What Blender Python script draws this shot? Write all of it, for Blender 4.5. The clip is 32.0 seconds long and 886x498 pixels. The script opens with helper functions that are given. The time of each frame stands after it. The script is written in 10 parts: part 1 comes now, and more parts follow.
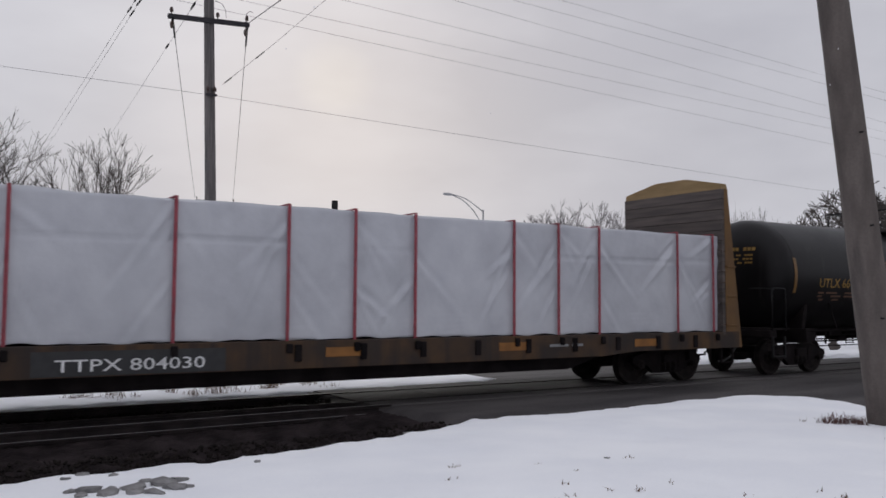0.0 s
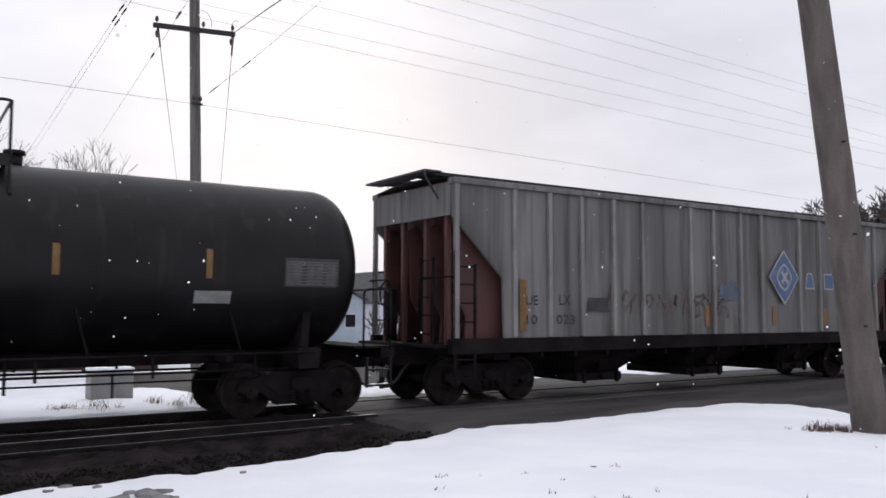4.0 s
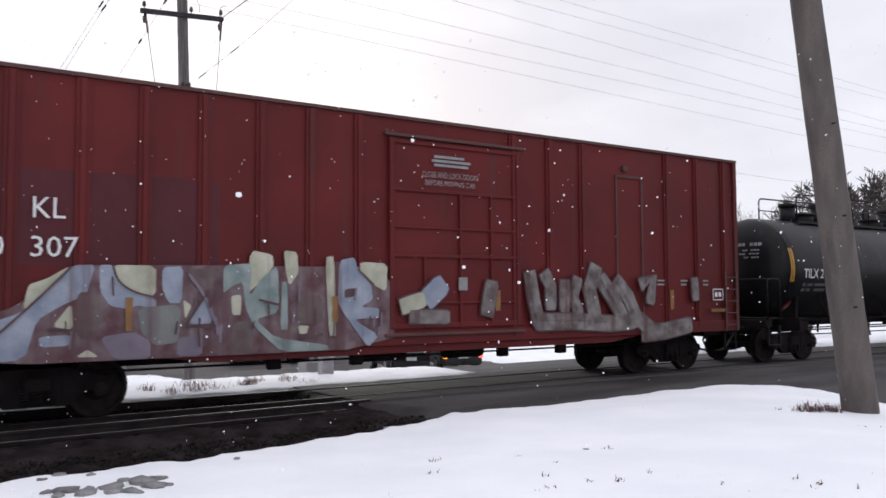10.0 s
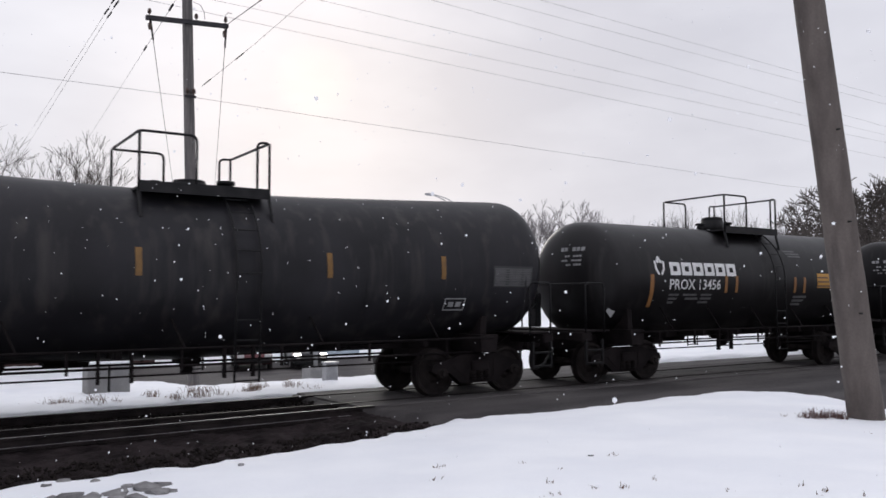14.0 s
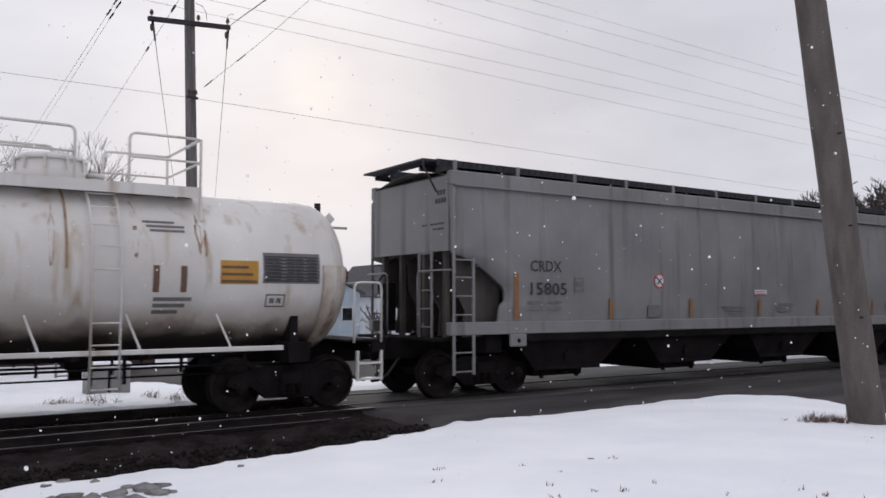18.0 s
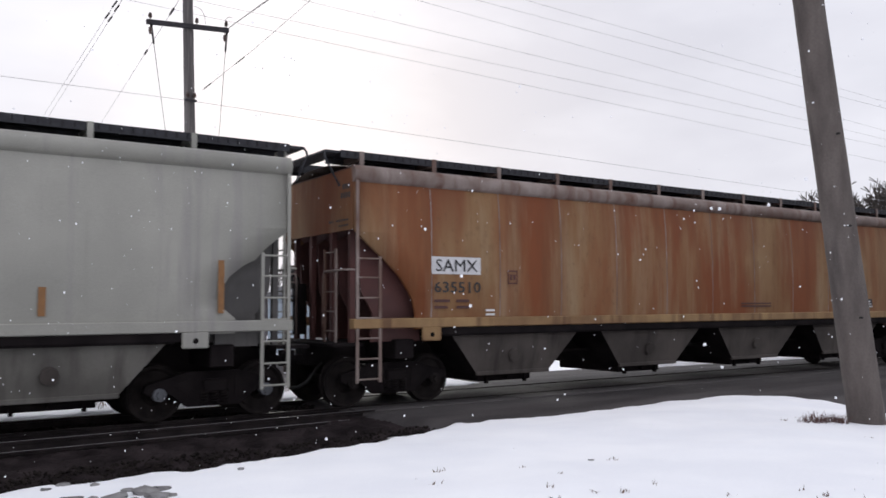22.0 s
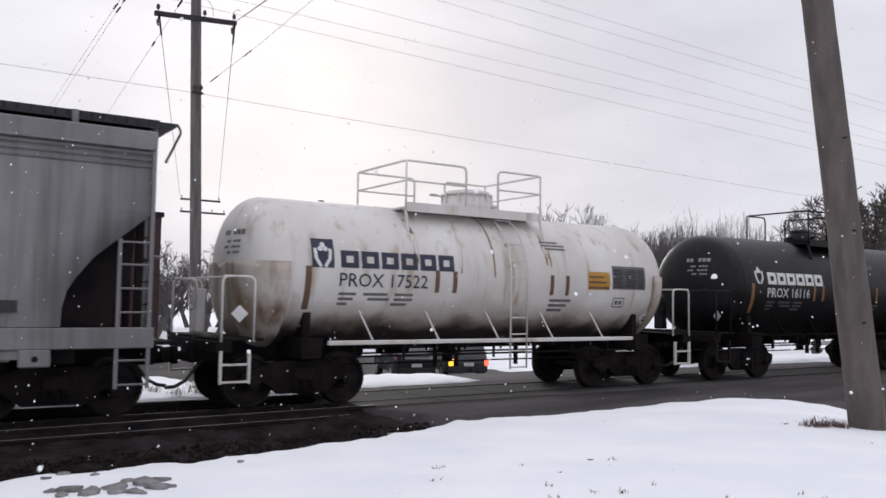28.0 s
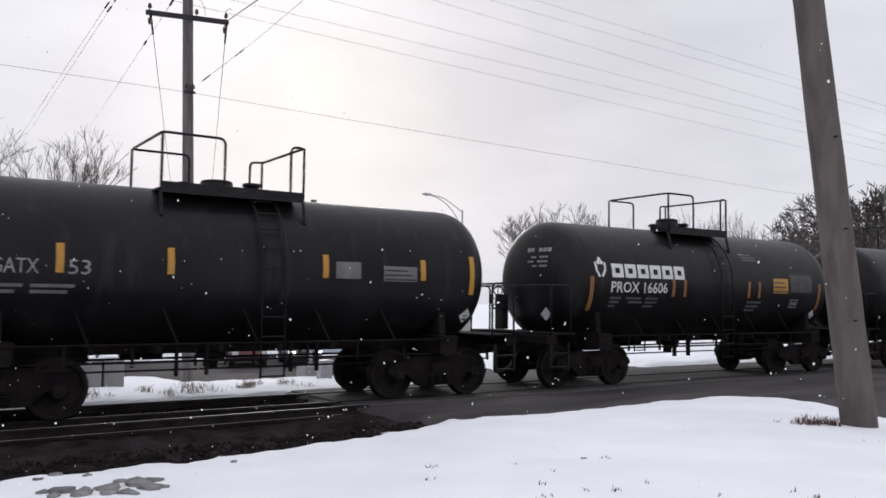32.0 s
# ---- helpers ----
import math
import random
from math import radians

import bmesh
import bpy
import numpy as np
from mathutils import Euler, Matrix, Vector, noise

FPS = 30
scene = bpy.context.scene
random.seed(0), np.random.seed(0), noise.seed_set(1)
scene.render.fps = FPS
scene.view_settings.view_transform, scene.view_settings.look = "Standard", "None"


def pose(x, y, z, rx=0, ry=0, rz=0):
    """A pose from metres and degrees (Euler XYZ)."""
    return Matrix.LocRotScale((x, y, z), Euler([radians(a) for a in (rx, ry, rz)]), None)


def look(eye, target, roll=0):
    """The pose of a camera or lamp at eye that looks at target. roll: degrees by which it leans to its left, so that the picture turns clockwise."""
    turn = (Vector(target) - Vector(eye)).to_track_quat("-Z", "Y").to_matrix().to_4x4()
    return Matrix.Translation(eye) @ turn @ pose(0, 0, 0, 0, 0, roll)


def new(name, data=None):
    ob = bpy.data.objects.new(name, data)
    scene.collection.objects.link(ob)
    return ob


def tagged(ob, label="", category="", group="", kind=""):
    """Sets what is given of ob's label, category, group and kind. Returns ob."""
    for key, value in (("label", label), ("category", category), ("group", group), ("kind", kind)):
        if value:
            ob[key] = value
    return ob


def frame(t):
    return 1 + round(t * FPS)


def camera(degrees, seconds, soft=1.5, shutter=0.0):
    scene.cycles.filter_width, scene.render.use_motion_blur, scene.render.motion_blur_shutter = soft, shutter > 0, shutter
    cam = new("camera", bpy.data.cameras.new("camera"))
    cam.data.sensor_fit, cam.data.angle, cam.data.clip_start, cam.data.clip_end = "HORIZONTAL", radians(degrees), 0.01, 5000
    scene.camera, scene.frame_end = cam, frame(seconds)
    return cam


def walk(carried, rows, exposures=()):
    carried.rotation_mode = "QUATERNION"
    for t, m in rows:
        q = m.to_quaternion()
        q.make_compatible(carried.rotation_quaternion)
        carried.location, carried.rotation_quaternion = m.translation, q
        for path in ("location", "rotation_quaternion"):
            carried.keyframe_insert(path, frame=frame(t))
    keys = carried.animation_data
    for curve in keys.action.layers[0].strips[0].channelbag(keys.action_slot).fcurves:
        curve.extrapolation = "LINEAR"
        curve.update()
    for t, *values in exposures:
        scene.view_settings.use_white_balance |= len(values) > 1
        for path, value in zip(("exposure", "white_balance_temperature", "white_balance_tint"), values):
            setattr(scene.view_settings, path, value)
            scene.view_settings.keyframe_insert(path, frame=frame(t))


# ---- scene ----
import mathutils

# ---- camera ----
EYE = (0.0, 0.0, 1.86)
cam = camera(56.14, 32.0, soft=1.6, shutter=0.1)
ROWS = [
    (0, 93.587, -0.369, -32.597), (0.5, 93.559, -0.366, -32.706), (1, 93.682, -0.356, -32.880), (1.5, 93.762, -0.425, -33.074),
    (2, 93.687, -0.246, -33.231), (2.5, 93.667, -0.145, -33.300), (4.5, 94.387, -0.438, -33.803), (5, 94.038, -0.400, -34.511),
    (5.5, 93.373, -0.110, -34.531), (6, 93.236, 0.047, -34.253), (6.5, 93.263, 0.132, -34.116), (7, 93.237, 0.203, -34.041),
    (7.5, 93.254, 0.179, -34.087), (8, 93.340, 0.149, -34.050), (8.5, 93.404, 0.114, -34.032), (9, 93.338, 0.362, -33.969),
    (9.5, 93.212, 0.528, -33.985), (10, 93.185, 0.320, -34.062), (10.5, 93.241, 0.321, -34.021), (11, 93.359, 0.207, -33.952),
    (11.5, 93.442, 0.143, -33.926), (12, 93.495, 0.201, -33.840), (12.5, 93.557, 0.252, -33.822), (13, 93.561, 0.603, -33.768),
    (13.5, 93.528, 0.448, -33.772), (15.5, 93.865, 0.137, -33.845), (16, 93.877, 0.161, -33.930), (16.5, 93.874, 0.294, -33.949),
    (17, 93.856, 0.286, -33.891), (17.5, 93.800, 0.230, -33.821), (18, 93.753, 0.040, -33.736), (18.5, 93.800, 0.079, -33.804),
    (19, 93.866, 0.063, -33.869), (19.5, 93.909, 0.016, -33.833), (20, 93.875, 0.018, -33.780), (20.5, 93.786, 0.102, -33.785),
    (21, 93.757, 0.215, -33.739), (21.5, 93.819, 0.258, -33.737), (22, 93.880, 0.273, -33.768), (22.5, 93.830, 0.348, -33.829),
    (23, 93.903, 0.349, -33.865), (23.5, 93.956, -0.746, -33.738), (24, 93.835, -0.911, -33.631), (24.5, 93.612, -0.776, -33.608),
    (26.5, 93.613, -0.751, -33.782), (27, 93.629, -0.832, -33.771), (27.5, 93.657, -0.903, -33.666), (28, 93.669, -0.834, -33.598),
    (28.5, 93.641, -0.826, -33.667), (29, 93.635, -0.829, -33.703), (29.5, 93.621, -0.761, -33.819), (30, 93.600, -0.521, -33.923),
    (30.5, 93.539, -0.759, -34.097), (31, 93.542, -0.741, -34.143), (31.5, 93.604, -0.626, -34.127), (32, 93.618, -0.675, -34.069),
]
walk(cam, [(t, pose(*EYE, rx, ry, rz)) for t, rx, ry, rz in ROWS],
     [(0, -0.52), (1, -0.34), (2, -0.02), (2.5, 0.03), (4.5, 0.05), (6, 0.02), (7, 0.04), (8, 0.12), (10, 0.18), (11, 0.05), (13, -0.06), (16, -0.12), (17, -0.18), (18, -0.19), (19.5, 0.08), (22, 0.09), (23, 0.10), (27, 0.06), (28, -0.03), (29, -0.20), (30, -0.09), (32, -0.05)])

# ---- sky and light ----
world = bpy.data.worlds.new("overcast_sky")
scene.world = world
world.use_nodes = True
wt = world.node_tree
wt.nodes.clear()
w_out = wt.nodes.new("ShaderNodeOutputWorld")
w_bg = wt.nodes.new("ShaderNodeBackground")
w_sky = wt.nodes.new("ShaderNodeTexSky")
w_sky.sky_type = "NISHITA"
w_sky.sun_disc = False
w_sky.sun_elevation = radians(15)
w_sky.sun_rotation = radians(25)
w_sky.air_density, w_sky.dust_density, w_sky.ozone_density = 1.0, 6.0, 1.0
w_co = wt.nodes.new("ShaderNodeTexCoord")
w_map = wt.nodes.new("ShaderNodeMapping")
w_map.inputs["Scale"].default_value = (1.0, 1.0, 2.6)
w_n = wt.nodes.new("ShaderNodeTexNoise")
w_n.inputs["Scale"].default_value = 2.3
w_n.inputs["Detail"].default_value = 5
w_ramp = wt.nodes.new("ShaderNodeValToRGB")
w_ramp.color_ramp.elements[0].position, w_ramp.color_ramp.elements[0].color = 0.32, (0.655, 0.66, 0.74, 1)
w_ramp.color_ramp.elements[1].position, w_ramp.color_ramp.elements[1].color = 0.72, (0.90, 0.905, 0.985, 1)
w_mul = wt.nodes.new("ShaderNodeMix")
w_mul.data_type, w_mul.blend_type = "RGBA", "ADD"
w_mul.inputs[0].default_value = 0.003
wt.links.new(w_co.outputs["Generated"], w_map.inputs["Vector"])
wt.links.new(w_map.outputs["Vector"], w_n.inputs["Vector"])
wt.links.new(w_n.outputs["Fac"], w_ramp.inputs["Fac"])
wt.links.new(w_ramp.outputs["Color"], w_mul.inputs[6])
wt.links.new(w_sky.outputs["Color"], w_mul.inputs[7])
# the sun shows faintly through the cloud
w_dot = wt.nodes.new("ShaderNodeVectorMath")
w_dot.operation = "DOT_PRODUCT"
w_dot.inputs[1].default_value = (0.4082, 0.8755, 0.2588)
w_norm = wt.nodes.new("ShaderNodeVectorMath")
w_norm.operation = "NORMALIZE"
w_veil = wt.nodes.new("ShaderNodeMapRange")
w_veil.interpolation_type = "SMOOTHSTEP"
w_veil.inputs["From Min"].default_value, w_veil.inputs["From Max"].default_value = 0.9985, 1.0004
w_thin = wt.nodes.new("ShaderNodeMath")
w_thin.operation = "MULTIPLY"
w_glow = wt.nodes.new("ShaderNodeMix")
w_glow.data_type, w_glow.blend_type = "RGBA", "ADD"
w_glow.inputs[7].default_value = (0.20, 0.17, 0.08, 1)
wt.links.new(w_co.outputs["Generated"], w_norm.inputs[0])
wt.links.new(w_norm.outputs["Vector"], w_dot.inputs[0])
wt.links.new(w_dot.outputs["Value"], w_veil.inputs["Value"])
wt.links.new(w_veil.outputs["Result"], w_thin.inputs[0])
wt.links.new(w_n.outputs["Fac"], w_thin.inputs[1])
wt.links.new(w_thin.outputs["Value"], w_glow.inputs[0])
wt.links.new(w_mul.outputs[2], w_glow.inputs[6])
# an overcast sky grows brighter towards the zenith
w_sep = wt.nodes.new("ShaderNodeSeparateXYZ")
w_up = wt.nodes.new("ShaderNodeMapRange")
w_up.inputs["From Min"].default_value, w_up.inputs["From Max"].default_value = 0.25, 1.0
w_up.inputs["To Min"].default_value, w_up.inputs["To Max"].default_value = 1.0, 1.32
wt.links.new(w_co.outputs["Generated"], w_sep.inputs["Vector"])
wt.links.new(w_sep.outputs["Z"], w_up.inputs["Value"])
wt.links.new(w_up.outputs["Result"], w_bg.inputs["Strength"])
wt.links.new(w_glow.outputs[2], w_bg.inputs["Color"])
wt.links.new(w_bg.outputs["Background"], w_out.inputs["Surface"])
sun_data = bpy.data.lights.new("sun", "SUN")
sun_data.energy, sun_data.angle, sun_data.color = 0.5, radians(14), (1.0, 0.97, 0.92)
sun = new("sun", sun_data)
sun.matrix_world = look((0, 0, 60), (-24.5, -52.5, 44.5))

# ---- materials ----
MATS = {}


def surf(name, c1, c2, scale=3.0, rough=0.7, metal=0.0, bump=0.0, bump_scale=60.0, streak=0.0, streak_col=None, stretch=(1, 1, 1), rvar=0.1, vary=0.0, spec=0.5):
    """A two-scale procedural surface: broad stains of c1 and c2, fine grain, optional streaks that run down, bump."""
    if name in MATS:
        return MATS[name]
    m = bpy.data.materials.new(name)
    m.use_nodes = True
    nt = m.node_tree
    n, l = nt.nodes, nt.links
    bsdf = n["Principled BSDF"]
    bsdf.inputs["Metallic"].default_value = metal
    bsdf.inputs["Specular IOR Level"].default_value = spec
    co = n.new("ShaderNodeTexCoord")
    mp = n.new("ShaderNodeMapping")
    mp.inputs["Scale"].default_value = stretch
    l.new(co.outputs["Object"], mp.inputs["Vector"])
    big = n.new("ShaderNodeTexNoise")
    big.inputs["Scale"].default_value, big.inputs["Detail"].default_value = scale, 6
    l.new(mp.outputs["Vector"], big.inputs["Vector"])
    ramp = n.new("ShaderNodeValToRGB")
    ramp.color_ramp.elements[0].position, ramp.color_ramp.elements[1].position = 0.36, 0.66
    ramp.color_ramp.elements[0].color, ramp.color_ramp.elements[1].color = (*c1, 1), (*c2, 1)
    l.new(big.outputs["Fac"], ramp.inputs["Fac"])
    col = ramp.outputs["Color"]
    fine = n.new("ShaderNodeTexNoise")
    fine.inputs["Scale"].default_value, fine.inputs["Detail"].default_value = bump_scale, 3
    l.new(co.outputs["Object"], fine.inputs["Vector"])
    if streak_col:
        sm = n.new("ShaderNodeMapping")
        sm.inputs["Scale"].default_value = (2.6, 2.6, 0.16)
        l.new(co.outputs["Object"], sm.inputs["Vector"])
        sn = n.new("ShaderNodeTexNoise")
        sn.inputs["Scale"].default_value, sn.inputs["Detail"].default_value = 1.6, 7
        l.new(sm.outputs["Vector"], sn.inputs["Vector"])
        sr = n.new("ShaderNodeValToRGB")
        sr.color_ramp.elements[0].position, sr.color_ramp.elements[1].position = 0.66 - 0.3 * streak, 0.80 - 0.12 * streak
        l.new(sn.outputs["Fac"], sr.inputs["Fac"])
        mx = n.new("ShaderNodeMix")
        mx.data_type = "RGBA"
        l.new(sr.outputs["Color"], mx.inputs[0])
        l.new(col, mx.inputs[6])
        mx.inputs[7].default_value = (*streak_col, 1)
        col = mx.outputs[2]
    gm = n.new("ShaderNodeMix")
    gm.data_type, gm.blend_type = "RGBA", "OVERLAY"
    gm.inputs[0].default_value = 0.25
    l.new(col, gm.inputs[6])
    l.new(fine.outputs["Color"], gm.inputs[7])
    gray = n.new("ShaderNodeRGBToBW")
    l.new(fine.outputs["Color"], gray.inputs["Color"])
    l.new(gray.outputs["Val"], gm.inputs[7])
    col = gm.outputs[2]
    if vary:
        oi = n.new("ShaderNodeObjectInfo")
        hs = n.new("ShaderNodeHueSaturation")
        mr = n.new("ShaderNodeMapRange")
        mr.inputs["To Min"].default_value, mr.inputs["To Max"].default_value = 1 - vary, 1 + vary
        l.new(oi.outputs["Random"], mr.inputs["Value"])
        l.new(mr.outputs["Result"], hs.inputs["Value"])
        l.new(col, hs.inputs["Color"])
        col = hs.outputs["Color"]
    l.new(col, bsdf.inputs["Base Color"])
    rr = n.new("ShaderNodeMapRange")
    rr.inputs["To Min"].default_value, rr.inputs["To Max"].default_value = max(0.03, rough - rvar), min(1, rough + rvar)
    l.new(big.outputs["Fac"], rr.inputs["Value"])
    l.new(rr.outputs["Result"], bsdf.inputs["Roughness"])
    if bump:
        bp = n.new("ShaderNodeBump")
        bp.inputs["Strength"].default_value, bp.inputs["Distance"].default_value = bump, 0.02
        l.new(fine.outputs["Fac"], bp.inputs["Height"])
        l.new(bp.outputs["Normal"], bsdf.inputs["Normal"])
    MATS[name] = m
    return m


def glow(name, colour, strength):
    if name not in MATS:
        m = bpy.data.materials.new(name)
        m.use_nodes = True
        b = m.node_tree.nodes["Principled BSDF"]
        b.inputs["Base Color"].default_value = (*colour, 1)
        b.inputs["Emission Color"].default_value = (*colour, 1)
        b.inputs["Emission Strength"].default_value = strength
        MATS[name] = m
    return MATS[name]


def glass(name, colour, rough=0.05):
    if name not in MATS:
        m = bpy.data.materials.new(name)
        m.use_nodes = True
        b = m.node_tree.nodes["Principled BSDF"]
        b.inputs["Base Color"].default_value = (*colour, 1)
        b.inputs["Roughness"].default_value = rough
        b.inputs["Specular IOR Level"].default_value = 0.8
        MATS[name] = m
    return MATS[name]


M_SNOW = surf("snow", (0.84, 0.855, 0.89), (0.91, 0.92, 0.94), 0.8, 0.75, bump=0.25, bump_scale=30)
M_DIRT = surf("wet_ballast", (0.0115, 0.0090, 0.0096), (0.034, 0.027, 0.028), 2.2, 0.9, bump=0.9, bump_scale=26, spec=0.05)
M_ASPH = surf("wet_asphalt", (0.038, 0.034, 0.035), (0.085, 0.077, 0.077), 0.7, 0.8, bump=0.3, bump_scale=90, stretch=(0.35, 1.6, 1), spec=0.25)
M_RAIL = surf("rail_steel", (0.016, 0.013, 0.0135), (0.036, 0.029, 0.029), 3, 0.6, 0.6, 0.2, spec=0.2)
M_RAILTOP = surf("worn_rail_head", (0.16, 0.15, 0.155), (0.26, 0.245, 0.25), 5, 0.50, 0.35, 0.05)
M_TIE = surf("creosote_timber", (0.009, 0.0076, 0.007), (0.022, 0.0185, 0.0165), 4, 0.9, bump=0.6, stretch=(4, 0.5, 4), vary=0.3, spec=0.05)
M_POLE = surf("weathered_pole_wood", (0.082, 0.068, 0.062), (0.130, 0.110, 0.100), 2.0, 0.9, bump=0.5, bump_scale=30, stretch=(2.6, 2.6, 0.55), streak=0.25, streak_col=(0.062, 0.053, 0.050))
M_ARM = surf("tarred_arm_wood", (0.018, 0.016, 0.02), (0.04, 0.036, 0.042), 3, 0.8, bump=0.3)
M_POLED = surf("dark_pole_wood", (0.085, 0.078, 0.078), (0.165, 0.15, 0.146), 2.5, 0.9, bump=0.6, bump_scale=22, stretch=(6, 6, 0.35))
M_BLACK = surf("black_tank_paint", (0.0052, 0.0046, 0.0053), (0.0112, 0.0102, 0.0114), 0.9, 0.42, bump=0.04, streak=0.35, streak_col=(0.020, 0.0185, 0.019), rvar=0.12, spec=0.2)
M_BLACKB = surf("faded_black_tank_paint", (0.009, 0.0085, 0.0105), (0.020, 0.019, 0.0225), 0.7, 0.5, bump=0.04, streak=0.5, streak_col=(0.036, 0.033, 0.033), rvar=0.12, spec=0.22)
M_WHITE = surf("white_tank_paint", (0.56, 0.53, 0.50), (0.70, 0.68, 0.655), 0.6, 0.5, bump=0.03, streak=0.36, streak_col=(0.42, 0.34, 0.26), rvar=0.1)


def dirt_shaded_white(name):
    """White tank paint: old brown runs; ragged belly dirt with the underside's shade painted in."""
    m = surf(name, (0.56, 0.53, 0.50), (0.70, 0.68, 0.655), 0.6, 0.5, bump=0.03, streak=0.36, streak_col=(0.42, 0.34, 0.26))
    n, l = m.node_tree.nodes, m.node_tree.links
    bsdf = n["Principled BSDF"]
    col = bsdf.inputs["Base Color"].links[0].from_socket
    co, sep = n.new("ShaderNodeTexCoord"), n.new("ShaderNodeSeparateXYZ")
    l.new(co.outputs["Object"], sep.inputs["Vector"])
    # brown stain first, then near-black dirt mixed with painted belly shade
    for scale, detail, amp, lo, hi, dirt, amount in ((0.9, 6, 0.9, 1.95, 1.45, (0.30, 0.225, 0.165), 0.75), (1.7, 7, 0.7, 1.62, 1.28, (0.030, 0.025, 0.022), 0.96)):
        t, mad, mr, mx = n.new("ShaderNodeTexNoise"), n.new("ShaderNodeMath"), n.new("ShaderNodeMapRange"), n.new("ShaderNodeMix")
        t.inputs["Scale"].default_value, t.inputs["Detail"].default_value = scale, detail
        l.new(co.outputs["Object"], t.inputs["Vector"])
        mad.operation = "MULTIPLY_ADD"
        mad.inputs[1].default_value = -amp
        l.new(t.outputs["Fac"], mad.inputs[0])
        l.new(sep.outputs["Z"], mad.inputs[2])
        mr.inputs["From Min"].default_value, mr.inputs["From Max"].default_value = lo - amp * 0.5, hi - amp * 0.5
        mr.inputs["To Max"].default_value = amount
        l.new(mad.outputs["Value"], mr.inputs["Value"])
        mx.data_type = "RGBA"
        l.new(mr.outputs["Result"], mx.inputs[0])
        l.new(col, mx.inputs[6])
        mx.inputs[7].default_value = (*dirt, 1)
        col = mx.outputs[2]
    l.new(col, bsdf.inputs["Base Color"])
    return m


M_SHIELD = surf("stained_white_shield_paint", (0.30, 0.235, 0.18), (0.58, 0.54, 0.49), 1.3, 0.6, bump=0.05, streak=0.6, streak_col=(0.14, 0.075, 0.04))
M_DIRTSHADEW = dirt_shaded_white("dirty_white_tank_paint")
M_GREYH = surf("grey_hopper_paint", (0.165, 0.160, 0.165), (0.225, 0.22, 0.222), 0.6, 0.6, bump=0.03, streak=0.4, streak_col=(0.11, 0.105, 0.103))
M_LGREY = surf("pale_grey_hopper_paint", (0.267, 0.263, 0.234), (0.342, 0.335, 0.299), 0.6, 0.55, bump=0.03, streak=0.3, streak_col=(0.24, 0.23, 0.22))
M_ADM = surf("weathered_grey_hopper_paint", (0.105, 0.102, 0.102), (0.185, 0.18, 0.178), 0.9, 0.65, bump=0.03, streak=0.72, streak_col=(0.055, 0.050, 0.049), stretch=(1.6, 1, 0.3))
M_POSTS = surf("pale_grey_post_paint", (0.17, 0.165, 0.165), (0.25, 0.245, 0.24), 1.2, 0.65, bump=0.03, streak=0.5, streak_col=(0.09, 0.085, 0.083))
# pale car paint with the slope's shade put into the colour, streaked darker
M_SLOPESHADE = surf("grimy_grey_slope_paint", (0.07, 0.066, 0.064), (0.15, 0.143, 0.137), 0.8, 0.75, bump=0.05, streak=0.6, streak_col=(0.04, 0.036, 0.034))
M_CHORD = surf("stained_pale_chord_paint", (0.13, 0.085, 0.070), (0.27, 0.225, 0.205), 1.6, 0.7, bump=0.05, streak=0.6, streak_col=(0.11, 0.05, 0.032))
M_TANSILL = surf("grimy_tan_sill_paint", (0.17, 0.090, 0.038), (0.33, 0.21, 0.095), 0.9, 0.7, bump=0.05, streak=0.5, streak_col=(0.10, 0.045, 0.02))
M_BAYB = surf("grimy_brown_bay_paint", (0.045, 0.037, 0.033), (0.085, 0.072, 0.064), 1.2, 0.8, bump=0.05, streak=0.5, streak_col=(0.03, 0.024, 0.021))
# bay paint, darker and more streaked than the pale side paint
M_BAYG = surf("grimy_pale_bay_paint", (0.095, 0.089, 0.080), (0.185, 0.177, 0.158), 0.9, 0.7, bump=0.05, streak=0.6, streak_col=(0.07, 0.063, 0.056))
M_GRATE = surf("dark_steel_grating", (0.016, 0.016, 0.021), (0.036, 0.036, 0.044), 9, 0.7, 0.2, 0.3)


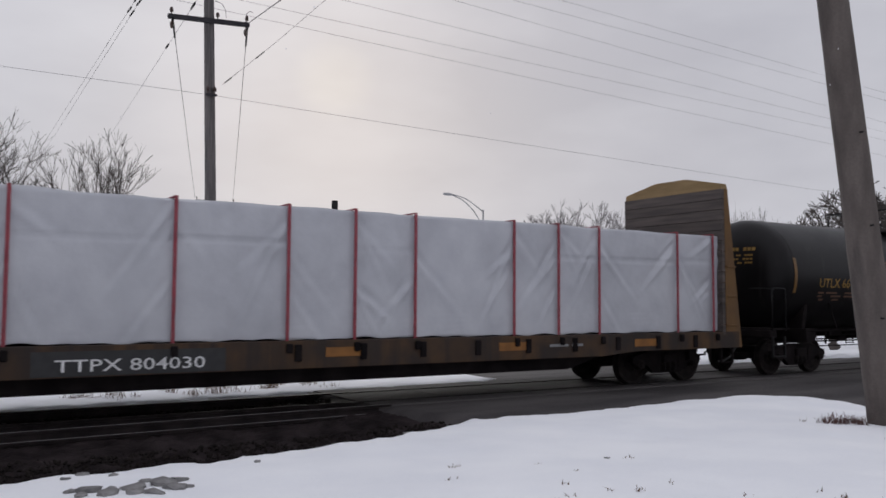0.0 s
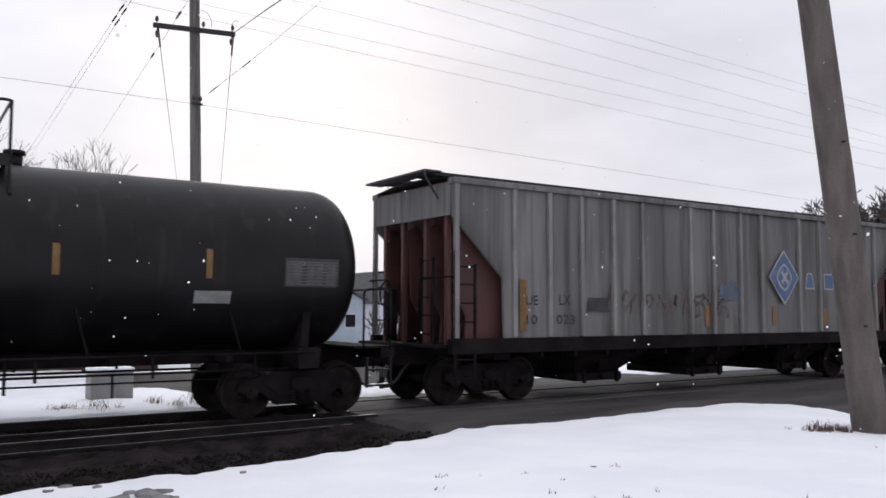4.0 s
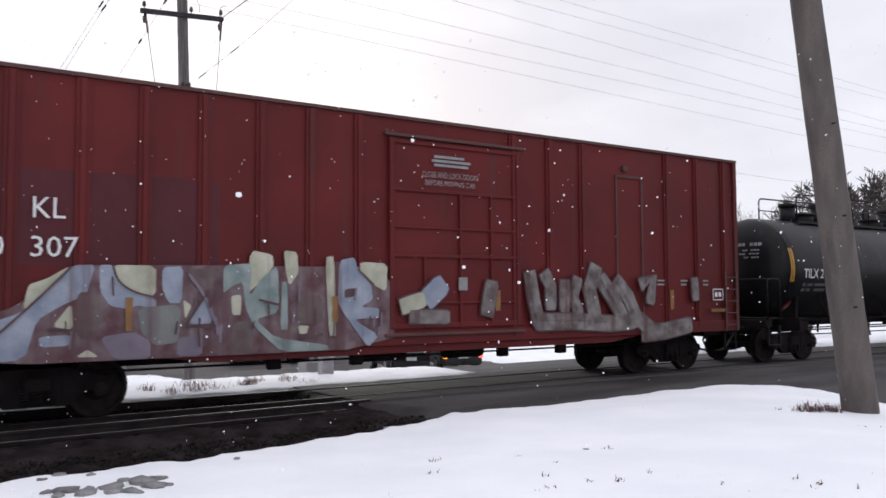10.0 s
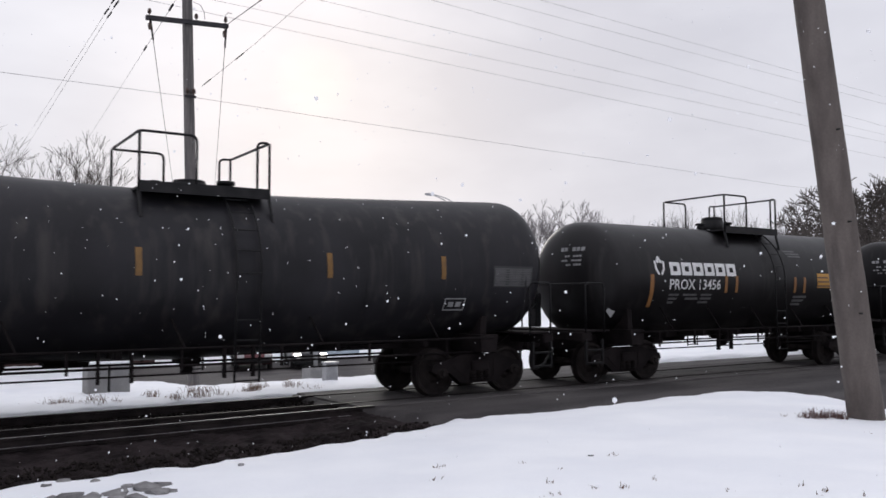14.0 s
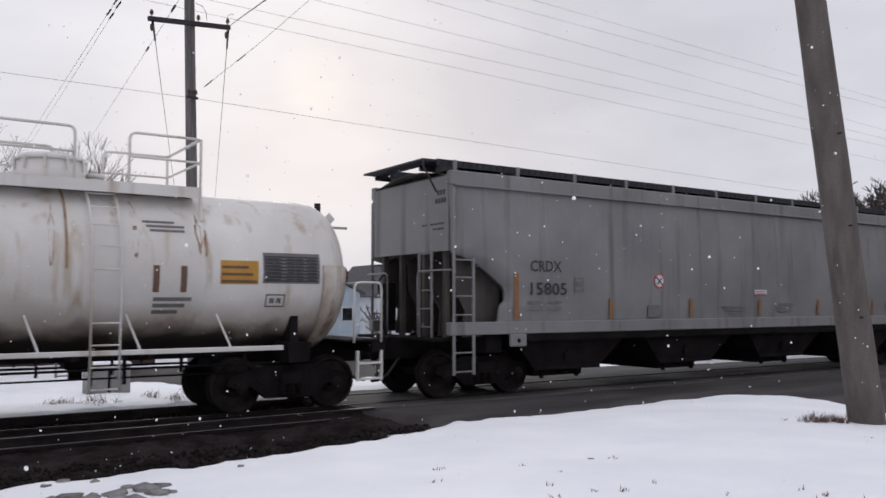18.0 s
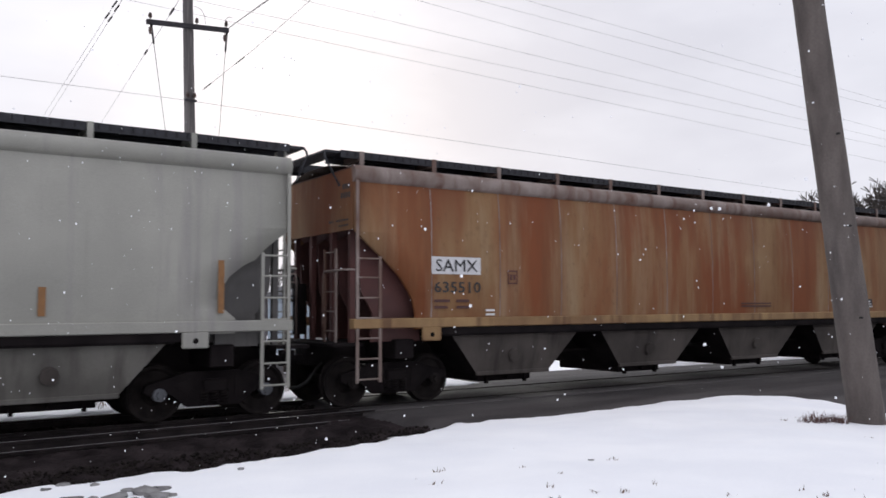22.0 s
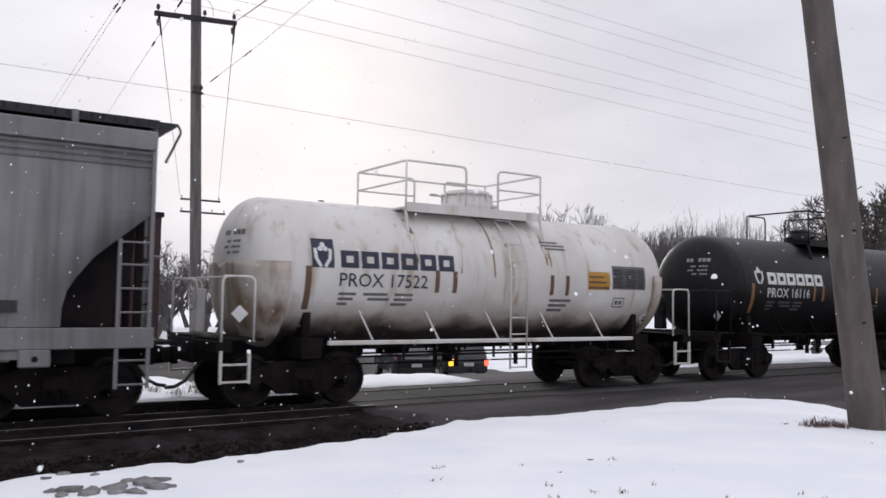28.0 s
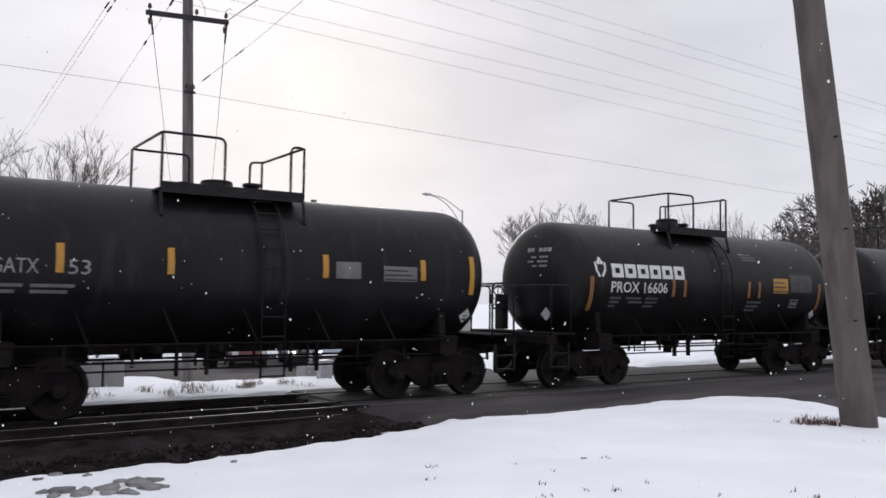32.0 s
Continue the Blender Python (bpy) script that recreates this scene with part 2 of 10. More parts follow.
def rusted(name):
    """Tan paint gone to rust: broad red-brown patches drawn downwards, paler washed runs, rust thickest under the eave."""
    m = bpy.data.materials.new(name)
    m.use_nodes = True
    n, l = m.node_tree.nodes, m.node_tree.links
    bsdf = n["Principled BSDF"]
    bsdf.inputs["Roughness"].default_value = 0.72
    bsdf.inputs["Specular IOR Level"].default_value = 0.3
    co = n.new("ShaderNodeTexCoord")

    def layer(scale, stretch, detail, lo, hi, off):
        mp = n.new("ShaderNodeMapping")
        mp.inputs["Scale"].default_value, mp.inputs["Location"].default_value = stretch, (off, off * 0.7, off * 1.3)
        l.new(co.outputs["Object"], mp.inputs["Vector"])
        t = n.new("ShaderNodeTexNoise")
        t.inputs["Scale"].default_value, t.inputs["Detail"].default_value, t.inputs["Roughness"].default_value = scale, detail, 0.62
        l.new(mp.outputs["Vector"], t.inputs["Vector"])
        r = n.new("ShaderNodeMapRange")
        r.inputs["From Min"].default_value, r.inputs["From Max"].default_value = lo, hi
        l.new(t.outputs["Fac"], r.inputs["Value"])
        return r.outputs["Result"]

    def mix(col, fac, to):
        x = n.new("ShaderNodeMix")
        x.data_type = "RGBA"
        l.new(fac, x.inputs[0])
        if isinstance(col, tuple):
            x.inputs[6].default_value = (*col, 1)
        else:
            l.new(col, x.inputs[6])
        x.inputs[7].default_value = (*to, 1)
        return x.outputs[2]

    def times(a, b):
        x = n.new("ShaderNodeMath")
        x.operation, x.use_clamp = "MULTIPLY", True
        l.new(a, x.inputs[0])
        if isinstance(b, float):
            x.inputs[1].default_value = b
        else:
            l.new(b, x.inputs[1])
        return x.outputs["Value"]

    col = mix((0.205, 0.105, 0.046), layer(0.45, (1, 1, 0.45), 4, 0.36, 0.64, 3.0), (0.265, 0.165, 0.085))
    col = mix(col, times(layer(0.75, (1, 1, 0.20), 4, 0.40, 0.62, 11.0), 0.92), (0.185, 0.052, 0.017))
    col = mix(col, times(layer(1.7, (1, 1, 0.09), 5, 0.50, 0.72, 23.0), 0.60), (0.32, 0.245, 0.155))
    col = mix(col, times(layer(2.2, (1, 1, 0.08), 5, 0.52, 0.74, 31.0), 0.65), (0.125, 0.042, 0.017))
    sep = n.new("ShaderNodeSeparateXYZ")
    l.new(co.outputs["Object"], sep.inputs["Vector"])
    eave = n.new("ShaderNodeMapRange")
    eave.inputs["From Min"].default_value, eave.inputs["From Max"].default_value = 3.0, 4.15
    l.new(sep.outputs["Z"], eave.inputs["Value"])
    col = mix(col, times(times(eave.outputs["Result"], layer(1.5, (1, 1, 0.12), 5, 0.40, 0.60, 41.0)), 0.85), (0.155, 0.050, 0.022))
    col = mix(col, times(layer(14.0, (1, 1, 0.5), 4, 0.56, 0.74, 51.0), 0.45), (0.12, 0.060, 0.032))
    l.new(col, bsdf.inputs["Base Color"])
    MATS[name] = m
    return m


M_RUST = rusted("rusted_tan_paint")
M_OXIDE = surf("oxide_red_paint", (0.088, 0.0085, 0.0090), (0.122, 0.0135, 0.0140), 0.7, 0.6, bump=0.03, streak=0.25, streak_col=(0.075, 0.022, 0.020), spec=0.25)
M_OXDARK = surf("dark_maroon_repaint", (0.062, 0.012, 0.016), (0.085, 0.017, 0.022), 0.8, 0.6, bump=0.03, streak=0.25, streak_col=(0.055, 0.018, 0.018), spec=0.25)
M_OXEND = surf("grimy_oxide_end_paint", (0.060, 0.024, 0.022), (0.10, 0.036, 0.032), 0.9, 0.7, bump=0.1)
M_YEL = surf("yellow_car_paint", (0.095, 0.044, 0.011), (0.17, 0.086, 0.020), 1.1, 0.65, bump=0.05, streak=0.7, streak_col=(0.045, 0.026, 0.015))
M_PLY = surf("weathered_plywood_cap", (0.20, 0.13, 0.055), (0.28, 0.19, 0.09), 2, 0.75, bump=0.1, stretch=(1, 0.5, 3))
M_YELSILL = surf("grimy_yellow_sill_paint", (0.020, 0.011, 0.007), (0.080, 0.038, 0.012), 1.3, 0.7, bump=0.05, streak=0.75, streak_col=(0.016, 0.010, 0.008))
M_YELP = surf("grimy_orange_patch", (0.19, 0.075, 0.012), (0.28, 0.115, 0.02), 4, 0.6)
M_STAIN = surf("rust_stain", (0.20, 0.10, 0.045), (0.38, 0.27, 0.18), 3, 0.7, stretch=(3, 3, 0.6))
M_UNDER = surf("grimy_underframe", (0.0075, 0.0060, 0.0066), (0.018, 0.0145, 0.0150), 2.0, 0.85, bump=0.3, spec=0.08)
M_WHEEL = surf("wheel_steel", (0.011, 0.009, 0.0092), (0.026, 0.0215, 0.0205), 4.0, 0.8, 0.0, 0.2, spec=0.1)
M_HOSE = surf("black_rubber", (0.012, 0.012, 0.012), (0.02, 0.02, 0.02), 6, 0.6)
M_WRAP = surf("white_wrap", (0.45, 0.46, 0.50), (0.52, 0.53, 0.57), 0.5, 0.42, bump=0.9, bump_scale=2.4)
M_STRAP = surf("red_strap", (0.21, 0.030, 0.045), (0.30, 0.050, 0.068), 6, 0.6)
M_TIMBER = surf("weathered_bulkhead_boards", (0.055, 0.045, 0.042), (0.10, 0.082, 0.074), 2, 0.85, bump=0.4, stretch=(1, 0.4, 6), vary=0.25)
M_STRIPE = surf("reflective_yellow", (0.40, 0.195, 0.02), (0.48, 0.245, 0.03), 5, 0.45)
M_STRIPEB = surf("dirty_reflective_yellow", (0.125, 0.062, 0.012), (0.19, 0.095, 0.018), 5, 0.5)
M_STRIPEO = surf("faded_orange_reflector", (0.19, 0.082, 0.022), (0.26, 0.12, 0.035), 5, 0.5)
M_STRIPEBR = surf("brown_reflector", (0.10, 0.055, 0.035), (0.15, 0.08, 0.05), 5, 0.6)
M_LWHITE = surf("white_lettering", (0.62, 0.62, 0.62), (0.72, 0.72, 0.72), 5, 0.6)
M_LDIM = surf("faded_white_lettering", (0.20, 0.20, 0.205), (0.27, 0.27, 0.275), 5, 0.6)
M_LFAINT = surf("worn_faint_print", (0.065, 0.064, 0.066), (0.10, 0.098, 0.10), 7, 0.6)
M_LBLACK = surf("black_lettering", (0.018, 0.018, 0.02), (0.03, 0.03, 0.032), 5, 0.6)
M_LGREYD = surf("faded_black_lettering", (0.12, 0.115, 0.115), (0.16, 0.155, 0.155), 5, 0.6)
M_GRIMEP = surf("dark_grime_patch", (0.03, 0.029, 0.030), (0.055, 0.052, 0.053), 3, 0.8)
M_LYEL = surf("yellow_lettering", (0.22, 0.125, 0.025), (0.32, 0.185, 0.04), 5, 0.6)
M_LORANGE = surf("faded_orange_lettering", (0.18, 0.088, 0.03), (0.25, 0.125, 0.04), 5, 0.6)
M_BLUE = surf("faded_blue_paint", (0.065, 0.115, 0.225), (0.105, 0.165, 0.285), 3, 0.6)
M_EMBLEM = surf("dirty_white_emblem_paint", (0.30, 0.305, 0.315), (0.42, 0.425, 0.435), 2.5, 0.6)
M_NAVY = surf("navy_paint", (0.02, 0.022, 0.045), (0.03, 0.033, 0.06), 3, 0.6)
M_RED = surf("red_paint", (0.42, 0.05, 0.05), (0.50, 0.08, 0.08), 4, 0.6)
M_GALV = surf("galvanised_steel", (0.34, 0.34, 0.35), (0.46, 0.46, 0.47), 6, 0.5, 0.5)
M_DSTEEL = surf("dark_steel", (0.008, 0.008, 0.009), (0.020, 0.019, 0.020), 4, 0.55, 0.3, spec=0.25)
M_INS = surf("brown_porcelain", (0.05, 0.03, 0.025), (0.08, 0.045, 0.035), 5, 0.3)
M_WIRE = surf("weathered_wire", (0.20, 0.20, 0.21), (0.28, 0.28, 0.29), 5, 0.6, 0.3)
M_WIRED = surf("dark_wire", (0.05, 0.048, 0.055), (0.09, 0.085, 0.095), 5, 0.6, 0.2)
M_BARK = surf("bare_bark", (0.055, 0.046, 0.042), (0.10, 0.085, 0.078), 3, 0.9, bump=0.5, bump_scale=14)
M_BARKD = surf("grey_far_bark", (0.16, 0.148, 0.152), (0.24, 0.222, 0.226), 1, 0.95)
M_BARKF = surf("far_bark", (0.085, 0.077, 0.080), (0.135, 0.122, 0.126), 1, 0.95)
M_BRICK = surf("brown_red_brick", (0.042, 0.019, 0.017), (0.068, 0.031, 0.028), 1.4, 0.85, bump=0.3, vary=0.25)
M_MORTAR = surf("mortar", (0.045, 0.032, 0.03), (0.06, 0.043, 0.04), 3, 0.9)
M_CONC = surf("concrete", (0.24, 0.235, 0.235), (0.32, 0.315, 0.31), 2.5, 0.9, bump=0.3)
M_SIDING = surf("white_siding", (0.50, 0.54, 0.58), (0.60, 0.63, 0.66), 1.5, 0.7)
M_SIDINGB = surf("pale_blue_siding", (0.36, 0.43, 0.50), (0.45, 0.52, 0.58), 1.5, 0.7)
M_BEIGE = surf("beige_panel", (0.33, 0.31, 0.29), (0.40, 0.385, 0.365), 1.2, 0.7)
M_ROOF = surf("dark_shingle", (0.06, 0.06, 0.066), (0.10, 0.10, 0.108), 3, 0.9, bump=0.4)
M_GRASS = surf("dry_grass", (0.10, 0.060, 0.042), (0.20, 0.125, 0.085), 6, 0.9)
M_STONE = surf("grey_stone", (0.13, 0.125, 0.125), (0.24, 0.235, 0.235), 5, 0.9, bump=0.5, vary=0.3)
M_GLASSD = glass("dark_window_glass", (0.02, 0.022, 0.026))
M_CARP = surf("grey_car_paint", (0.05, 0.05, 0.055), (0.07, 0.07, 0.075), 2, 0.3, 0.4)
M_CARB = surf("dark_car_paint", (0.018, 0.018, 0.022), (0.03, 0.03, 0.034), 2, 0.3, 0.4)
M_CARR = surf("maroon_car_paint", (0.07, 0.018, 0.022), (0.10, 0.025, 0.03), 2, 0.3, 0.4)
M_PLASTIC = surf("white_plastic", (0.55, 0.55, 0.56), (0.62, 0.62, 0.63), 4, 0.5)
M_GLOWR = glow("red_signal_light", (1.0, 0.06, 0.05), 6.0)
M_GLOWA = glow("amber_light", (1.0, 0.30, 0.02), 4.0)
M_GLOWT = glow("tail_light", (1.0, 0.10, 0.05), 2.4)
M_GLOWH = glow("head_light", (1.0, 0.93, 0.95), 12.0)

M_CAP = surf("dull_grey_cap", (0.075, 0.08, 0.09), (0.12, 0.125, 0.14), 6, 0.6)

# ---- building helpers ----
def box(bm, x0, x1, y0, y1, z0, z1, bevel=0.0, rot=None, at=None):
    m = Matrix.Translation(((x0 + x1) / 2, (y0 + y1) / 2, (z0 + z1) / 2)) @ Matrix.Diagonal((x1 - x0, y1 - y0, z1 - z0, 1))
    if rot is not None:
        m = rot @ m
    g = bmesh.ops.create_cube(bm, size=1.0, matrix=m)
    if bevel:
        es = {e for v in g["verts"] for e in v.link_edges}
        bmesh.ops.bevel(bm, geom=list(es), offset=bevel, segments=1, affect="EDGES")


def cyl(bm, p0, p1, r0, r1=None, seg=12, caps=True):
    p0, p1 = Vector(p0), Vector(p1)
    r1 = r0 if r1 is None else r1
    q = (p1 - p0).to_track_quat("Z", "Y").to_matrix()
    rings = []
    for p, r in ((p0, r0), (p1, r1)):
        rings.append([bm.verts.new(p + q @ Vector((math.cos(2 * math.pi * k / seg) * r, math.sin(2 * math.pi * k / seg) * r, 0))) for k in range(seg)])
    for k in range(seg):
        j = (k + 1) % seg
        bm.faces.new((rings[0][k], rings[0][j], rings[1][j], rings[1][k])).smooth = seg > 6
    if caps:
        bm.faces.new(rings[0][::-1])
        bm.faces.new(rings[1])


def tube(bm, pts, r, seg=6):
    """A round bar bent along pts."""
    pts = [Vector(p) for p in pts]
    rings = []
    for i, p in enumerate(pts):
        d = (pts[min(i + 1, len(pts) - 1)] - pts[max(i - 1, 0)]).normalized()
        q = d.to_track_quat("Z", "Y").to_matrix()
        rings.append([bm.verts.new(p + q @ Vector((math.cos(2 * math.pi * k / seg) * r, math.sin(2 * math.pi * k / seg) * r, 0))) for k in range(seg)])
    for a, b in zip(rings, rings[1:]):
        off = min(range(seg), key=lambda o: sum((a[k].co - b[(k + o) % seg].co).length for k in range(seg)))
        for k in range(seg):
            bm.faces.new((a[k], a[(k + 1) % seg], b[(k + 1 + off) % seg], b[(k + off) % seg])).smooth = True
    bm.faces.new(rings[0][::-1])
    bm.faces.new(rings[-1])


def bent(pts, r=0.08, n=4):
    """Points with rounded corners."""
    pts = [Vector(p) for p in pts]
    out = [pts[0]]
    for a, b, c in zip(pts, pts[1:], pts[2:]):
        ra = min(r, (a - b).length * 0.45, (c - b).length * 0.45)
        p, q = b + (a - b).normalized() * ra, b + (c - b).normalized() * ra
        for k in range(n + 1):
            u = k / n
            out.append(p * (1 - u) ** 2 + b * 2 * u * (1 - u) + q * u * u)
    out.append(pts[-1])
    return out


def prism(bm, poly, y0, y1):
    """A polygon in x and z, given as (x, z), drawn out from y0 to y1."""
    a = [bm.verts.new((x, y0, z)) for x, z in poly]
    b = [bm.verts.new((x, y1, z)) for x, z in poly]
    n = len(poly)
    bm.faces.new(a)
    bm.faces.new(b[::-1])
    for k in range(n):
        bm.faces.new((a[k], b[k], b[(k + 1) % n], a[(k + 1) % n]))


def to_mesh(name, bm, material, smooth=False):
    bmesh.ops.recalc_face_normals(bm, faces=bm.faces)
    me = bpy.data.meshes.new(name)
    bm.to_mesh(me)
    bm.free()
    if material:
        me.materials.append(material)
    if smooth:
        for p in me.polygons:
            p.use_smooth = True
    return me


def part(name, bm, material, parent=None, label="", smooth=False, at=None):
    """One mesh object out of a bmesh, or out of a ready mesh, under its thing."""
    me = to_mesh(name, bm, material, smooth) if isinstance(bm, bmesh.types.BMesh) else bm
    ob = new(name, me)
    if parent is not None:
        ob.parent = parent
    if at is not None:
        ob.location = at
    if label:
        tagged(ob, label)
    return ob


def thing(name, label, category, at=(0, 0, 0), turn=0.0, group="", kind=""):
    ob = new(name)
    ob.empty_display_size = 0.3
    ob.location = at
    ob.rotation_euler = (0, 0, radians(turn))
    return tagged(ob, label, category, group, kind)


def solo(name, bm, material, label, category, group="", kind="", smooth=False, at=None):
    return tagged(part(name, bm, material, None, "", smooth, at), label, category, group, kind)


TEXT = {}


def text_mesh(body, size, material, wrap=None, depth=0.004, spacing=1.0, bold=0.0):
    """Lettering that faces -y, its lower left corner at the origin; wrap=(radius, height of the axis over the line) bends it round a tank."""
    key = (body, size, material.name, wrap, spacing, bold)
    if key in TEXT:
        return TEXT[key]
    cu = bpy.data.curves.new("lettering", "FONT")
    cu.body, cu.size, cu.space_character, cu.offset, cu.resolution_u = body, size, spacing, bold, 2
    ob = bpy.data.objects.new("lettering", cu)
    scene.collection.objects.link(ob)
    bpy.context.view_layer.update()
    me = bpy.data.meshes.new_from_object(ob.evaluated_get(bpy.context.evaluated_depsgraph_get()))
    bpy.data.objects.remove(ob)
    me.name = "lettering"
    for v in me.vertices:
        x, z = v.co.x, v.co.y
        y = 0.0
        if wrap:
            r, zc = wrap
            y = r - math.sqrt(max(0.01, r * r - (z - zc) ** 2))
        v.co = (x, y - depth, z)
    me.materials.clear()
    me.materials.append(material)
    TEXT[key] = me
    return me


def sheet(bm, x0, x1, z0, z1, wrap=None, depth=0.006, n=5, slant=0.0):
    """A thin painted or stuck-on plate that faces -y, bent round a tank where wrap=(radius, z of the axis) is given."""
    rows = []
    for k in range(n + 1):
        z = z0 + (z1 - z0) * k / n
        y = wrap[0] - math.sqrt(max(0.01, wrap[0] ** 2 - (z - wrap[1]) ** 2)) if wrap else 0.0
        o = slant * k / n
        rows.append((bm.verts.new((x0 + o, y - depth, z)), bm.verts.new((x1 + o, y - depth, z))))
    for (a, b), (c, d) in zip(rows, rows[1:]):
        bm.faces.new((a, b, d, c))

# ---- ground, road and track ----
ROAD_Y, ROAD_Z = [-50, 16.5, 18, 20.5, 22, 24.5, 28, 34, 60, 900], [-0.05, -0.05, -0.12, -0.27, -0.52, -0.95, -1.4, -1.5, -1.4, -1.4]
SNOW_NEAR = [(-45, 9.3), (-4, 9.45), (1.0, 9.61), (1.6, 9.72), (2.7, 9.66), (3.5, 9.72), (4.1, 9.86), (5.2, 10.12), (6.2, 10.33), (6.9, 10.72), (7.6, 10.98),
             (9.1, 10.75), (10.4, 10.85), (12.4, 11.02), (14.2, 10.85), (15.1, 9.9), (14.8, 8.7), (13.9, 7.1), (13.0, 4.0), (12.8, -30), (-45, -30)]
SNOW_FAR = [(-70, 15.95), (8.0, 15.9), (11.4, 16.0), (12.4, 16.9), (13.8, 21.0), (13.6, 22.6), (12.2, 26.0), (10.5, 33.0), (9.5, 38.0), (7.6, 44.6), (-70, 45.2)]
SNOW_EAST = [(20.0, 18.3), (22.4, 24.0), (25.8, 35.0), (160, 35), (160, 17.6), (30, 17.6)]
SNOW_BACK = [(-400, 44.0), (24.0, 44.0), (24.5, 34.0), (400, 34.0), (400, 900), (-400, 900)]


def base_z(y):
    return float(np.interp(y, ROAD_Y, ROAD_Z))


def edge_distance(xx, yy, poly):
    """Distance to the polygon's edge, positive inside."""
    p = np.array(poly)
    best, inside = np.full(xx.shape, 1e9), np.zeros(xx.shape, bool)
    for (x0, y0), (x1, y1) in zip(p, np.roll(p, -1, 0)):
        dx, dy = x1 - x0, y1 - y0
        u = np.clip(((xx - x0) * dx + (yy - y0) * dy) / (dx * dx + dy * dy), 0, 1)
        best = np.minimum(best, np.hypot(xx - x0 - u * dx, yy - y0 - u * dy))
        cross = ((y0 > yy) != (y1 > yy)) & (xx < (x1 - x0) * (yy - y0) / (y1 - y0 + 1e-12) + x0)
        inside ^= cross
    return np.where(inside, best, -best)


def waves(xx, yy, size, seed):
    rng = np.random.RandomState(seed)
    out = np.zeros(xx.shape)
    for _ in range(9):
        a, ph, k = rng.uniform(0, 6.28), rng.uniform(0, 6.28), rng.uniform(0.6, 1.7) * 6.28 / size
        out += np.sin(xx * k * math.cos(a) + yy * k * math.sin(a) + ph)
    return out / 4.0


def grid_mesh(name, xs, ys, zz, material, smooth=True):
    nx, ny = len(xs), len(ys)
    xx, yy = np.meshgrid(xs, ys)
    me = bpy.data.meshes.new(name)
    i = np.arange(nx * ny).reshape(ny, nx)
    quads = np.stack([i[:-1, :-1], i[:-1, 1:], i[1:, 1:], i[1:, :-1]], -1).reshape(-1, 4)
    me.from_pydata(np.stack([xx, yy, zz], -1).reshape(-1, 3).tolist(), [], quads.tolist())
    me.materials.append(material)
    if smooth:
        for p in me.polygons:
            p.use_smooth = True
    return me


def spread(*parts):
    return np.unique(np.concatenate([np.arange(a, b, st) for a, b, st in parts]).round(4))


def near_height(xx, yy):
    d = edge_distance(xx, yy, SNOW_NEAR) + 0.10 * waves(xx, yy, 1.1, 3) + 0.05 * waves(xx, yy, 0.45, 4)
    rise = 0.13 * (1 - np.exp(-np.clip(d, 0, 50) / 0.22)) + np.clip(0.052 * d, 0, 0.34)
    return np.where(d > 0, -0.07 + rise + np.clip(d, 0, 1) * (0.016 * waves(xx, yy, 2.3, 5) + 0.006 * waves(xx, yy, 0.6, 6)), -0.45)


gx = spread((-600, -70, 60), (-70, -6, 2.0), (-6, 15.6, 0.12), (15.6, 30, 0.6), (30, 160, 5), (160, 660, 60))
gy = spread((-300, -30, 30), (-30, 0, 2.0), (0, 12, 0.12), (12, 15.4, 0.4), (15.4, 24.8, 0.16), (24.8, 36, 0.8), (36, 120, 6), (120, 960, 60))
GX, GY = np.meshgrid(gx, gy)
bz = np.interp(GY, ROAD_Y, ROAD_Z)
gz = near_height(GX, GY)
gz = np.where(GY > 16.5, np.minimum(gz, bz - 0.35), gz)
for poly, s, lift in ((SNOW_FAR, 7, 0.08), (SNOW_EAST, 8, 0.22), (SNOW_BACK, 9, 0.3)):
    d = edge_distance(GX, GY, poly) + 0.14 * waves(GX, GY, 1.4, s) + 0.05 * waves(GX, GY, 0.5, s + 10)
    h = bz + lift * (1 - np.exp(-np.clip(d, 0, 50) / 0.35)) + np.clip(d, 0, 1) * ((0.02 if s == 7 else 0.05) * waves(GX, GY, 2.5, s + 20) + 0.02 * waves(GX, GY, 0.7, s + 30))
    gz = np.where(d > 0, np.maximum(gz, h), gz)
far_out = (GX < -75) | (GX > 165) | (GY > 130) | (GY < -32)
gz = np.where(far_out & (gz < -0.3), -0.3 - 0.7 * (GY > 60), gz)
ground = solo("ground", grid_mesh("ground", gx, gy, gz, M_SNOW), None, "snow-covered ground with soft uneven surface", "ground", kind="structure")

ax = spread((5.9, 8.6, 0.1), (8.6, 30, 0.3), (30, 161, 4))
ay = spread((-40, 6, 2), (6, 26, 0.25), (26, 62, 1.5))
AX, AY = np.meshgrid(ax, ay)
az = np.interp(AY, ROAD_Y, ROAD_Z) + 0.008 * waves(AX, AY, 3.0, 40)
az = np.where((AY > 13.2) & (AY < 16.1), -0.035, az)
west = np.interp(AY, [11.4, 13.9], [7.75, 6.75]) + 0.16 * waves(AX, AY, 1.6, 41) + 0.10 * waves(AX, AY, 0.5, 42)
az = az - np.clip((west + 0.25 - AX) * 0.55, 0, 0.6) * (AY < 16.4)
road = solo("road", grid_mesh("road", ax, ay, az, M_ASPH), None, "wet dark grey asphalt road over the level crossing", "road", kind="structure")
sx = spread((-80, 30.0, 1.0))
sy = spread((21.5, 46, 0.6))
SX, SY = np.meshgrid(sx, sy)
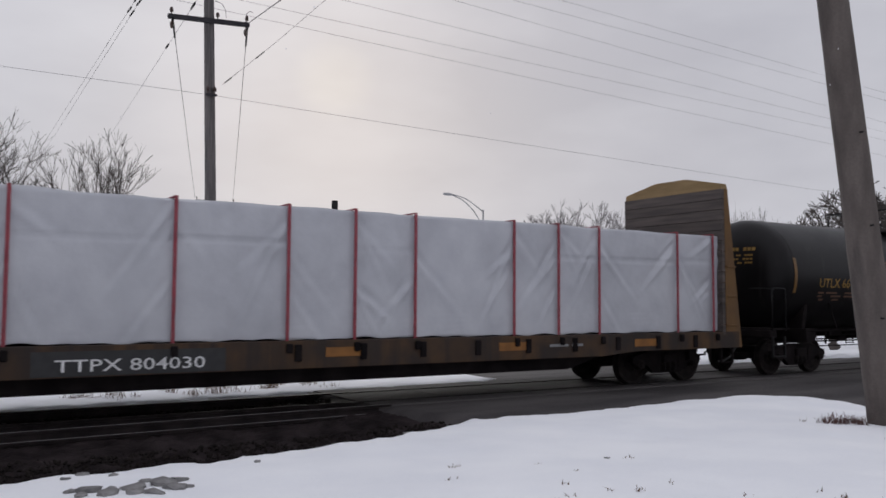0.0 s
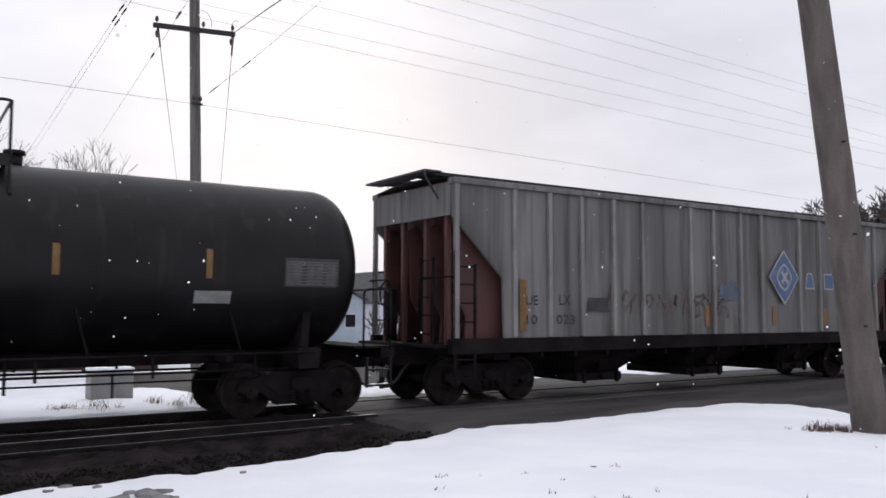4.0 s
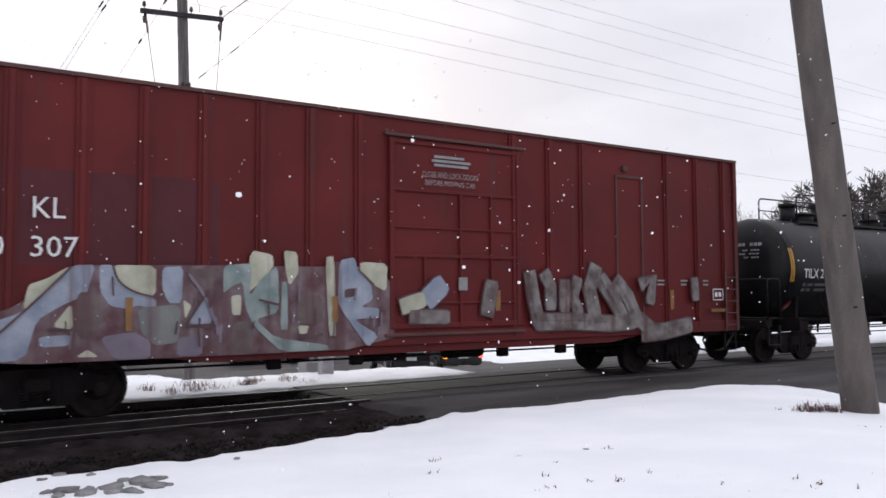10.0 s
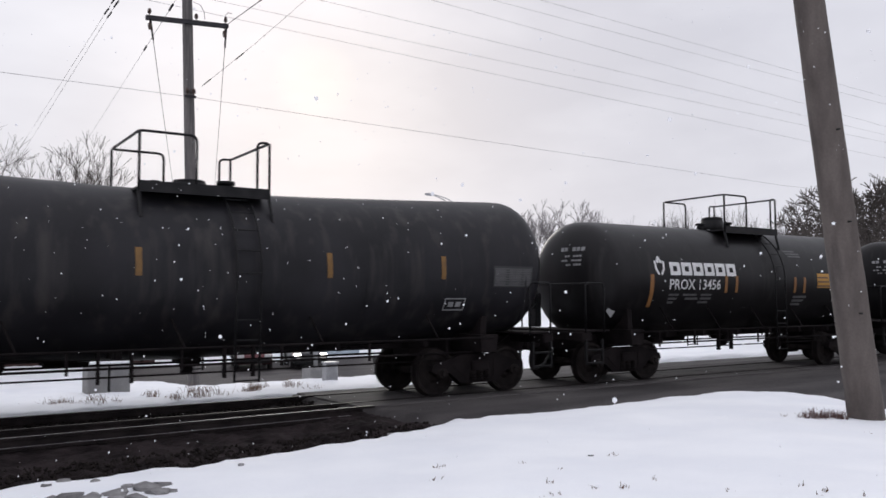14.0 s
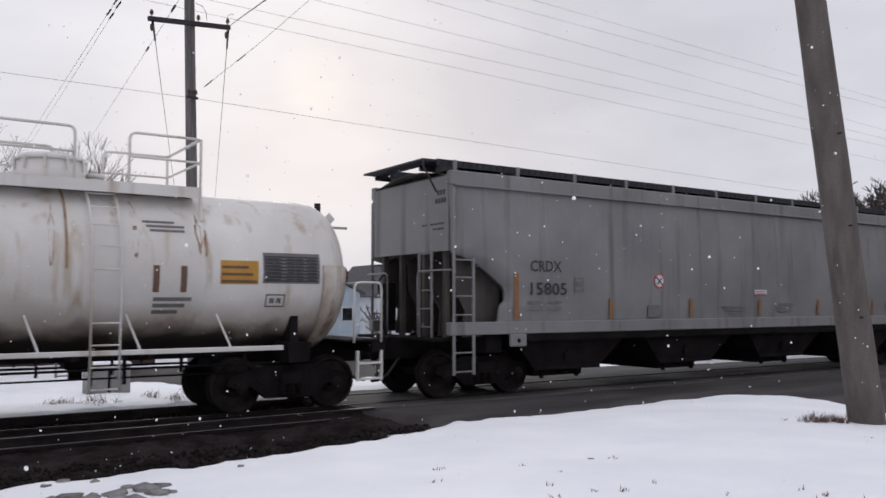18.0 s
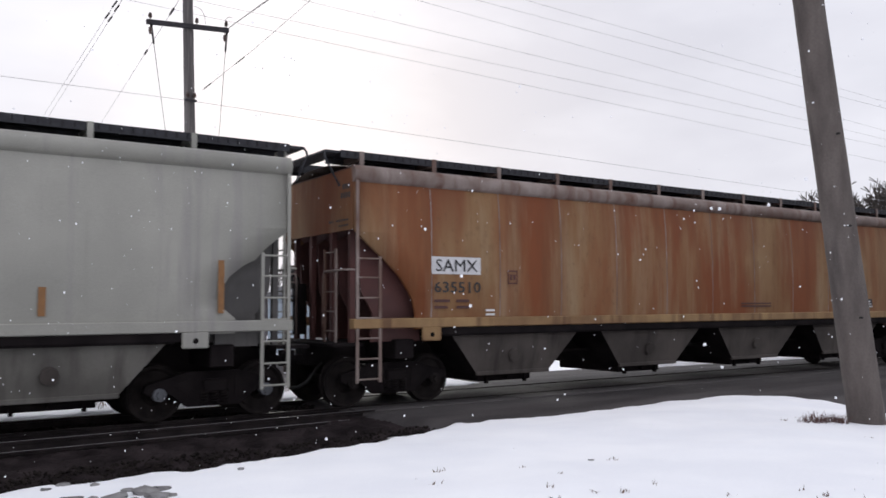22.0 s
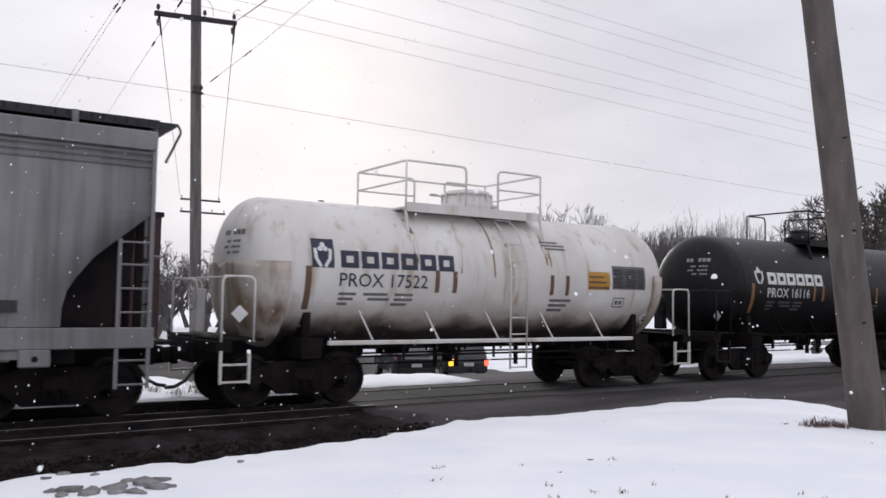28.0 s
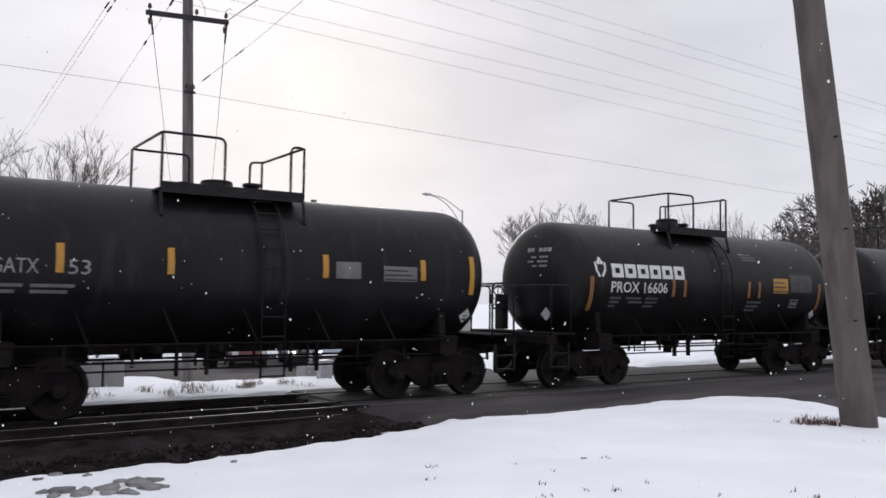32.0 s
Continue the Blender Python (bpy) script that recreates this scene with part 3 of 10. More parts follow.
street = solo("road_street", grid_mesh("street", sx, sy, np.interp(SY, ROAD_Y, ROAD_Z) - 0.012, M_ASPH), None,
              "wet asphalt side street behind the railway", "road", kind="structure")
dx_ = spread((-70, -4, 2.0), (-4, 8.5, 0.09))
dy_ = spread((8.3, 16.6, 0.09))
DX, DY = np.meshgrid(dx_, dy_)
dz = np.interp(DY, [8.3, 9.4, 10.5, 12.0, 13.1, 16.2, 16.6], [-0.28, -0.26, -0.30, -0.24, -0.17, -0.17, -0.3]) + 0.03 * waves(DX, DY, 0.8, 50) + 0.018 * waves(DX, DY, 0.25, 51)
dz = dz + 0.06 * np.clip((DX - 5.6) / 0.8, 0, 1)
ballast = solo("ballast_bed", grid_mesh("ballast", dx_, dy_, dz, M_DIRT, smooth=False), None, "dark wet ballast and dirt beside the track", "ballast", kind="structure")

RAIL = [(-0.075, 0), (0.075, 0), (0.075, 0.012), (0.012, 0.035), (0.012, 0.125), (0.037, 0.135), (0.037, 0.168), (0.030, 0.172), (-0.030, 0.172), (-0.037, 0.168), (-0.037, 0.135), (-0.012, 0.125), (-0.012, 0.035), (-0.075, 0.012)]


def rail_mesh(x0, x1, head):
    bm = bmesh.new()
    a = [bm.verts.new((x0, y, z)) for y, z in RAIL]
    b = [bm.verts.new((x1, y, z)) for y, z in RAIL]
    n = len(RAIL)
    bm.faces.new(a[::-1])
    bm.faces.new(b)
    for k in range(n):
        bm.faces.new((a[k], a[(k + 1) % n], b[(k + 1) % n], b[k]))
    me = to_mesh("rail", bm, M_RAIL)
    me.materials.append(head)
    for p in me.polygons:
        if p.normal.z > 0.9 and p.center.z > 0.15:
            p.material_index = 1
    return me


track = thing("railway_track", "steel railway track on timber sleepers in dark ballast", "track", (0, 14.65, -0.172), kind="structure")
rail_me = rail_mesh(-75, 260, M_RAIL)
for y in (-0.752, 0.752):
    part("rail", rail_me, None, track, at=(0, y, 0))
bm = bmesh.new()
box(bm, -0.115, 0.115, -1.3, 1.3, -0.17, -0.005, 0.012)
tie_me = to_mesh("tie", bm, M_TIE)
bm = bmesh.new()
box(bm, -0.09, 0.09, -0.18, 0.18, -0.005, 0.014, 0.004)
plate_me = to_mesh("tie_plate", bm, M_RAIL)
rng = random.Random(5)
for k in range(26):
    x = -5.6 + k * 0.5
    t_ob = part("tie", tie_me, None, track, at=(x, rng.uniform(-0.05, 0.05), rng.uniform(-0.012, 0.0)))
    for y in (-0.752, 0.752):
        part("tie_plate", plate_me, None, t_ob, at=(0, y, 0))
loose_me = rail_mesh(-22, 0, M_RAILTOP)
for y, z, x in ((13.24, -0.17, 7.35), (13.01, -0.28, 6.75)):
    o = tagged(part("spare_rail", loose_me, None, at=(x, y, z)), "worn steel rail lying along the ballast beside the track", "rail", "spare rails")
    o.rotation_euler = (0, 0, radians(1.9))

# crossing timbers and asphalt joints between the rails
crossing = thing("crossing_surface", "dark asphalt and rubber level crossing panels between the rails", "crossing", (0, 14.65, 0), kind="structure")
bm = bmesh.new()
box(bm, -0.9, 0.9, -0.62, 0.62, -0.17, -0.012, 0.012)
panel_in = to_mesh("panel", bm, M_ASPH)
bm = bmesh.new()
box(bm, -0.9, 0.9, -0.3, 0.3, -0.17, -0.010, 0.012)
panel_out = to_mesh("panel", bm, M_ASPH)
for k in range(14):
    x = 8.0 + 1.82 * k
    part("panel", panel_in, None, crossing, at=(x, 0, 0))
    for y in (-1.13, 1.13):
        part("panel", panel_out, None, crossing, at=(x, y, 0))

# ---- the train ----
# a car's own space: x along the train (to its rear), y across (away from the camera), z up from the rail tops; its near side is at -y
WR = 0.457
SHARED = {}


def shared(key, make):
    if key not in SHARED:
        SHARED[key] = make()
    return SHARED[key]


def side_frame_mesh():
    bm = bmesh.new()
    top = [(-1.13, 0.50), (-1.10, 0.62), (-0.78, 0.70), (-0.45, 0.80), (0.45, 0.80), (0.78, 0.70), (1.10, 0.62), (1.13, 0.50)]
    low = [(1.02, 0.44), (0.72, 0.46), (0.44, 0.24), (-0.44, 0.24), (-0.72, 0.46), (-1.02, 0.44)]
    prism(bm, top + low, -0.07, 0.07)
    for sx in (-1, 1):
        prism(bm, [(sx * 0.66, 0.60), (sx * 0.36, 0.70), (sx * 0.34, 0.34)], -0.085, -0.069)
    return to_mesh("side_frame", bm, M_UNDER)


def spring_mesh():
    bm = bmesh.new()
    tube(bm, [(0.055 * math.cos(k * 0.785), -0.09 + 0.055 * math.sin(k * 0.785), 0.28 + 0.006 * k) for k in range(37)], 0.017, 5)
    return to_mesh("coil_spring", bm, M_WHEEL)


def wheelset_mesh():
    bm = bmesh.new()
    cyl(bm, (0, -0.95, 0), (0, 0.95, 0), 0.08, seg=12)
    for s in (-1, 1):
        prof = [(0.815, 0.10), (0.83, 0.14), (0.775, 0.20), (0.775, 0.36), (0.825, 0.40), (0.825, WR - 0.006), (0.70, WR), (0.695, WR + 0.028), (0.675, WR + 0.026), (0.67, 0.38), (0.70, 0.34), (0.70, 0.18), (0.66, 0.13), (0.66, 0.08)]
        seg = 36
        rings = [[bm.verts.new((math.cos(2 * math.pi * k / seg) * r, s * y, math.sin(2 * math.pi * k / seg) * r)) for k in range(seg)] for y, r in prof]
        for a, b in zip(rings, rings[1:]):
            for k in range(seg):
                bm.faces.new((a[k], a[(k + 1) % seg], b[(k + 1) % seg], b[k]))
        bm.faces.new(rings[0])
    return to_mesh("wheelset", bm, M_WHEEL)


def bearing_mesh():
    bm = bmesh.new()
    cyl(bm, (0, -1.13, 0), (0, -0.96, 0), 0.105, seg=14)
    cyl(bm, (0, -1.16, 0), (0, -1.13, 0), 0.06, seg=10)
    for k in range(3):
        a = 2.094 * k
        cyl(bm, (0.055 * math.cos(a), -1.185, 0.055 * math.sin(a)), (0.055 * math.cos(a), -1.13, 0.055 * math.sin(a)), 0.018, seg=6)
    return to_mesh("bearing_cap", bm, None)


WHEELSETS = []


def bogie(car, x, cap=None):
    """A three-piece truck under the car with its middle at x."""
    frame_me, spring_me, wheel_me, cap_me = shared("frame", side_frame_mesh), shared("spring", spring_mesh), shared("wheel", wheelset_mesh), shared("cap", bearing_mesh)
    for s in (-1, 1):
        f = part("side_frame", frame_me, None, car, at=(x, s * 1.0, 0))
        f.rotation_euler = (0, 0, 0 if s < 0 else math.pi)
        for sx in (-0.17, 0.0, 0.17):
            part("coil_spring", spring_me, None, f, at=(sx, 0, 0))
    bm = bmesh.new()
    box(bm, -0.2, 0.2, -1.15, 1.15, 0.46, 0.68, 0.03)
    part("bolster", shared("bolster", lambda: to_mesh("bolster", bm, M_UNDER)), None, car, at=(x, 0, 0))
    for dx in (-0.89, 0.89):
        w = part("wheelset", wheel_me, None, car, at=(x + dx, 0, WR))
        WHEELSETS.append((w, x + dx))
        for s in (0, 1):
            c = new("bearing_cap", cap_me)
            if not cap_me.materials:
                cap_me.materials.append(M_WHEEL)
            c.parent = w
            c.rotation_euler = (0, 0, math.pi * s)
            if cap and s == 0:
                c.material_slots[0].link = "OBJECT"
                c.material_slots[0].material = cap


def coupler(car, L):
    def make():
        bm = bmesh.new()
        box(bm, 0.0, 0.75, -0.07, 0.07, 0.80, 0.95, 0.02)
        box(bm, -0.12, 0.05, -0.14, 0.10, 0.76, 1.02, 0.04)
        cyl(bm, (-0.08, 0.10, 0.74), (-0.08, 0.10, 1.04), 0.06, seg=10)
        return to_mesh("coupler", bm, M_UNDER)

    def hose():
        bm = bmesh.new()
        tube(bm, [(0.55, -0.30, 0.80), (0.42, -0.32, 0.66), (0.28, -0.30, 0.46), (0.12, -0.24, 0.36), (-0.02, -0.16, 0.34)], 0.03, 8)
        return to_mesh("brake_hose", bm, M_HOSE)

    for s in (-1, 1):
        for nm, mk in (("coupler", make), ("brake_hose", hose)):
            c = part(nm, shared(nm, mk), None, car, at=(s * L / 2, 0, 0))
            c.rotation_euler = (0, 0, 0 if s < 0 else math.pi)


def stripe(car, x, z0, z1, mat, y, w=0.11, wrap=None, at_y=None):
    bm = bmesh.new()
    sheet(bm, -w / 2, w / 2, z0, z1, wrap)
    part("reflector", bm, mat, car, "vertical reflective strip", at=(x, y, 0))


def fit_letters(car, body, x0, x1, z0, z1, mat, y, wrap=None, bold=0.0):
    """Lettering that fills the given box of the car's side; wrap=(radius, z of the axis)."""
    src = text_mesh(body, 1.0, mat, None, 0.0, 1.0, bold)
    n = len(src.vertices)
    co = np.empty(n * 3)
    src.vertices.foreach_get("co", co)
    co = co.reshape(-1, 3)
    lo, hi = co.min(0), co.max(0)
    me = src.copy()
    for v in me.vertices:
        z = z0 + (v.co.z - lo[2]) / (hi[2] - lo[2]) * (z1 - z0)
        yy = wrap[0] - math.sqrt(max(0.01, wrap[0] ** 2 - (z - wrap[1]) ** 2)) if wrap else 0.0
        v.co = (x0 + (v.co.x - lo[0]) / (hi[0] - lo[0]) * (x1 - x0), yy - 0.007, z)
    return part("lettering", me, None, car, at=(0, y, 0))


def letters(car, body, x, z, size, mat, y, wrap=None, name="lettering", spacing=1.0, bold=0.0, sx=1.0):
    w = (wrap[0], wrap[1] - z) if wrap else None
    ob = part(name, text_mesh(body, size, mat, w, spacing=spacing, bold=bold), None, car, at=(x, y, z))
    ob.scale = (sx, 1, 1)
    return ob


def bars(car, x, z, rows, mat, y, wrap=None, h=0.05, gap=0.035, name="small_print"):
    """Small print that cannot be read: rows of (start, length) groups as plain bars."""
    bm = bmesh.new()
    for k, row in enumerate(rows):
        for a, n in row:
            z0 = z - k * (h + gap)
            sheet(bm, x + a, x + a + n, z0, z0 + h, wrap, n=2)
    part(name, bm, M_LFAINT if wrap and mat is M_LDIM else mat, car, "", at=(0, y, 0))


def placard(car, x, z, w, h, mat, y, wrap=None, lines=None, line_mat=None, name="placard", label=""):
    bm = bmesh.new()
    sheet(bm, x, x + w, z, z + h, wrap)
    ob = part(name, bm, mat, car, label, at=(0, y, 0))
    if lines:
        bm = bmesh.new()
        for k in range(lines):
            z0 = z + h * (0.06 + 0.90 * k / lines)
            x1 = x + w * (0.97 - (0.12 * ((k * 7) % 3) if name != "data_panel" else 0.0))
            sheet(bm, x + 0.03 * w, x1, z0, z0 + h * 0.34 / lines, wrap, depth=0.010, n=2)
            if name == "data_panel" and k < lines - 1:
                for u in (0.03, 0.40, 0.56, 0.76):
                    sheet(bm, x + u * w, x + (u + (0.28, 0.10, 0.14, 0.18)[int(u * 5) % 4]) * w, z0 + h * 0.42 / lines, z0 + h * 0.72 / lines, wrap, depth=0.010, n=1)
        part("print", bm, line_mat, ob)
    return ob


def ladder(car, x, y, z0, z1, w, mat, name="ladder", rungs=None, r=0.018):
    bm = bmesh.new()
    for sx in (-w / 2, w / 2):
        box(bm, x + sx - 0.025, x + sx + 0.025, y - 0.012, y + 0.012, z0, z1)
    n = rungs or max(2, int((z1 - z0) / 0.32))
    for k in range(n):
        z = z0 + (z1 - z0) * (k + 0.5) / n
        cyl(bm, (x - w / 2, y, z), (x + w / 2, y, z), r, seg=6)
    part(name, bm, mat, car)


def logo_blocks(car, x, z, h, n, mat, y, wrap, w=0.46, gap=0.08):
    """The owner's name as plain blocks, one for each letter."""
    for k in range(n):
        bm = bmesh.new()
        x0 = k * (w + gap)
        sheet(bm, x0, x0 + w, z, z + h * 0.30, wrap, n=3)
        sheet(bm, x0, x0 + w, z + h * 0.70, z + h, wrap, n=3)
        sheet(bm, x0, x0 + w * 0.3, z + h * 0.30, z + h * 0.70, wrap, n=3)
        sheet(bm, x0 + w * 0.7, x0 + w, z + h * 0.30, z + h * 0.70, wrap, n=3)
        part("logo_block", bm, mat, car, at=(x, y, 0))


TANKS = {}


def tank_car(label, L, r, zc, paint, plat=0.0, plat_w=2.3, dome=0.45, dome_x=0.0, rail_mat=None, frame_mat=None, gap=1.15, style="stub", rails="std", inset=2.1, head=0.78, ladder_x=0.55, rise=0.0, rail_h=0.88, gap_f=None):
    """A tank car; plat is the place of the top platform from the car's middle."""
    rail_mat, frame_mat = rail_mat or M_DSTEEL, frame_mat or M_UNDER
    car = thing("tank_car", label, "rail car", group="freight train")
    hl = L / 2 - gap
    bm = bmesh.new()
    seg, prof = 56, []
    n = 12
    for k in range(n + 1):
        a = math.pi / 2 * k / n
        prof.append((-(L / 2 - (gap_f or gap)) + head * (1 - max(0.0, math.cos(a)) ** 0.78), max(0.02, r * math.sin(a) ** 0.78)))
    body = prof + [(x, r) for x in np.linspace(prof[-1][0], hl - head, 13)[1:-1]] + [(-x + prof[0][0] + hl, rr) for x, rr in prof[::-1]]
    dx_ = plat + dome_x
    rings = [[bm.verts.new((x, math.cos(2 * math.pi * k / seg) * rr, zc + math.sin(2 * math.pi * k / seg) * rr)) for k in range(seg)] for x, rr in body]
    for a, b in zip(rings, rings[1:]):
        for k in range(seg):
            bm.faces.new((a[k], a[(k + 1) % seg], b[(k + 1) % seg], b[k])).smooth = True
    bm.faces.new(rings[0])
    bm.faces.new(rings[-1])
    for v in bm.verts:
        v.co.z += rise * (abs(v.co.x) / hl) ** 1.3
    tank = part("tank", bm, paint, car)
    TANKS[car] = (r, zc, -(L / 2 - (gap_f or gap)), hl, head, rise)
    for x in (-hl + head + 0.05, -hl * 0.42, hl * 0.42, hl - head - 0.05):
        bm = bmesh.new()
        for k in range(seg):
            a0, a1 = 2 * math.pi * k / seg, 2 * math.pi * (k + 1) / seg
            q = [bm.verts.new((x + dx, math.cos(a) * (r + 0.004), zc + math.sin(a) * (r + 0.004))) for dx, a in ((-0.012, a0), (0.012, a0), (0.012, a1), (-0.012, a1))]
            bm.faces.new(q)
        part("weld_seam", bm, paint, tank)
    if style == "sill":
        bm = bmesh.new()
        for k in range(28):
            a0, a1 = math.pi * k / 28, math.pi * (k + 1) / 28
            q = [bm.verts.new((plat + ladder_x - 0.55 + dx, math.cos(a) * (r + 0.012), zc + math.sin(a) * (r + 0.012))) for dx, a in ((-0.018, a0), (0.018, a0), (0.018, a1), (-0.018, a1))]
            bm.faces.new(q)
        part("tank_band", bm, M_STAIN, tank, "rusty strap over the tank")
        # half head shields: plates over the lower half of both ends
        for s in (-1, 1):
            bm = bmesh.new()
            rows = []
            for x, rr in prof:
                q = min(rr, 0.14)
                a0 = math.pi - math.asin(q / rr)
                a1 = 3 * math.pi - a0
                ang = np.linspace(a0, a1, 33)
                xs = (x - 0.035 if s < 0 else -x + prof[0][0] + hl + 0.035)
                ring = [(xs - s * 0.05, math.cos(a0) * rr * 0.98, zc + q * 0.98)] + [(xs, math.cos(a) * (rr + 0.03), zc + math.sin(a) * (rr + 0.03)) for a in ang] + [(xs - s * 0.05, math.cos(a1) * rr * 0.98, zc + q * 0.98)]
                rows.append([bm.verts.new(p) for p in ring])
            for p, q in zip(rows, rows[1:]):
                for k in range(len(p) - 1):
                    bm.faces.new((p[k], p[k + 1], q[k + 1], q[k])).smooth = True
            part("head_shield", bm, M_SHIELD, tank, "brown-stained white half head shield")
    # frame ends, sills and bolsters
    for s in (-1, 1):
        bm = bmesh.new()
        x1, x0 = s * (L / 2 - 0.35), s * (L / 2 - 3.3)
        box(bm, min(x0, x1), max(x0, x1), -0.32, 0.32, 0.76, 1.12, 0.02)
        box(bm, s * (L / 2 - 0.55) - 0.14, s * (L / 2 - 0.55) + 0.14, -1.42, 1.42, 0.98, 1.18, 0.02)
        part("stub_sill", bm, frame_mat, car)
        bm = bmesh.new()
        xb = s * (L / 2 - inset)
        prism(bm, [(-0.18, 0.86), (0.18, 0.86), (0.22, 1.20), (-0.22, 1.20)], -1.42, 1.42)
        for v in bm.verts:
            v.co.x += xb
        for sy in (-1, 1):
            p = [(0.0, sy * 1.20, 1.18), (0.0, sy * (r * 0.86), zc - 0.53 * r), (0.0, sy * r * 0.66, zc - 0.72 * r), (0.0, sy * 0.6, 1.18)]
            a = [bm.verts.new((xb - 0.07, y, z)) for _, y, z in p]
            b = [bm.verts.new((xb + 0.07, y, z)) for _, y, z in p]
            bm.faces.new(a)
            bm.faces.new(b[::-1])
            for k in range(4):
                bm.faces.new((a[k], b[k], b[(k + 1) % 4], a[(k + 1) % 4]))
        part("saddle", bm, frame_mat, car)
        # end platform, grab irons and steps
        for sy in (-1, 1):
            bm = bmesh.new()
            xe = s * (L / 2 - 0.50)
            tube(bm, bent([(xe, sy * 1.42, 1.16), (xe, sy * 1.42, 2.24), (xe - s * 0.55, sy * 1.42, 2.24), (xe - s * 0.55, sy * 1.42, 1.16)], 0.12), 0.022, 6)
            part("grab_rail", bm, rail_mat, car)
            bm = bmesh.new()
            for dx in (0.0, 0.48):
                box(bm, xe - s * dx - 0.02, xe - s * dx + 0.02, sy * 1.42 - 0.03, sy * 1.42 + 0.03, 0.48, 1.02)
            for z in (0.50, 0.78):
                box(bm, min(xe, xe - s * 0.48), max(xe, xe - s * 0.48), sy * 1.42 - 0.05, sy * 1.42 + 0.05, z, z + 0.03)
            part("sill_step", bm, rail_mat, car)
        bm = bmesh.new()
        xe = s * (L / 2 - 0.72)
        tube(bm, bent([(xe + s * 0.2, -1.42, 2.24), (xe, -1.3, 2.24), (xe, 1.3, 2.24), (xe + s * 0.2, 1.42, 2.24)], 0.1), 0.022, 6)
        part("end_rail", bm, rail_mat, car)
        bm = bmesh.new()
        xe = s * (L / 2 - 0.85)
        box(bm, xe - 0.38, xe + 0.38, -1.42, 1.42, 1.18, 1.22, 0.008)
        part("end_walkway", bm, frame_mat, car)
    # hand brake wheel
    bm = bmesh.new()
    xe = -(L / 2 - 0.62)
    seg_b = 16
    pts = [(xe, 0.55 + 0.27 * math.cos(6.2832 * k / seg_b), 1.95 + 0.27 * math.sin(6.2832 * k / seg_b)) for k in range(seg_b + 1)]
    tube(bm, pts, 0.02, 5)
    for k in range(4):
        a = math.pi * k / 4
        cyl(bm, (xe, 0.55 - 0.26 * math.cos(a), 1.95 - 0.26 * math.sin(a)), (xe, 0.55 + 0.26 * math.cos(a), 1.95 + 0.26 * math.sin(a)), 0.012, seg=5)
    box(bm, xe + 0.02, xe + 0.2, 0.4, 0.7, 1.25, 2.05, 0.02)
    part("hand_brake", bm, rail_mat, car)
    # side running bar low along the car, hangers, brake gear
    for sy in (-1, 1):
        bm = bmesh.new()
        if style == "sill":
            box(bm, -L / 2 + 2.4, L / 2 - 2.4, sy * 1.42 - 0.04, sy * 1.42 + 0.04, 1.08, 1.16, 0.01)
        else:
            tube(bm, [(-L / 2 + 2.0, sy * 1.42, 1.14), (L / 2 - 2.0, sy * 1.42, 1.14)], 0.022, 6)
        part("side_rail", bm, rail_mat if style != "stub" else frame_mat, car)
        for x in np.linspace(-L / 2 + 3.3, L / 2 - 3.3, 5):
            bm = bmesh.new()
            cyl(bm, (x, sy * 1.42, 1.14), (x - 0.18, sy * (r * 0.86), zc - r * 0.5), 0.018, seg=6)
            part("hanger", bm, rail_mat if style == "sill" else frame_mat, car)
    bm = bmesh.new()
    box(bm, plat - 0.20, plat + 0.20, -0.25, 0.25, 0.80, 1.1, 0.04)
    cyl(bm, (plat, 0, 0.62), (plat, 0, 1.2), 0.11, seg=12)
    part("bottom_outlet", bm, frame_mat, car)
    bm = bmesh.new()
    cyl(bm, (-1.8, 0.3, 0.93), (-1.1, 0.3, 0.93), 0.12, seg=14)
    box(bm, -2.8, -2.4, -0.25, 0.25, 0.80, 1.0, 0.04)
    part("brake_cylinder", bm, frame_mat, car)
    # low dark underframe between the trucks: centre sill, cross bearers, pipes
    bm = bmesh.new()
    box(bm, -L / 2 + 2.2, L / 2 - 2.2, -0.34, 0.34, 0.93, 1.18, 0.02)
    part("centre_sill", bm, M_UNDER, car)
    for sy in (-1, 1):
        bm = bmesh.new()
        tube(bm, [(-L / 2 + 2.4, sy * 1.25, 0.86), (L / 2 - 2.4, sy * 1.25, 0.86)], 0.022, 6)
        part("running_pipe", bm, M_UNDER, car)
        for x in np.linspace(-L / 2 + 3.0, L / 2 - 3.0, 7):
            bm = bmesh.new()
            box(bm, x - 0.022, x + 0.022, sy * 1.25 - 0.02, sy * 1.25 + 0.02, 0.78, 1.14, 0.004)
            part("pipe_hanger", bm, M_UNDER, car)
    for x in np.linspace(-L / 2 + 3.4, L / 2 - 3.4, 6):
        bm = bmesh.new()
        box(bm, x - 0.05, x + 0.05, -1.15, 1.15, 0.98, 1.12, 0.01)
        part("cross_bearer", bm, M_UNDER, car)
    bm = bmesh.new()
    tube(bm, [(-L / 2 + 2.6, -0.9, 0.70), (L / 2 - 2.6, -0.9, 0.70)], 0.016, 5)
    tube(bm, [(-L / 2 + 2.6, 0.7, 0.78), (L / 2 - 2.6, 0.7, 0.78)], 0.022, 5)
    for x in (-1.2, -0.7, 0.8, 1.3):
        box(bm, x - 0.02, x + 0.02, -1.0, -0.9, 0.60, 1.14)
    part("brake_rigging", bm, frame_mat, car)
    # ladder up the side
    bm = bmesh.new()
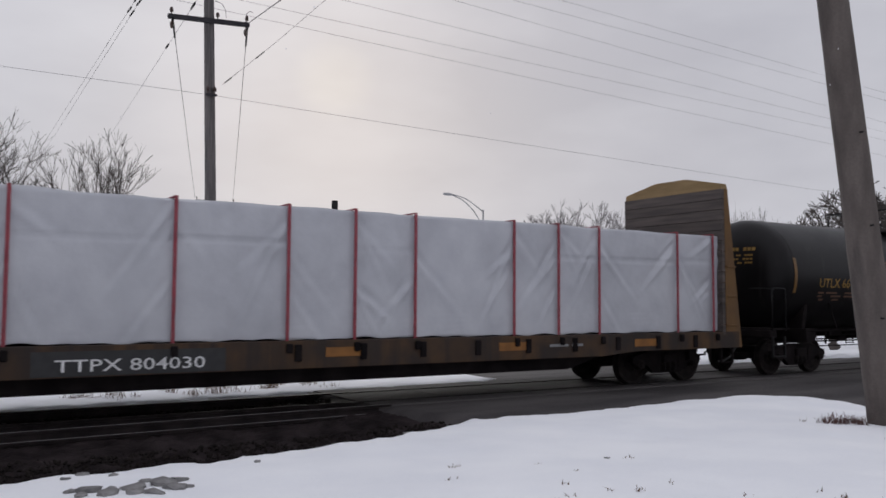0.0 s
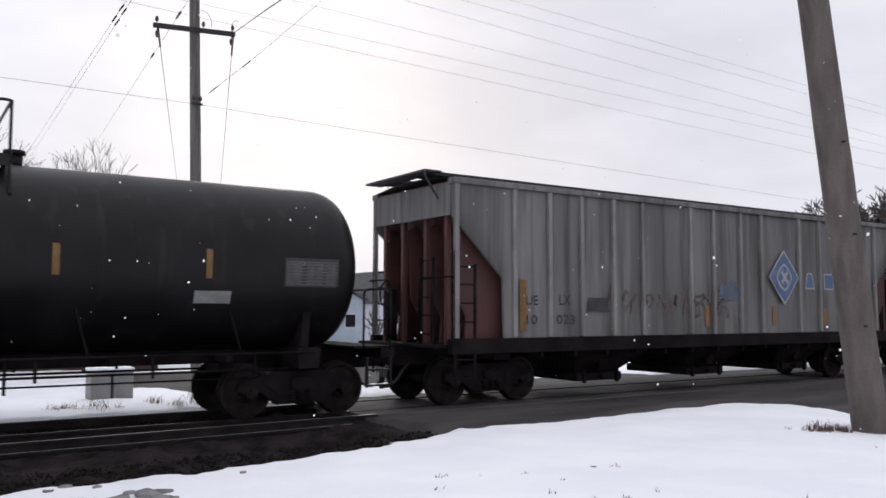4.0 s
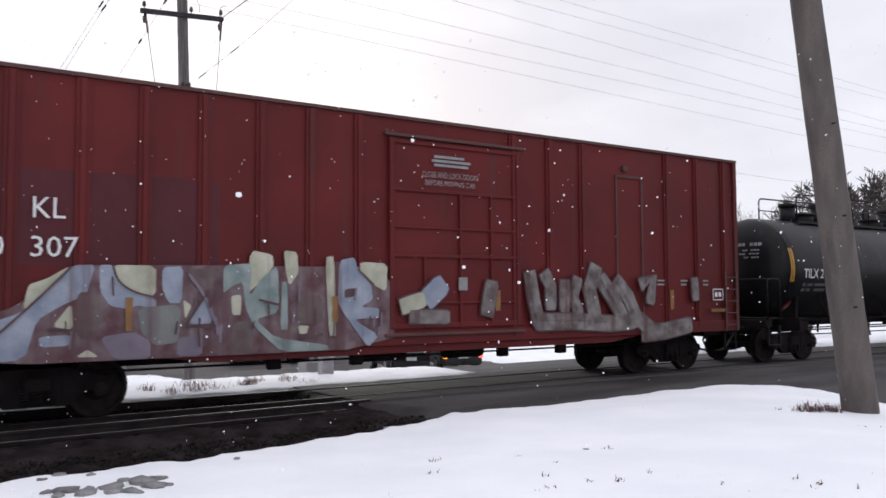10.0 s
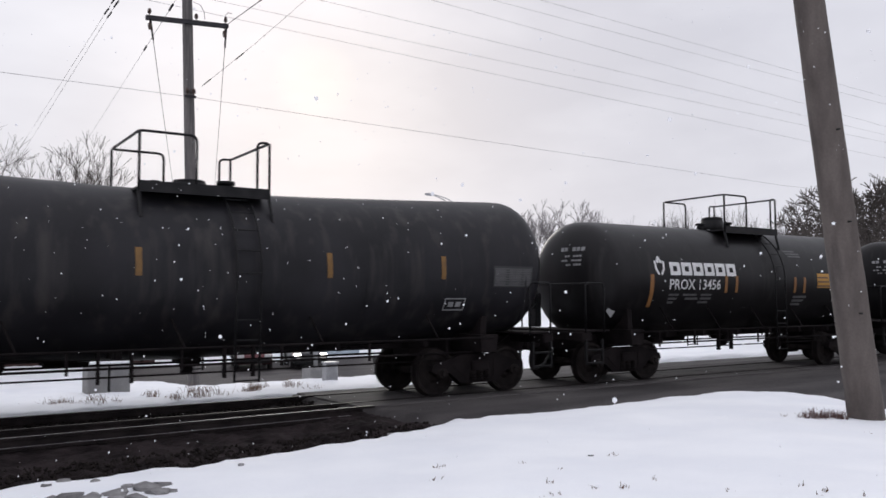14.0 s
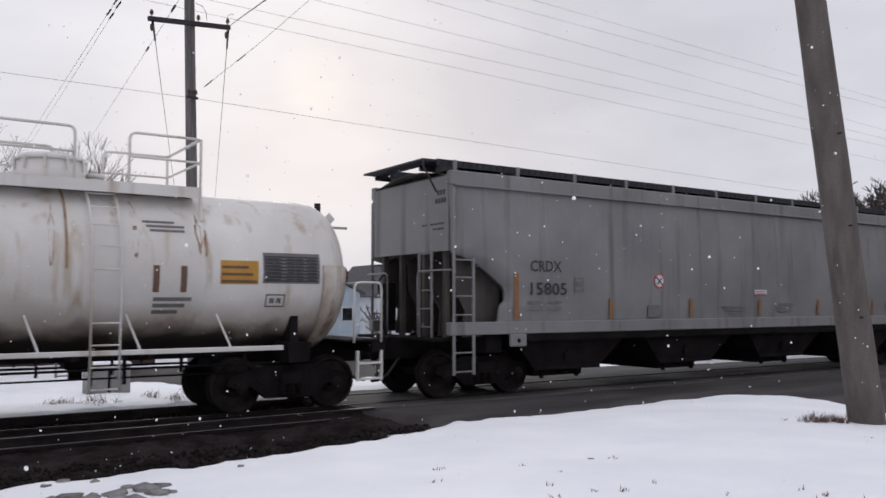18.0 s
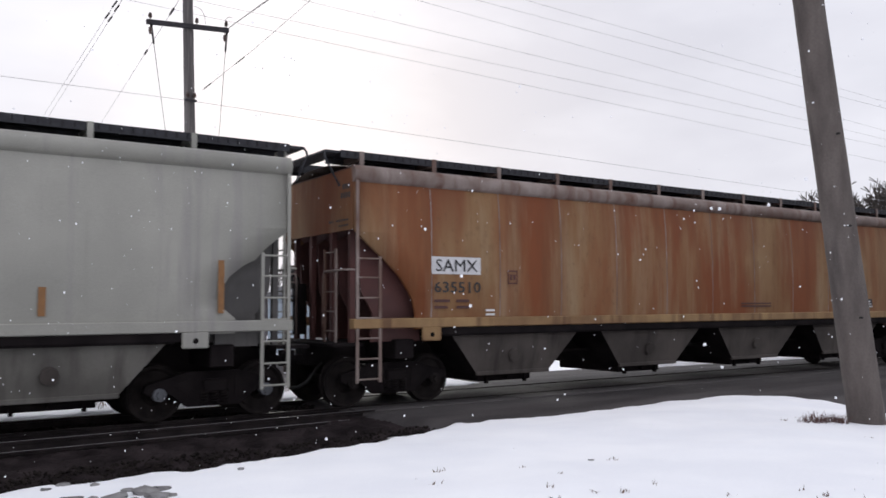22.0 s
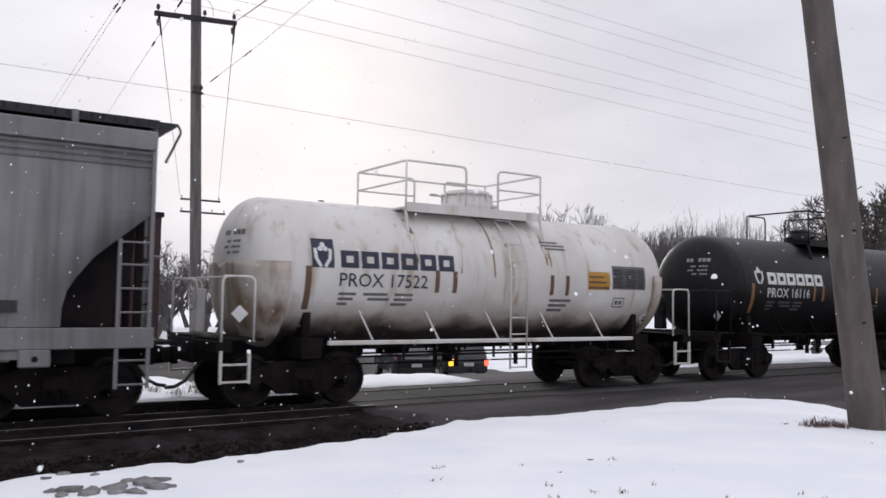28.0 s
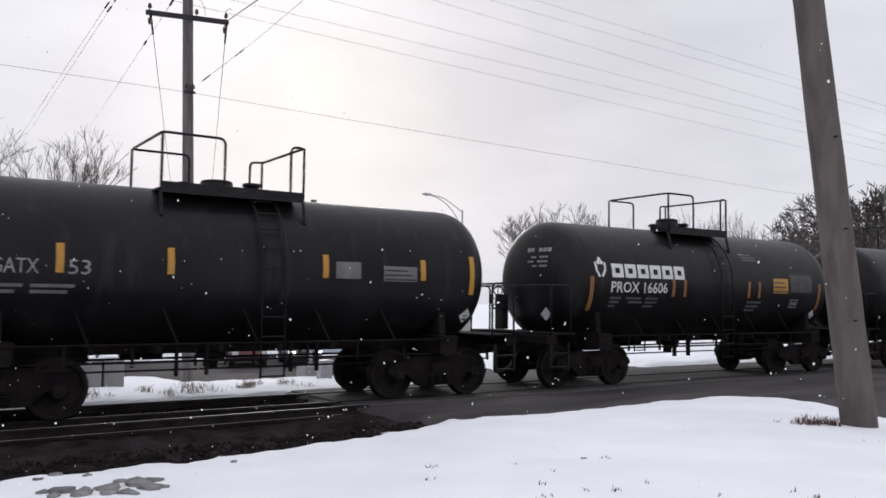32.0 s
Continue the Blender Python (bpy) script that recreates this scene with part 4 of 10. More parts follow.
    for sy in (-1, 1):
        for dx in (-0.21, 0.21):
            pts = [(plat + ladder_x + dx, sy * 1.46, 0.55)] + [(plat + ladder_x + dx, sy * (r + 0.10) * math.cos(a), zc + (r + 0.10) * math.sin(a)) for a in np.linspace(-0.1, 1.25, 9)]
            tube(bm, pts, 0.02, 5)
        for k in range(4):
            z = 0.58 + 0.33 * k
            cyl(bm, (plat + ladder_x - 0.21, sy * 1.46, z), (plat + ladder_x + 0.21, sy * 1.46, z), 0.015, seg=5)
        for a in np.linspace(0.0, 1.2, 6):
            cyl(bm, (plat + ladder_x - 0.21, sy * (r + 0.10) * math.cos(a), zc + (r + 0.10) * math.sin(a)), (plat + ladder_x + 0.21, sy * (r + 0.10) * math.cos(a), zc + (r + 0.10) * math.sin(a)), 0.015, seg=5)
    part("ladder", bm, rail_mat, car)
    top = zc + r
    # top platform with its rails
    yw = 0.62 if rails == "long" else 1.0
    x0, x1 = plat - plat_w / 2 - (0.6 if rails == "long" else 0.0), plat + plat_w / 2
    bm = bmesh.new()
    box(bm, x0, x1, -yw - 0.02, yw + 0.02, top - 0.10, top - 0.06)
    plat_ob = part("top_platform", bm, rail_mat, car)
    for sy in (-1, 1):
        bm = bmesh.new()
        box(bm, x0, x1, *sorted((sy * (yw + 0.02), sy * (yw + 0.045))), top - (0.16 if yw == 1.0 else 0.11), top + (0.02 if yw == 1.0 else -0.04))
        part("toe_board", bm, rail_mat, plat_ob)
        for x in (x0, x1):
            bm = bmesh.new()
            cyl(bm, (x, sy * (yw - 0.02), top - 0.1), (x, sy * (r * 0.80 * yw), zc + r * math.sqrt(1 - (0.80 * yw) ** 2)), 0.03, seg=6)
            part("platform_brace", bm, rail_mat, plat_ob)

    def rail_bar(pts, rad):
        bm = bmesh.new()
        tube(bm, pts, rad, 6)
        part("hand_rail", bm, rail_mat, plat_ob)

    if rails == "std":
        h1, h2 = top + rail_h - 0.05, top + rail_h / 2
        for xe, d in ((x0, plat_w * 0.42), (x1, -plat_w * (0.34 if style == "sill" else 0.10))):
            rail_bar(bent([(xe + d, -1.0, top - 0.05), (xe + d, -1.0, h1), (xe, -1.0, h1), (xe, 1.0, h1), (xe + d, 1.0, h1), (xe + d, 1.0, top - 0.05)], 0.12), 0.024)
            for sy in (-1, 1):
                rail_bar([(xe, sy * 1.0, top - 0.20), (xe, sy * 1.0, h1)], 0.024)
            if style == "sill":
                rail_bar(bent([(xe + d, -1.0, h2), (xe, -1.0, h2), (xe, 1.0, h2), (xe + d, 1.0, h2)], 0.08), 0.020)
    if rails == "long":
        for sy in (-1, 1):
            for a, b in ((x0, plat - 1.1), (plat - 0.45, x1)):
                rail_bar(bent([(a, sy * yw, top - 0.05), (a, sy * yw, top + rail_h), (b, sy * yw, top + rail_h), (b, sy * yw, top - 0.05)], 0.16), 0.024)
                rail_bar([(a, sy * yw, top + rail_h / 2), (b, sy * yw, top + rail_h / 2)], 0.018)
                for x in np.linspace(a, b, 5)[1:-1]:
                    rail_bar([(x, sy * yw, top - 0.05), (x, sy * yw, top + rail_h)], 0.02)
        for x in (-4.0, -0.1, 3.9):
            for k, (dx, rr_, hh) in enumerate(((0.0, 0.32, 0.62), (-1.05, 0.36, 0.24), (1.0, 0.13, 0.45))):
                bm = bmesh.new()
                cyl(bm, (plat + x + dx, 0, top - 0.08), (plat + x + dx, 0, top + hh * 0.8), rr_, seg=18)
                cyl(bm, (plat + x + dx, 0, top + hh * 0.8), (plat + x + dx, 0, top + hh), rr_ * 1.12, seg=18)
                part("dome" if k < 2 else "valve", bm, rail_mat, car)
        bm = bmesh.new()
        cyl(bm, (plat - 5.72, 0, top - 0.08), (plat - 5.72, 0, top + 0.42), 0.22, seg=18)
        cyl(bm, (plat - 5.72, 0, top + 0.42), (plat - 5.72, 0, top + 0.52), 0.26, seg=18)
        part("dome", bm, rail_mat, car)
    bm = bmesh.new()
    rd = 0.52 if style == "sill" else 0.29
    cyl(bm, (dx_, 0, top - 0.08), (dx_, 0, top + dome * 0.86), rd, seg=22)
    cyl(bm, (dx_, 0, top + dome * 0.86), (dx_, 0, top + dome * 1.06), rd * (1.04 if style == "sill" else 1.0), rd * 0.93, seg=22)
    cyl(bm, (dx_, 0, top + dome * 1.06), (dx_, 0, top + dome * 1.12), rd * 0.93, rd * 0.7, seg=22)
    for k in range(10 if style == "sill" else 0):
        a = 6.2832 * k / 10
        cyl(bm, (dx_ + 0.54 * math.cos(a), 0.54 * math.sin(a), top + dome * 0.5), (dx_ + 0.54 * math.cos(a), 0.54 * math.sin(a), top + dome * 0.98), 0.022, seg=6)
    part("dome", bm, paint if style == "sill" else rail_mat, car)
    bm = bmesh.new()
    cyl(bm, (dx_ + 0.7, 0.1, top - 0.05), (dx_ + 0.7, 0.1, top + 0.2), 0.13, seg=12)
    cyl(bm, (dx_ + 0.7, 0.1, top + 0.2), (dx_ + 0.7, 0.1, top + 0.26), 0.17, seg=12)
    part("valve", bm, rail_mat, car)
    bm = bmesh.new()
    cyl(bm, (dx_ - 0.62, -0.1, top - 0.05), (dx_ - 0.62, -0.1, top + 0.16), 0.09, seg=12)
    cyl(bm, (dx_ - 0.62, -0.1, top + 0.10), (dx_ - 0.62, -0.1, top + 0.14), 0.13, seg=12)
    part("valve", bm, rail_mat, car)
    for x in (-L / 2 + inset, L / 2 - inset):
        bogie(car, x)
    coupler(car, L)
    return car


def box_car(label, L, body, number, top=5.19, floor=1.05, hw=1.60, door_x=0.09, door_w=3.07):
    """An outside-post box car with a wide door in its middle."""
    car = thing("box_car", label, "rail car", group="freight train")
    e = body / 2
    bm = bmesh.new()
    box(bm, -e, e, -hw + 0.05, hw - 0.05, floor, top - 0.06)
    part("body", bm, M_OXIDE, car)
    bm = bmesh.new()
    prism(bm, [(-e - 0.02, top - 0.06), (e + 0.02, top - 0.06), (e + 0.02, top), (-e - 0.02, top)], -hw - 0.01, hw + 0.01)
    a = [bm.verts.new((sx * (e + 0.02), y, z)) for sx in (-1, 1) for y, z in ((-hw, top), (0, top + 0.12), (hw, top))]
    bm.faces.new((a[0], a[3], a[4], a[1]))
    bm.faces.new((a[1], a[4], a[5], a[2]))
    bm.faces.new((a[0], a[1], a[2]))
    bm.faces.new((a[3], a[5], a[4]))
    part("roof", bm, M_OXEND, car)
    post = (-7.37, -6.42, -5.52, -4.60, -3.64, -2.74, -1.80, 1.72, 2.70, 3.64, 6.31, 7.37, 8.37)
    for sy in (-1, 1):
        for x in post:
            bm = bmesh.new()
            prism(bm, [(x - 0.10, floor), (x + 0.10, floor), (x + 0.10, top - 0.08), (x - 0.10, top - 0.08)], min(sy * (hw - 0.05), sy * (hw - 0.012)), max(sy * (hw - 0.05), sy * (hw - 0.012)))
            box(bm, x - 0.045, x + 0.045, min(sy * (hw - 0.02), sy * (hw + 0.025)), max(sy * (hw - 0.02), sy * (hw + 0.025)), floor, top - 0.08, 0.01)
            part("side_post", bm, M_OXIDE, car)
        for sx in (-1, 1):
            bm = bmesh.new()
            box(bm, sx * (e - 0.06) - 0.06, sx * (e - 0.06) + 0.06, min(sy * (hw - 0.06), sy * (hw + 0.01)), max(sy * (hw - 0.06), sy * (hw + 0.01)), floor - 0.05, top)
            part("corner_post", bm, M_OXIDE, car)
        bm = bmesh.new()
        box(bm, -e, e, min(sy * (hw - 0.05), sy * (hw + 0.012)), max(sy * (hw - 0.05), sy * (hw + 0.012)), floor - 0.10, floor + 0.16, 0.01)
        prism(bm, [(-e + 3.4, floor - 0.10), (e - 3.4, floor - 0.10), (e - 4.4, floor - 0.24), (-e + 4.4, floor - 0.24)], min(sy * (hw - 0.10), sy * (hw - 0.06)), max(sy * (hw - 0.10), sy * (hw - 0.06)))
        part("side_sill", bm, M_OXIDE, car)
        dx0, dx1 = door_x - door_w / 2, door_x + door_w / 2
        bm = bmesh.new()
        box(bm, dx0 + 0.02, dx1 - 0.02, *sorted((sy * (hw - 0.06), sy * (hw - 0.01))), floor + 0.16, top - 0.40, 0.01)
        d = part("door", bm, M_OXIDE, car)
        for z, h in ((floor + 0.25, 0.10), (1.72, 0.05), (2.60, 0.07), (3.12, 0.04), (3.82, 0.07), (top - 0.48, 0.08)):
            bm = bmesh.new()
            box(bm, dx0 + 0.05, dx1 - 0.05, *sorted((sy * (hw - 0.02), sy * (hw + 0.035))), z - h / 2, z + h / 2, 0.01)
            part("door_rib", bm, M_OXIDE, d)
        for u, z1, w in ((0.02, top - 0.42, 0.05), (0.985, top - 0.42, 0.05), (0.52, 3.8, 0.03), (0.25, 2.6, 0.02), (0.76, 3.8, 0.02)):
            bm = bmesh.new()
            x = dx0 + door_w * u
            box(bm, x - w, x + w, *sorted((sy * (hw - 0.015), sy * (hw + 0.05))), floor + 0.2, z1, 0.01)
            part("lock_rod" if 0.1 < u < 0.9 else "door_edge", bm, M_OXIDE, d)
        bm = bmesh.new()
        for x in (4.67, 5.48):
            box(bm, x - 0.025, x + 0.025, *sorted((sy * (hw - 0.055), sy * (hw - 0.02))), floor + 0.16, 4.52)
        box(bm, 4.67, 5.48, *sorted((sy * (hw - 0.055), sy * (hw - 0.02))), 4.47, 4.53)
        box(bm, 4.86, 5.02, *sorted((sy * (hw - 0.055), sy * (hw + 0.02))), 4.60, 4.74, 0.02)
        part("access_panel", bm, M_OXEND, car)
        y0, y1 = sorted((sy * (hw - 0.02), sy * (hw + 0.07)))
        for z in (floor + 0.06, top - 0.40):
            bm = bmesh.new()
            box(bm, door_x - door_w / 2 - 0.1, door_x + door_w / 2 + 0.1, y0, y1, z, z + 0.06, 0.01)
            part("door_track", bm, M_OXEND, car)
    for s in (-1, 1):
        bm = bmesh.new()
        box(bm, min(s * e, s * (e + 0.03)), max(s * e, s * (e + 0.03)), -hw + 0.06, hw - 0.06, floor, top - 0.62)
        wall = part("end_wall", bm, M_OXEND, car, "grimy ribbed end wall")
        for z in np.linspace(floor + 0.35, top - 0.95, 6):
            bm = bmesh.new()
            pr = [(0, -0.16), (0.09, -0.04), (0.09, 0.04), (0, 0.16)]
            aa = [bm.verts.new((s * (e + 0.028 + dx), -hw + 0.14, z + dz)) for dx, dz in pr]
            bb = [bm.verts.new((s * (e + 0.028 + dx), hw - 0.14, z + dz)) for dx, dz in pr]
            for k in range(3):
                bm.faces.new((aa[k], aa[k + 1], bb[k + 1], bb[k]))
            bm.faces.new(aa)
            bm.faces.new(bb[::-1])
            part("end_rib", bm, M_OXEND, wall)
        bm = bmesh.new()
        box(bm, min(s * e, s * (e + 0.035)), max(s * e, s * (e + 0.035)), -hw + 0.03, hw - 0.03, top - 0.62, top - 0.08)
        part("end_band", bm, M_WHITE, car, "white painted band over the end")
        if s < 0:
            for txt, z in (("NOKL", top - 0.30), (number, top - 0.52)):
                o = part("end_number", text_mesh(txt, 0.24, M_LBLACK), None, car, at=(-e - 0.037, -0.70, z))
                o.rotation_euler = (0, 0, -math.pi / 2)
            bm = bmesh.new()
            for j in range(9):
                box(bm, -e - 0.041, -e - 0.036, 1.15 - 0.13 * j, 1.24 - 0.13 * j, top - 0.42, top - 0.37)
            part("small_print", bm, M_LDIM, car)
        bm = bmesh.new()
        for j, (y, z, w) in enumerate(((-0.6, 4.0, 0.7), (-0.6, 3.9, 0.6), (-0.6, 3.8, 0.7), (-0.5, 3.3, 0.7), (-0.5, 3.2, 0.6), (-0.5, 3.1, 0.6))):
            box(bm, min(s * (e + 0.03), s * (e + 0.036)), max(s * (e + 0.03), s * (e + 0.036)), y, y + w, z, z + 0.06)
        part("small_print", bm, M_LDIM, car)
        bm = bmesh.new()
        box(bm, s * (e + 0.55) - 0.35, s * (e + 0.55) + 0.35, -0.35, 0.35, 0.74, 1.1, 0.03)
        box(bm, s * (e + 0.2) - 0.2, s * (e + 0.2) + 0.2, -1.45, 1.45, 0.98, 1.04, 0.01)
        part("draft_sill", bm, M_UNDER, car)
        for sy in (-1, 1):
            ladder(car, s * (e - 0.35), sy * (hw + 0.05), 0.95, 2.4, 0.42, M_OXEND, "side_ladder", 5)
            bm = bmesh.new()
            for dx in (-0.2, 0.2):
                box(bm, s * (e - 0.35) + dx - 0.02, s * (e - 0.35) + dx + 0.02, sy * (hw - 0.02) - 0.02, sy * (hw - 0.02) + 0.02, 0.5, 1.0)
            box(bm, s * (e - 0.35) - 0.2, s * (e - 0.35) + 0.2, sy * (hw - 0.02) - 0.04, sy * (hw - 0.02) + 0.04, 0.48, 0.51)
            part("sill_step", bm, M_UNDER, car)
        bm = bmesh.new()
        tube(bm, [(s * (e + 0.14), -0.8, 1.5), (s * (e + 0.14), -0.8, 4.3)], 0.02, 5)
        tube(bm, [(s * (e + 0.14), -1.25, 1.5), (s * (e + 0.14), -1.25, 4.3)], 0.02, 5)
        for z in np.arange(1.6, 4.3, 0.36):
            cyl(bm, (s * (e + 0.14), -1.25, z), (s * (e + 0.14), -0.8, z), 0.014, seg=5)
        part("end_ladder", bm, M_OXEND, car)
    bm = bmesh.new()
    box(bm, -e + 2.6, e - 2.6, -0.28, 0.28, 0.72, 1.0, 0.02)
    for x in np.linspace(-e + 3.6, e - 3.6, 7):
        box(bm, x - 0.06, x + 0.06, -1.5, 1.5, 0.86, 1.0)
    box(bm, -1.4, -0.4, -0.9, -0.4, 0.62, 0.95, 0.04)
    cyl(bm, (0.6, -0.7, 0.75), (1.5, -0.7, 0.75), 0.16, seg=12)
    part("underframe", bm, M_UNDER, car)
    bm = bmesh.new()
    tube(bm, [(-e + 2.8, -1.1, 0.72), (e - 2.8, -1.1, 0.72)], 0.02, 5)
    for x in (-3.2, -1.6, 1.8, 3.4):
        box(bm, x - 0.12, x + 0.12, -1.15, -1.0, 0.60, 0.86, 0.02)
    part("brake_rigging", bm, M_UNDER, car)
    for x in (-L / 2 + 2.9, L / 2 - 2.9):
        bogie(car, x)
    coupler(car, L)
    return car


def side_profile(kind):
    """Half outline of a hopper's body across: (half width, z) from the sill up to the roof's middle."""
    if kind == "round":
        return [(1.54, 1.42), (1.572, 1.75), (1.592, 2.3), (1.598, 2.9), (1.58, 3.6), (1.53, 4.16), (1.46, 4.32), (1.0, 4.44), (0.45, 4.52)]
    return [(1.56, 1.31), (1.56, 2.0), (1.56, 2.8), (1.56, 3.6), (1.56, 4.30), (1.56, 4.42), (1.2, 4.46), (0.8, 4.50), (0.45, 4.52)]


# how far the side is cut back from the car's end: (depth, z) from the top of the opening down
MOUTH_S = ((0, 3.15), (0.30, 2.93), (0.45, 2.80), (0.62, 2.62), (0.82, 2.52), (1.05, 2.34), (1.14, 2.2), (1.18, 2.0), (1.16, 1.84), (0.93, 1.66), (0.93, 1.3))
MOUTH_ARC = ((0, 3.18), (0.30, 2.92), (0.54, 2.72), (0.86, 2.44), (1.10, 2.12), (1.20, 1.95), (1.26, 1.70), (1.26, 1.3))
MOUTH_BEAK = ((0, 2.83), (0.45, 2.70), (0.85, 2.46), (1.20, 2.20), (1.27, 2.10), (1.27, 1.92), (1.15, 1.80), (1.10, 1.3))
MOUTH_SLANT = ((0, 3.65), (1.2, 2.5), (1.24, 1.3))


def hopper_car(label, L, kind, paint, bays=4, slope_mat=None, roof_mat=None, under=None, seams=11, sill_mat=None, inset=2.05, end_gap=0.95,
               mouth=MOUTH_ARC, chord="tube", sill=(1.45, 1.63), posts=(), bay_x=(3.35, 3.35), bay_mat=None, ladder_mat=None):
    """A covered hopper; kind "round" has smooth bulging sides, "ribbed" has outside posts; bay_x: where its bays begin and stop from the car's ends."""
    car = thing("hopper_car", label, "rail car", group="freight train")
    under, sill_mat = under or M_UNDER, sill_mat or paint
    e = L / 2 - end_gap
    prof = side_profile(kind)
    cut_top = mouth[0][1]
    m_z, m_d = [z for _, z in mouth[::-1]], [d for d, _ in mouth[::-1]]

    def end_x(z):
        """How far the side reaches at height z."""
        return e - (float(np.interp(z, m_z, m_d)) if z < cut_top else 0.0)

    for sy in (-1, 1):
        bm = bmesh.new()
        zs = sorted(set(np.linspace(prof[0][1], prof[5][1], 15).round(3)) | {z for _, z in mouth if z > prof[0][1]})
        hw = [float(np.interp(z, [p[1] for p in prof[:6]], [p[0] for p in prof[:6]])) for z in zs]
        cols = np.linspace(-1, 1, 25)
        rows = [[bm.verts.new((c * end_x(z), sy * w, z)) for c in cols] for z, w in zip(zs, hw)]
        for a, b in zip(rows, rows[1:]):
            for k in range(len(cols) - 1):
                bm.faces.new((a[k], a[k + 1], b[k + 1], b[k])).smooth = True
        back = [[bm.verts.new((c * end_x(z), sy * (w - 0.06), z)) for c in cols] for z, w in zip(zs, hw)]
        for a, b in zip(back, back[1:]):
            for k in range(len(cols) - 1):
                bm.faces.new((a[k], b[k], b[k + 1], a[k + 1])).smooth = True
        for c in (0, -1):
            for i in range(len(zs) - 1):
                bm.faces.new((rows[i][c], rows[i + 1][c], back[i + 1][c], back[i][c]))
        side = part("side_wall", bm, paint, car)
        if kind == "round":
            for x in np.linspace(-e + 1.6, e - 1.6, seams):
                bm = bmesh.new()
                pr = [(sy * (w + 0.004), z) for z, w in zip(zs, hw) if abs(x) < end_x(z)]
                for (y0, z0), (y1, z1) in zip(pr, pr[1:]):
                    bm.faces.new([bm.verts.new(v) for v in ((x - 0.012, y0, z0), (x + 0.012, y0, z0), (x + 0.012, y1, z1), (x - 0.012, y1, z1))])
                part("seam", bm, roof_mat or paint, side)
        else:
            for x in [-e + 0.06, e - 0.06] + list(posts):
                bm = bmesh.new()
                y0, y1 = sorted((sy * 1.55, sy * 1.64))
                box(bm, x - 0.05, x + 0.05, y0, y1, 1.33, 4.30, 0.014)
                part("side_post", bm, M_POSTS, car, "pale side post")
        # side sill with its jacking pads
        bm = bmesh.new()
        y0, y1 = sorted((sy * 1.44, sy * 1.62))
        box(bm, -e - 0.05, e + 0.05, y0, y1, *sill, 0.015)
        part("side_sill", bm, sill_mat, car)
        if kind == "round":
            bm = bmesh.new()
            y0, y1 = sorted((sy * 1.40, sy * 1.58))
            # near-black colour stands for the shade under the sill; beaded cars keep their paint
            box(bm, -e + 1.5, e - 1.5, y0, y1, sill[0] - 0.14, sill[0], 0.01)
            tube(bm, [(-e + 1.9, sy * 1.55, sill[0] - 0.15), (e - 1.9, sy * 1.55, sill[0] - 0.15)], 0.018, 6)
            part("sill_flange", bm, M_UNDER if chord != "bead" else paint, car)
            for s in (-1, 1):
                bm = bmesh.new()
                xa, xb = sorted((s * (e - 1.38), s * (e - 1.80)))
                box(bm, xa, xb, *sorted((sy * 1.56, sy * 1.625)), sill[0] - 0.25, sill[0] + 0.01, 0.02)
                pad = part("jacking_pad", bm, sill_mat, car)
                bm = bmesh.new()
                cyl(bm, ((xa + xb) / 2, sy * 1.62, sill[0] - 0.13), ((xa + xb) / 2, sy * 1.632, sill[0] - 0.13), 0.045, seg=12)
                part("hole", bm, M_UNDER, pad)
        else:
            bm = bmesh.new()
            for x in np.arange(-e + 2.2, e - 2.2, 0.92):
                box(bm, x - 0.03, x + 0.03, *sorted((sy * 1.25, sy * 1.57)), sill[0] - 0.10, sill[0])
            part("sill_gusset", bm, M_UNDER, car)
        # top chord
        bm = bmesh.new()
        if kind != "round":
            box(bm, -e - 0.02, e + 0.02, *sorted((sy * 1.40, sy * 1.64)), 4.30, 4.42, 0.015)
        elif chord == "tube":
            ring = [(1.44, 4.40), (1.52, 4.385), (1.585, 4.34), (1.625, 4.27), (1.63, 4.20), (1.605, 4.13), (1.56, 4.085), (1.50, 4.07)]
            ra = [bm.verts.new((-e - 0.02, sy * y, z)) for y, z in ring]
            rb = [bm.verts.new((e + 0.02, sy * y, z)) for y, z in ring]
            for k in range(len(ring) - 1):
                bm.faces.new((ra[k], ra[k + 1], rb[k + 1], rb[k])).smooth = True
            bm.faces.new(ra[::-1])
            bm.faces.new(rb)
        else:
            box(bm, -e - 0.02, e + 0.02, *sorted((sy * 1.42, sy * 1.585)), 4.15, 4.43, 0.02)
            box(bm, -e + 0.05, e - 0.05, *sorted((sy * 1.46, sy * 1.62)), 4.13, 4.17, 0.008)
        part("top_chord", bm, roof_mat or paint, car)
        for z in (4.08, 3.98, 3.88) if chord == "bead" else ():
            bm = bmesh.new()
            tube(bm, [(-e + 0.06, sy * 1.555, z), (e - 0.06, sy * 1.555, z)], 0.032, 8)
            part("bead", bm, paint, side)
    # roof
    bm = bmesh.new()
    pr = prof[5:]
    ring = [(-y, z) for y, z in pr] + [(y, z) for y, z in pr[::-1]]
    for (y0, z0), (y1, z1) in zip(ring, ring[1:]):
        bm.faces.new([bm.verts.new(v) for v in ((-e, y0, z0), (e, y0, z0), (e, y1, z1), (-e, y1, z1))])
    bmesh.ops.remove_doubles(bm, verts=bm.verts, dist=0.001)
    part("roof", bm, roof_mat or paint, car)
    # running boards of open grating, brackets and hatches
    top = 4.68 if kind == "round" else 4.60
    yb0, yb1 = (0.60, 1.22) if kind == "round" else (0.35, 0.95)
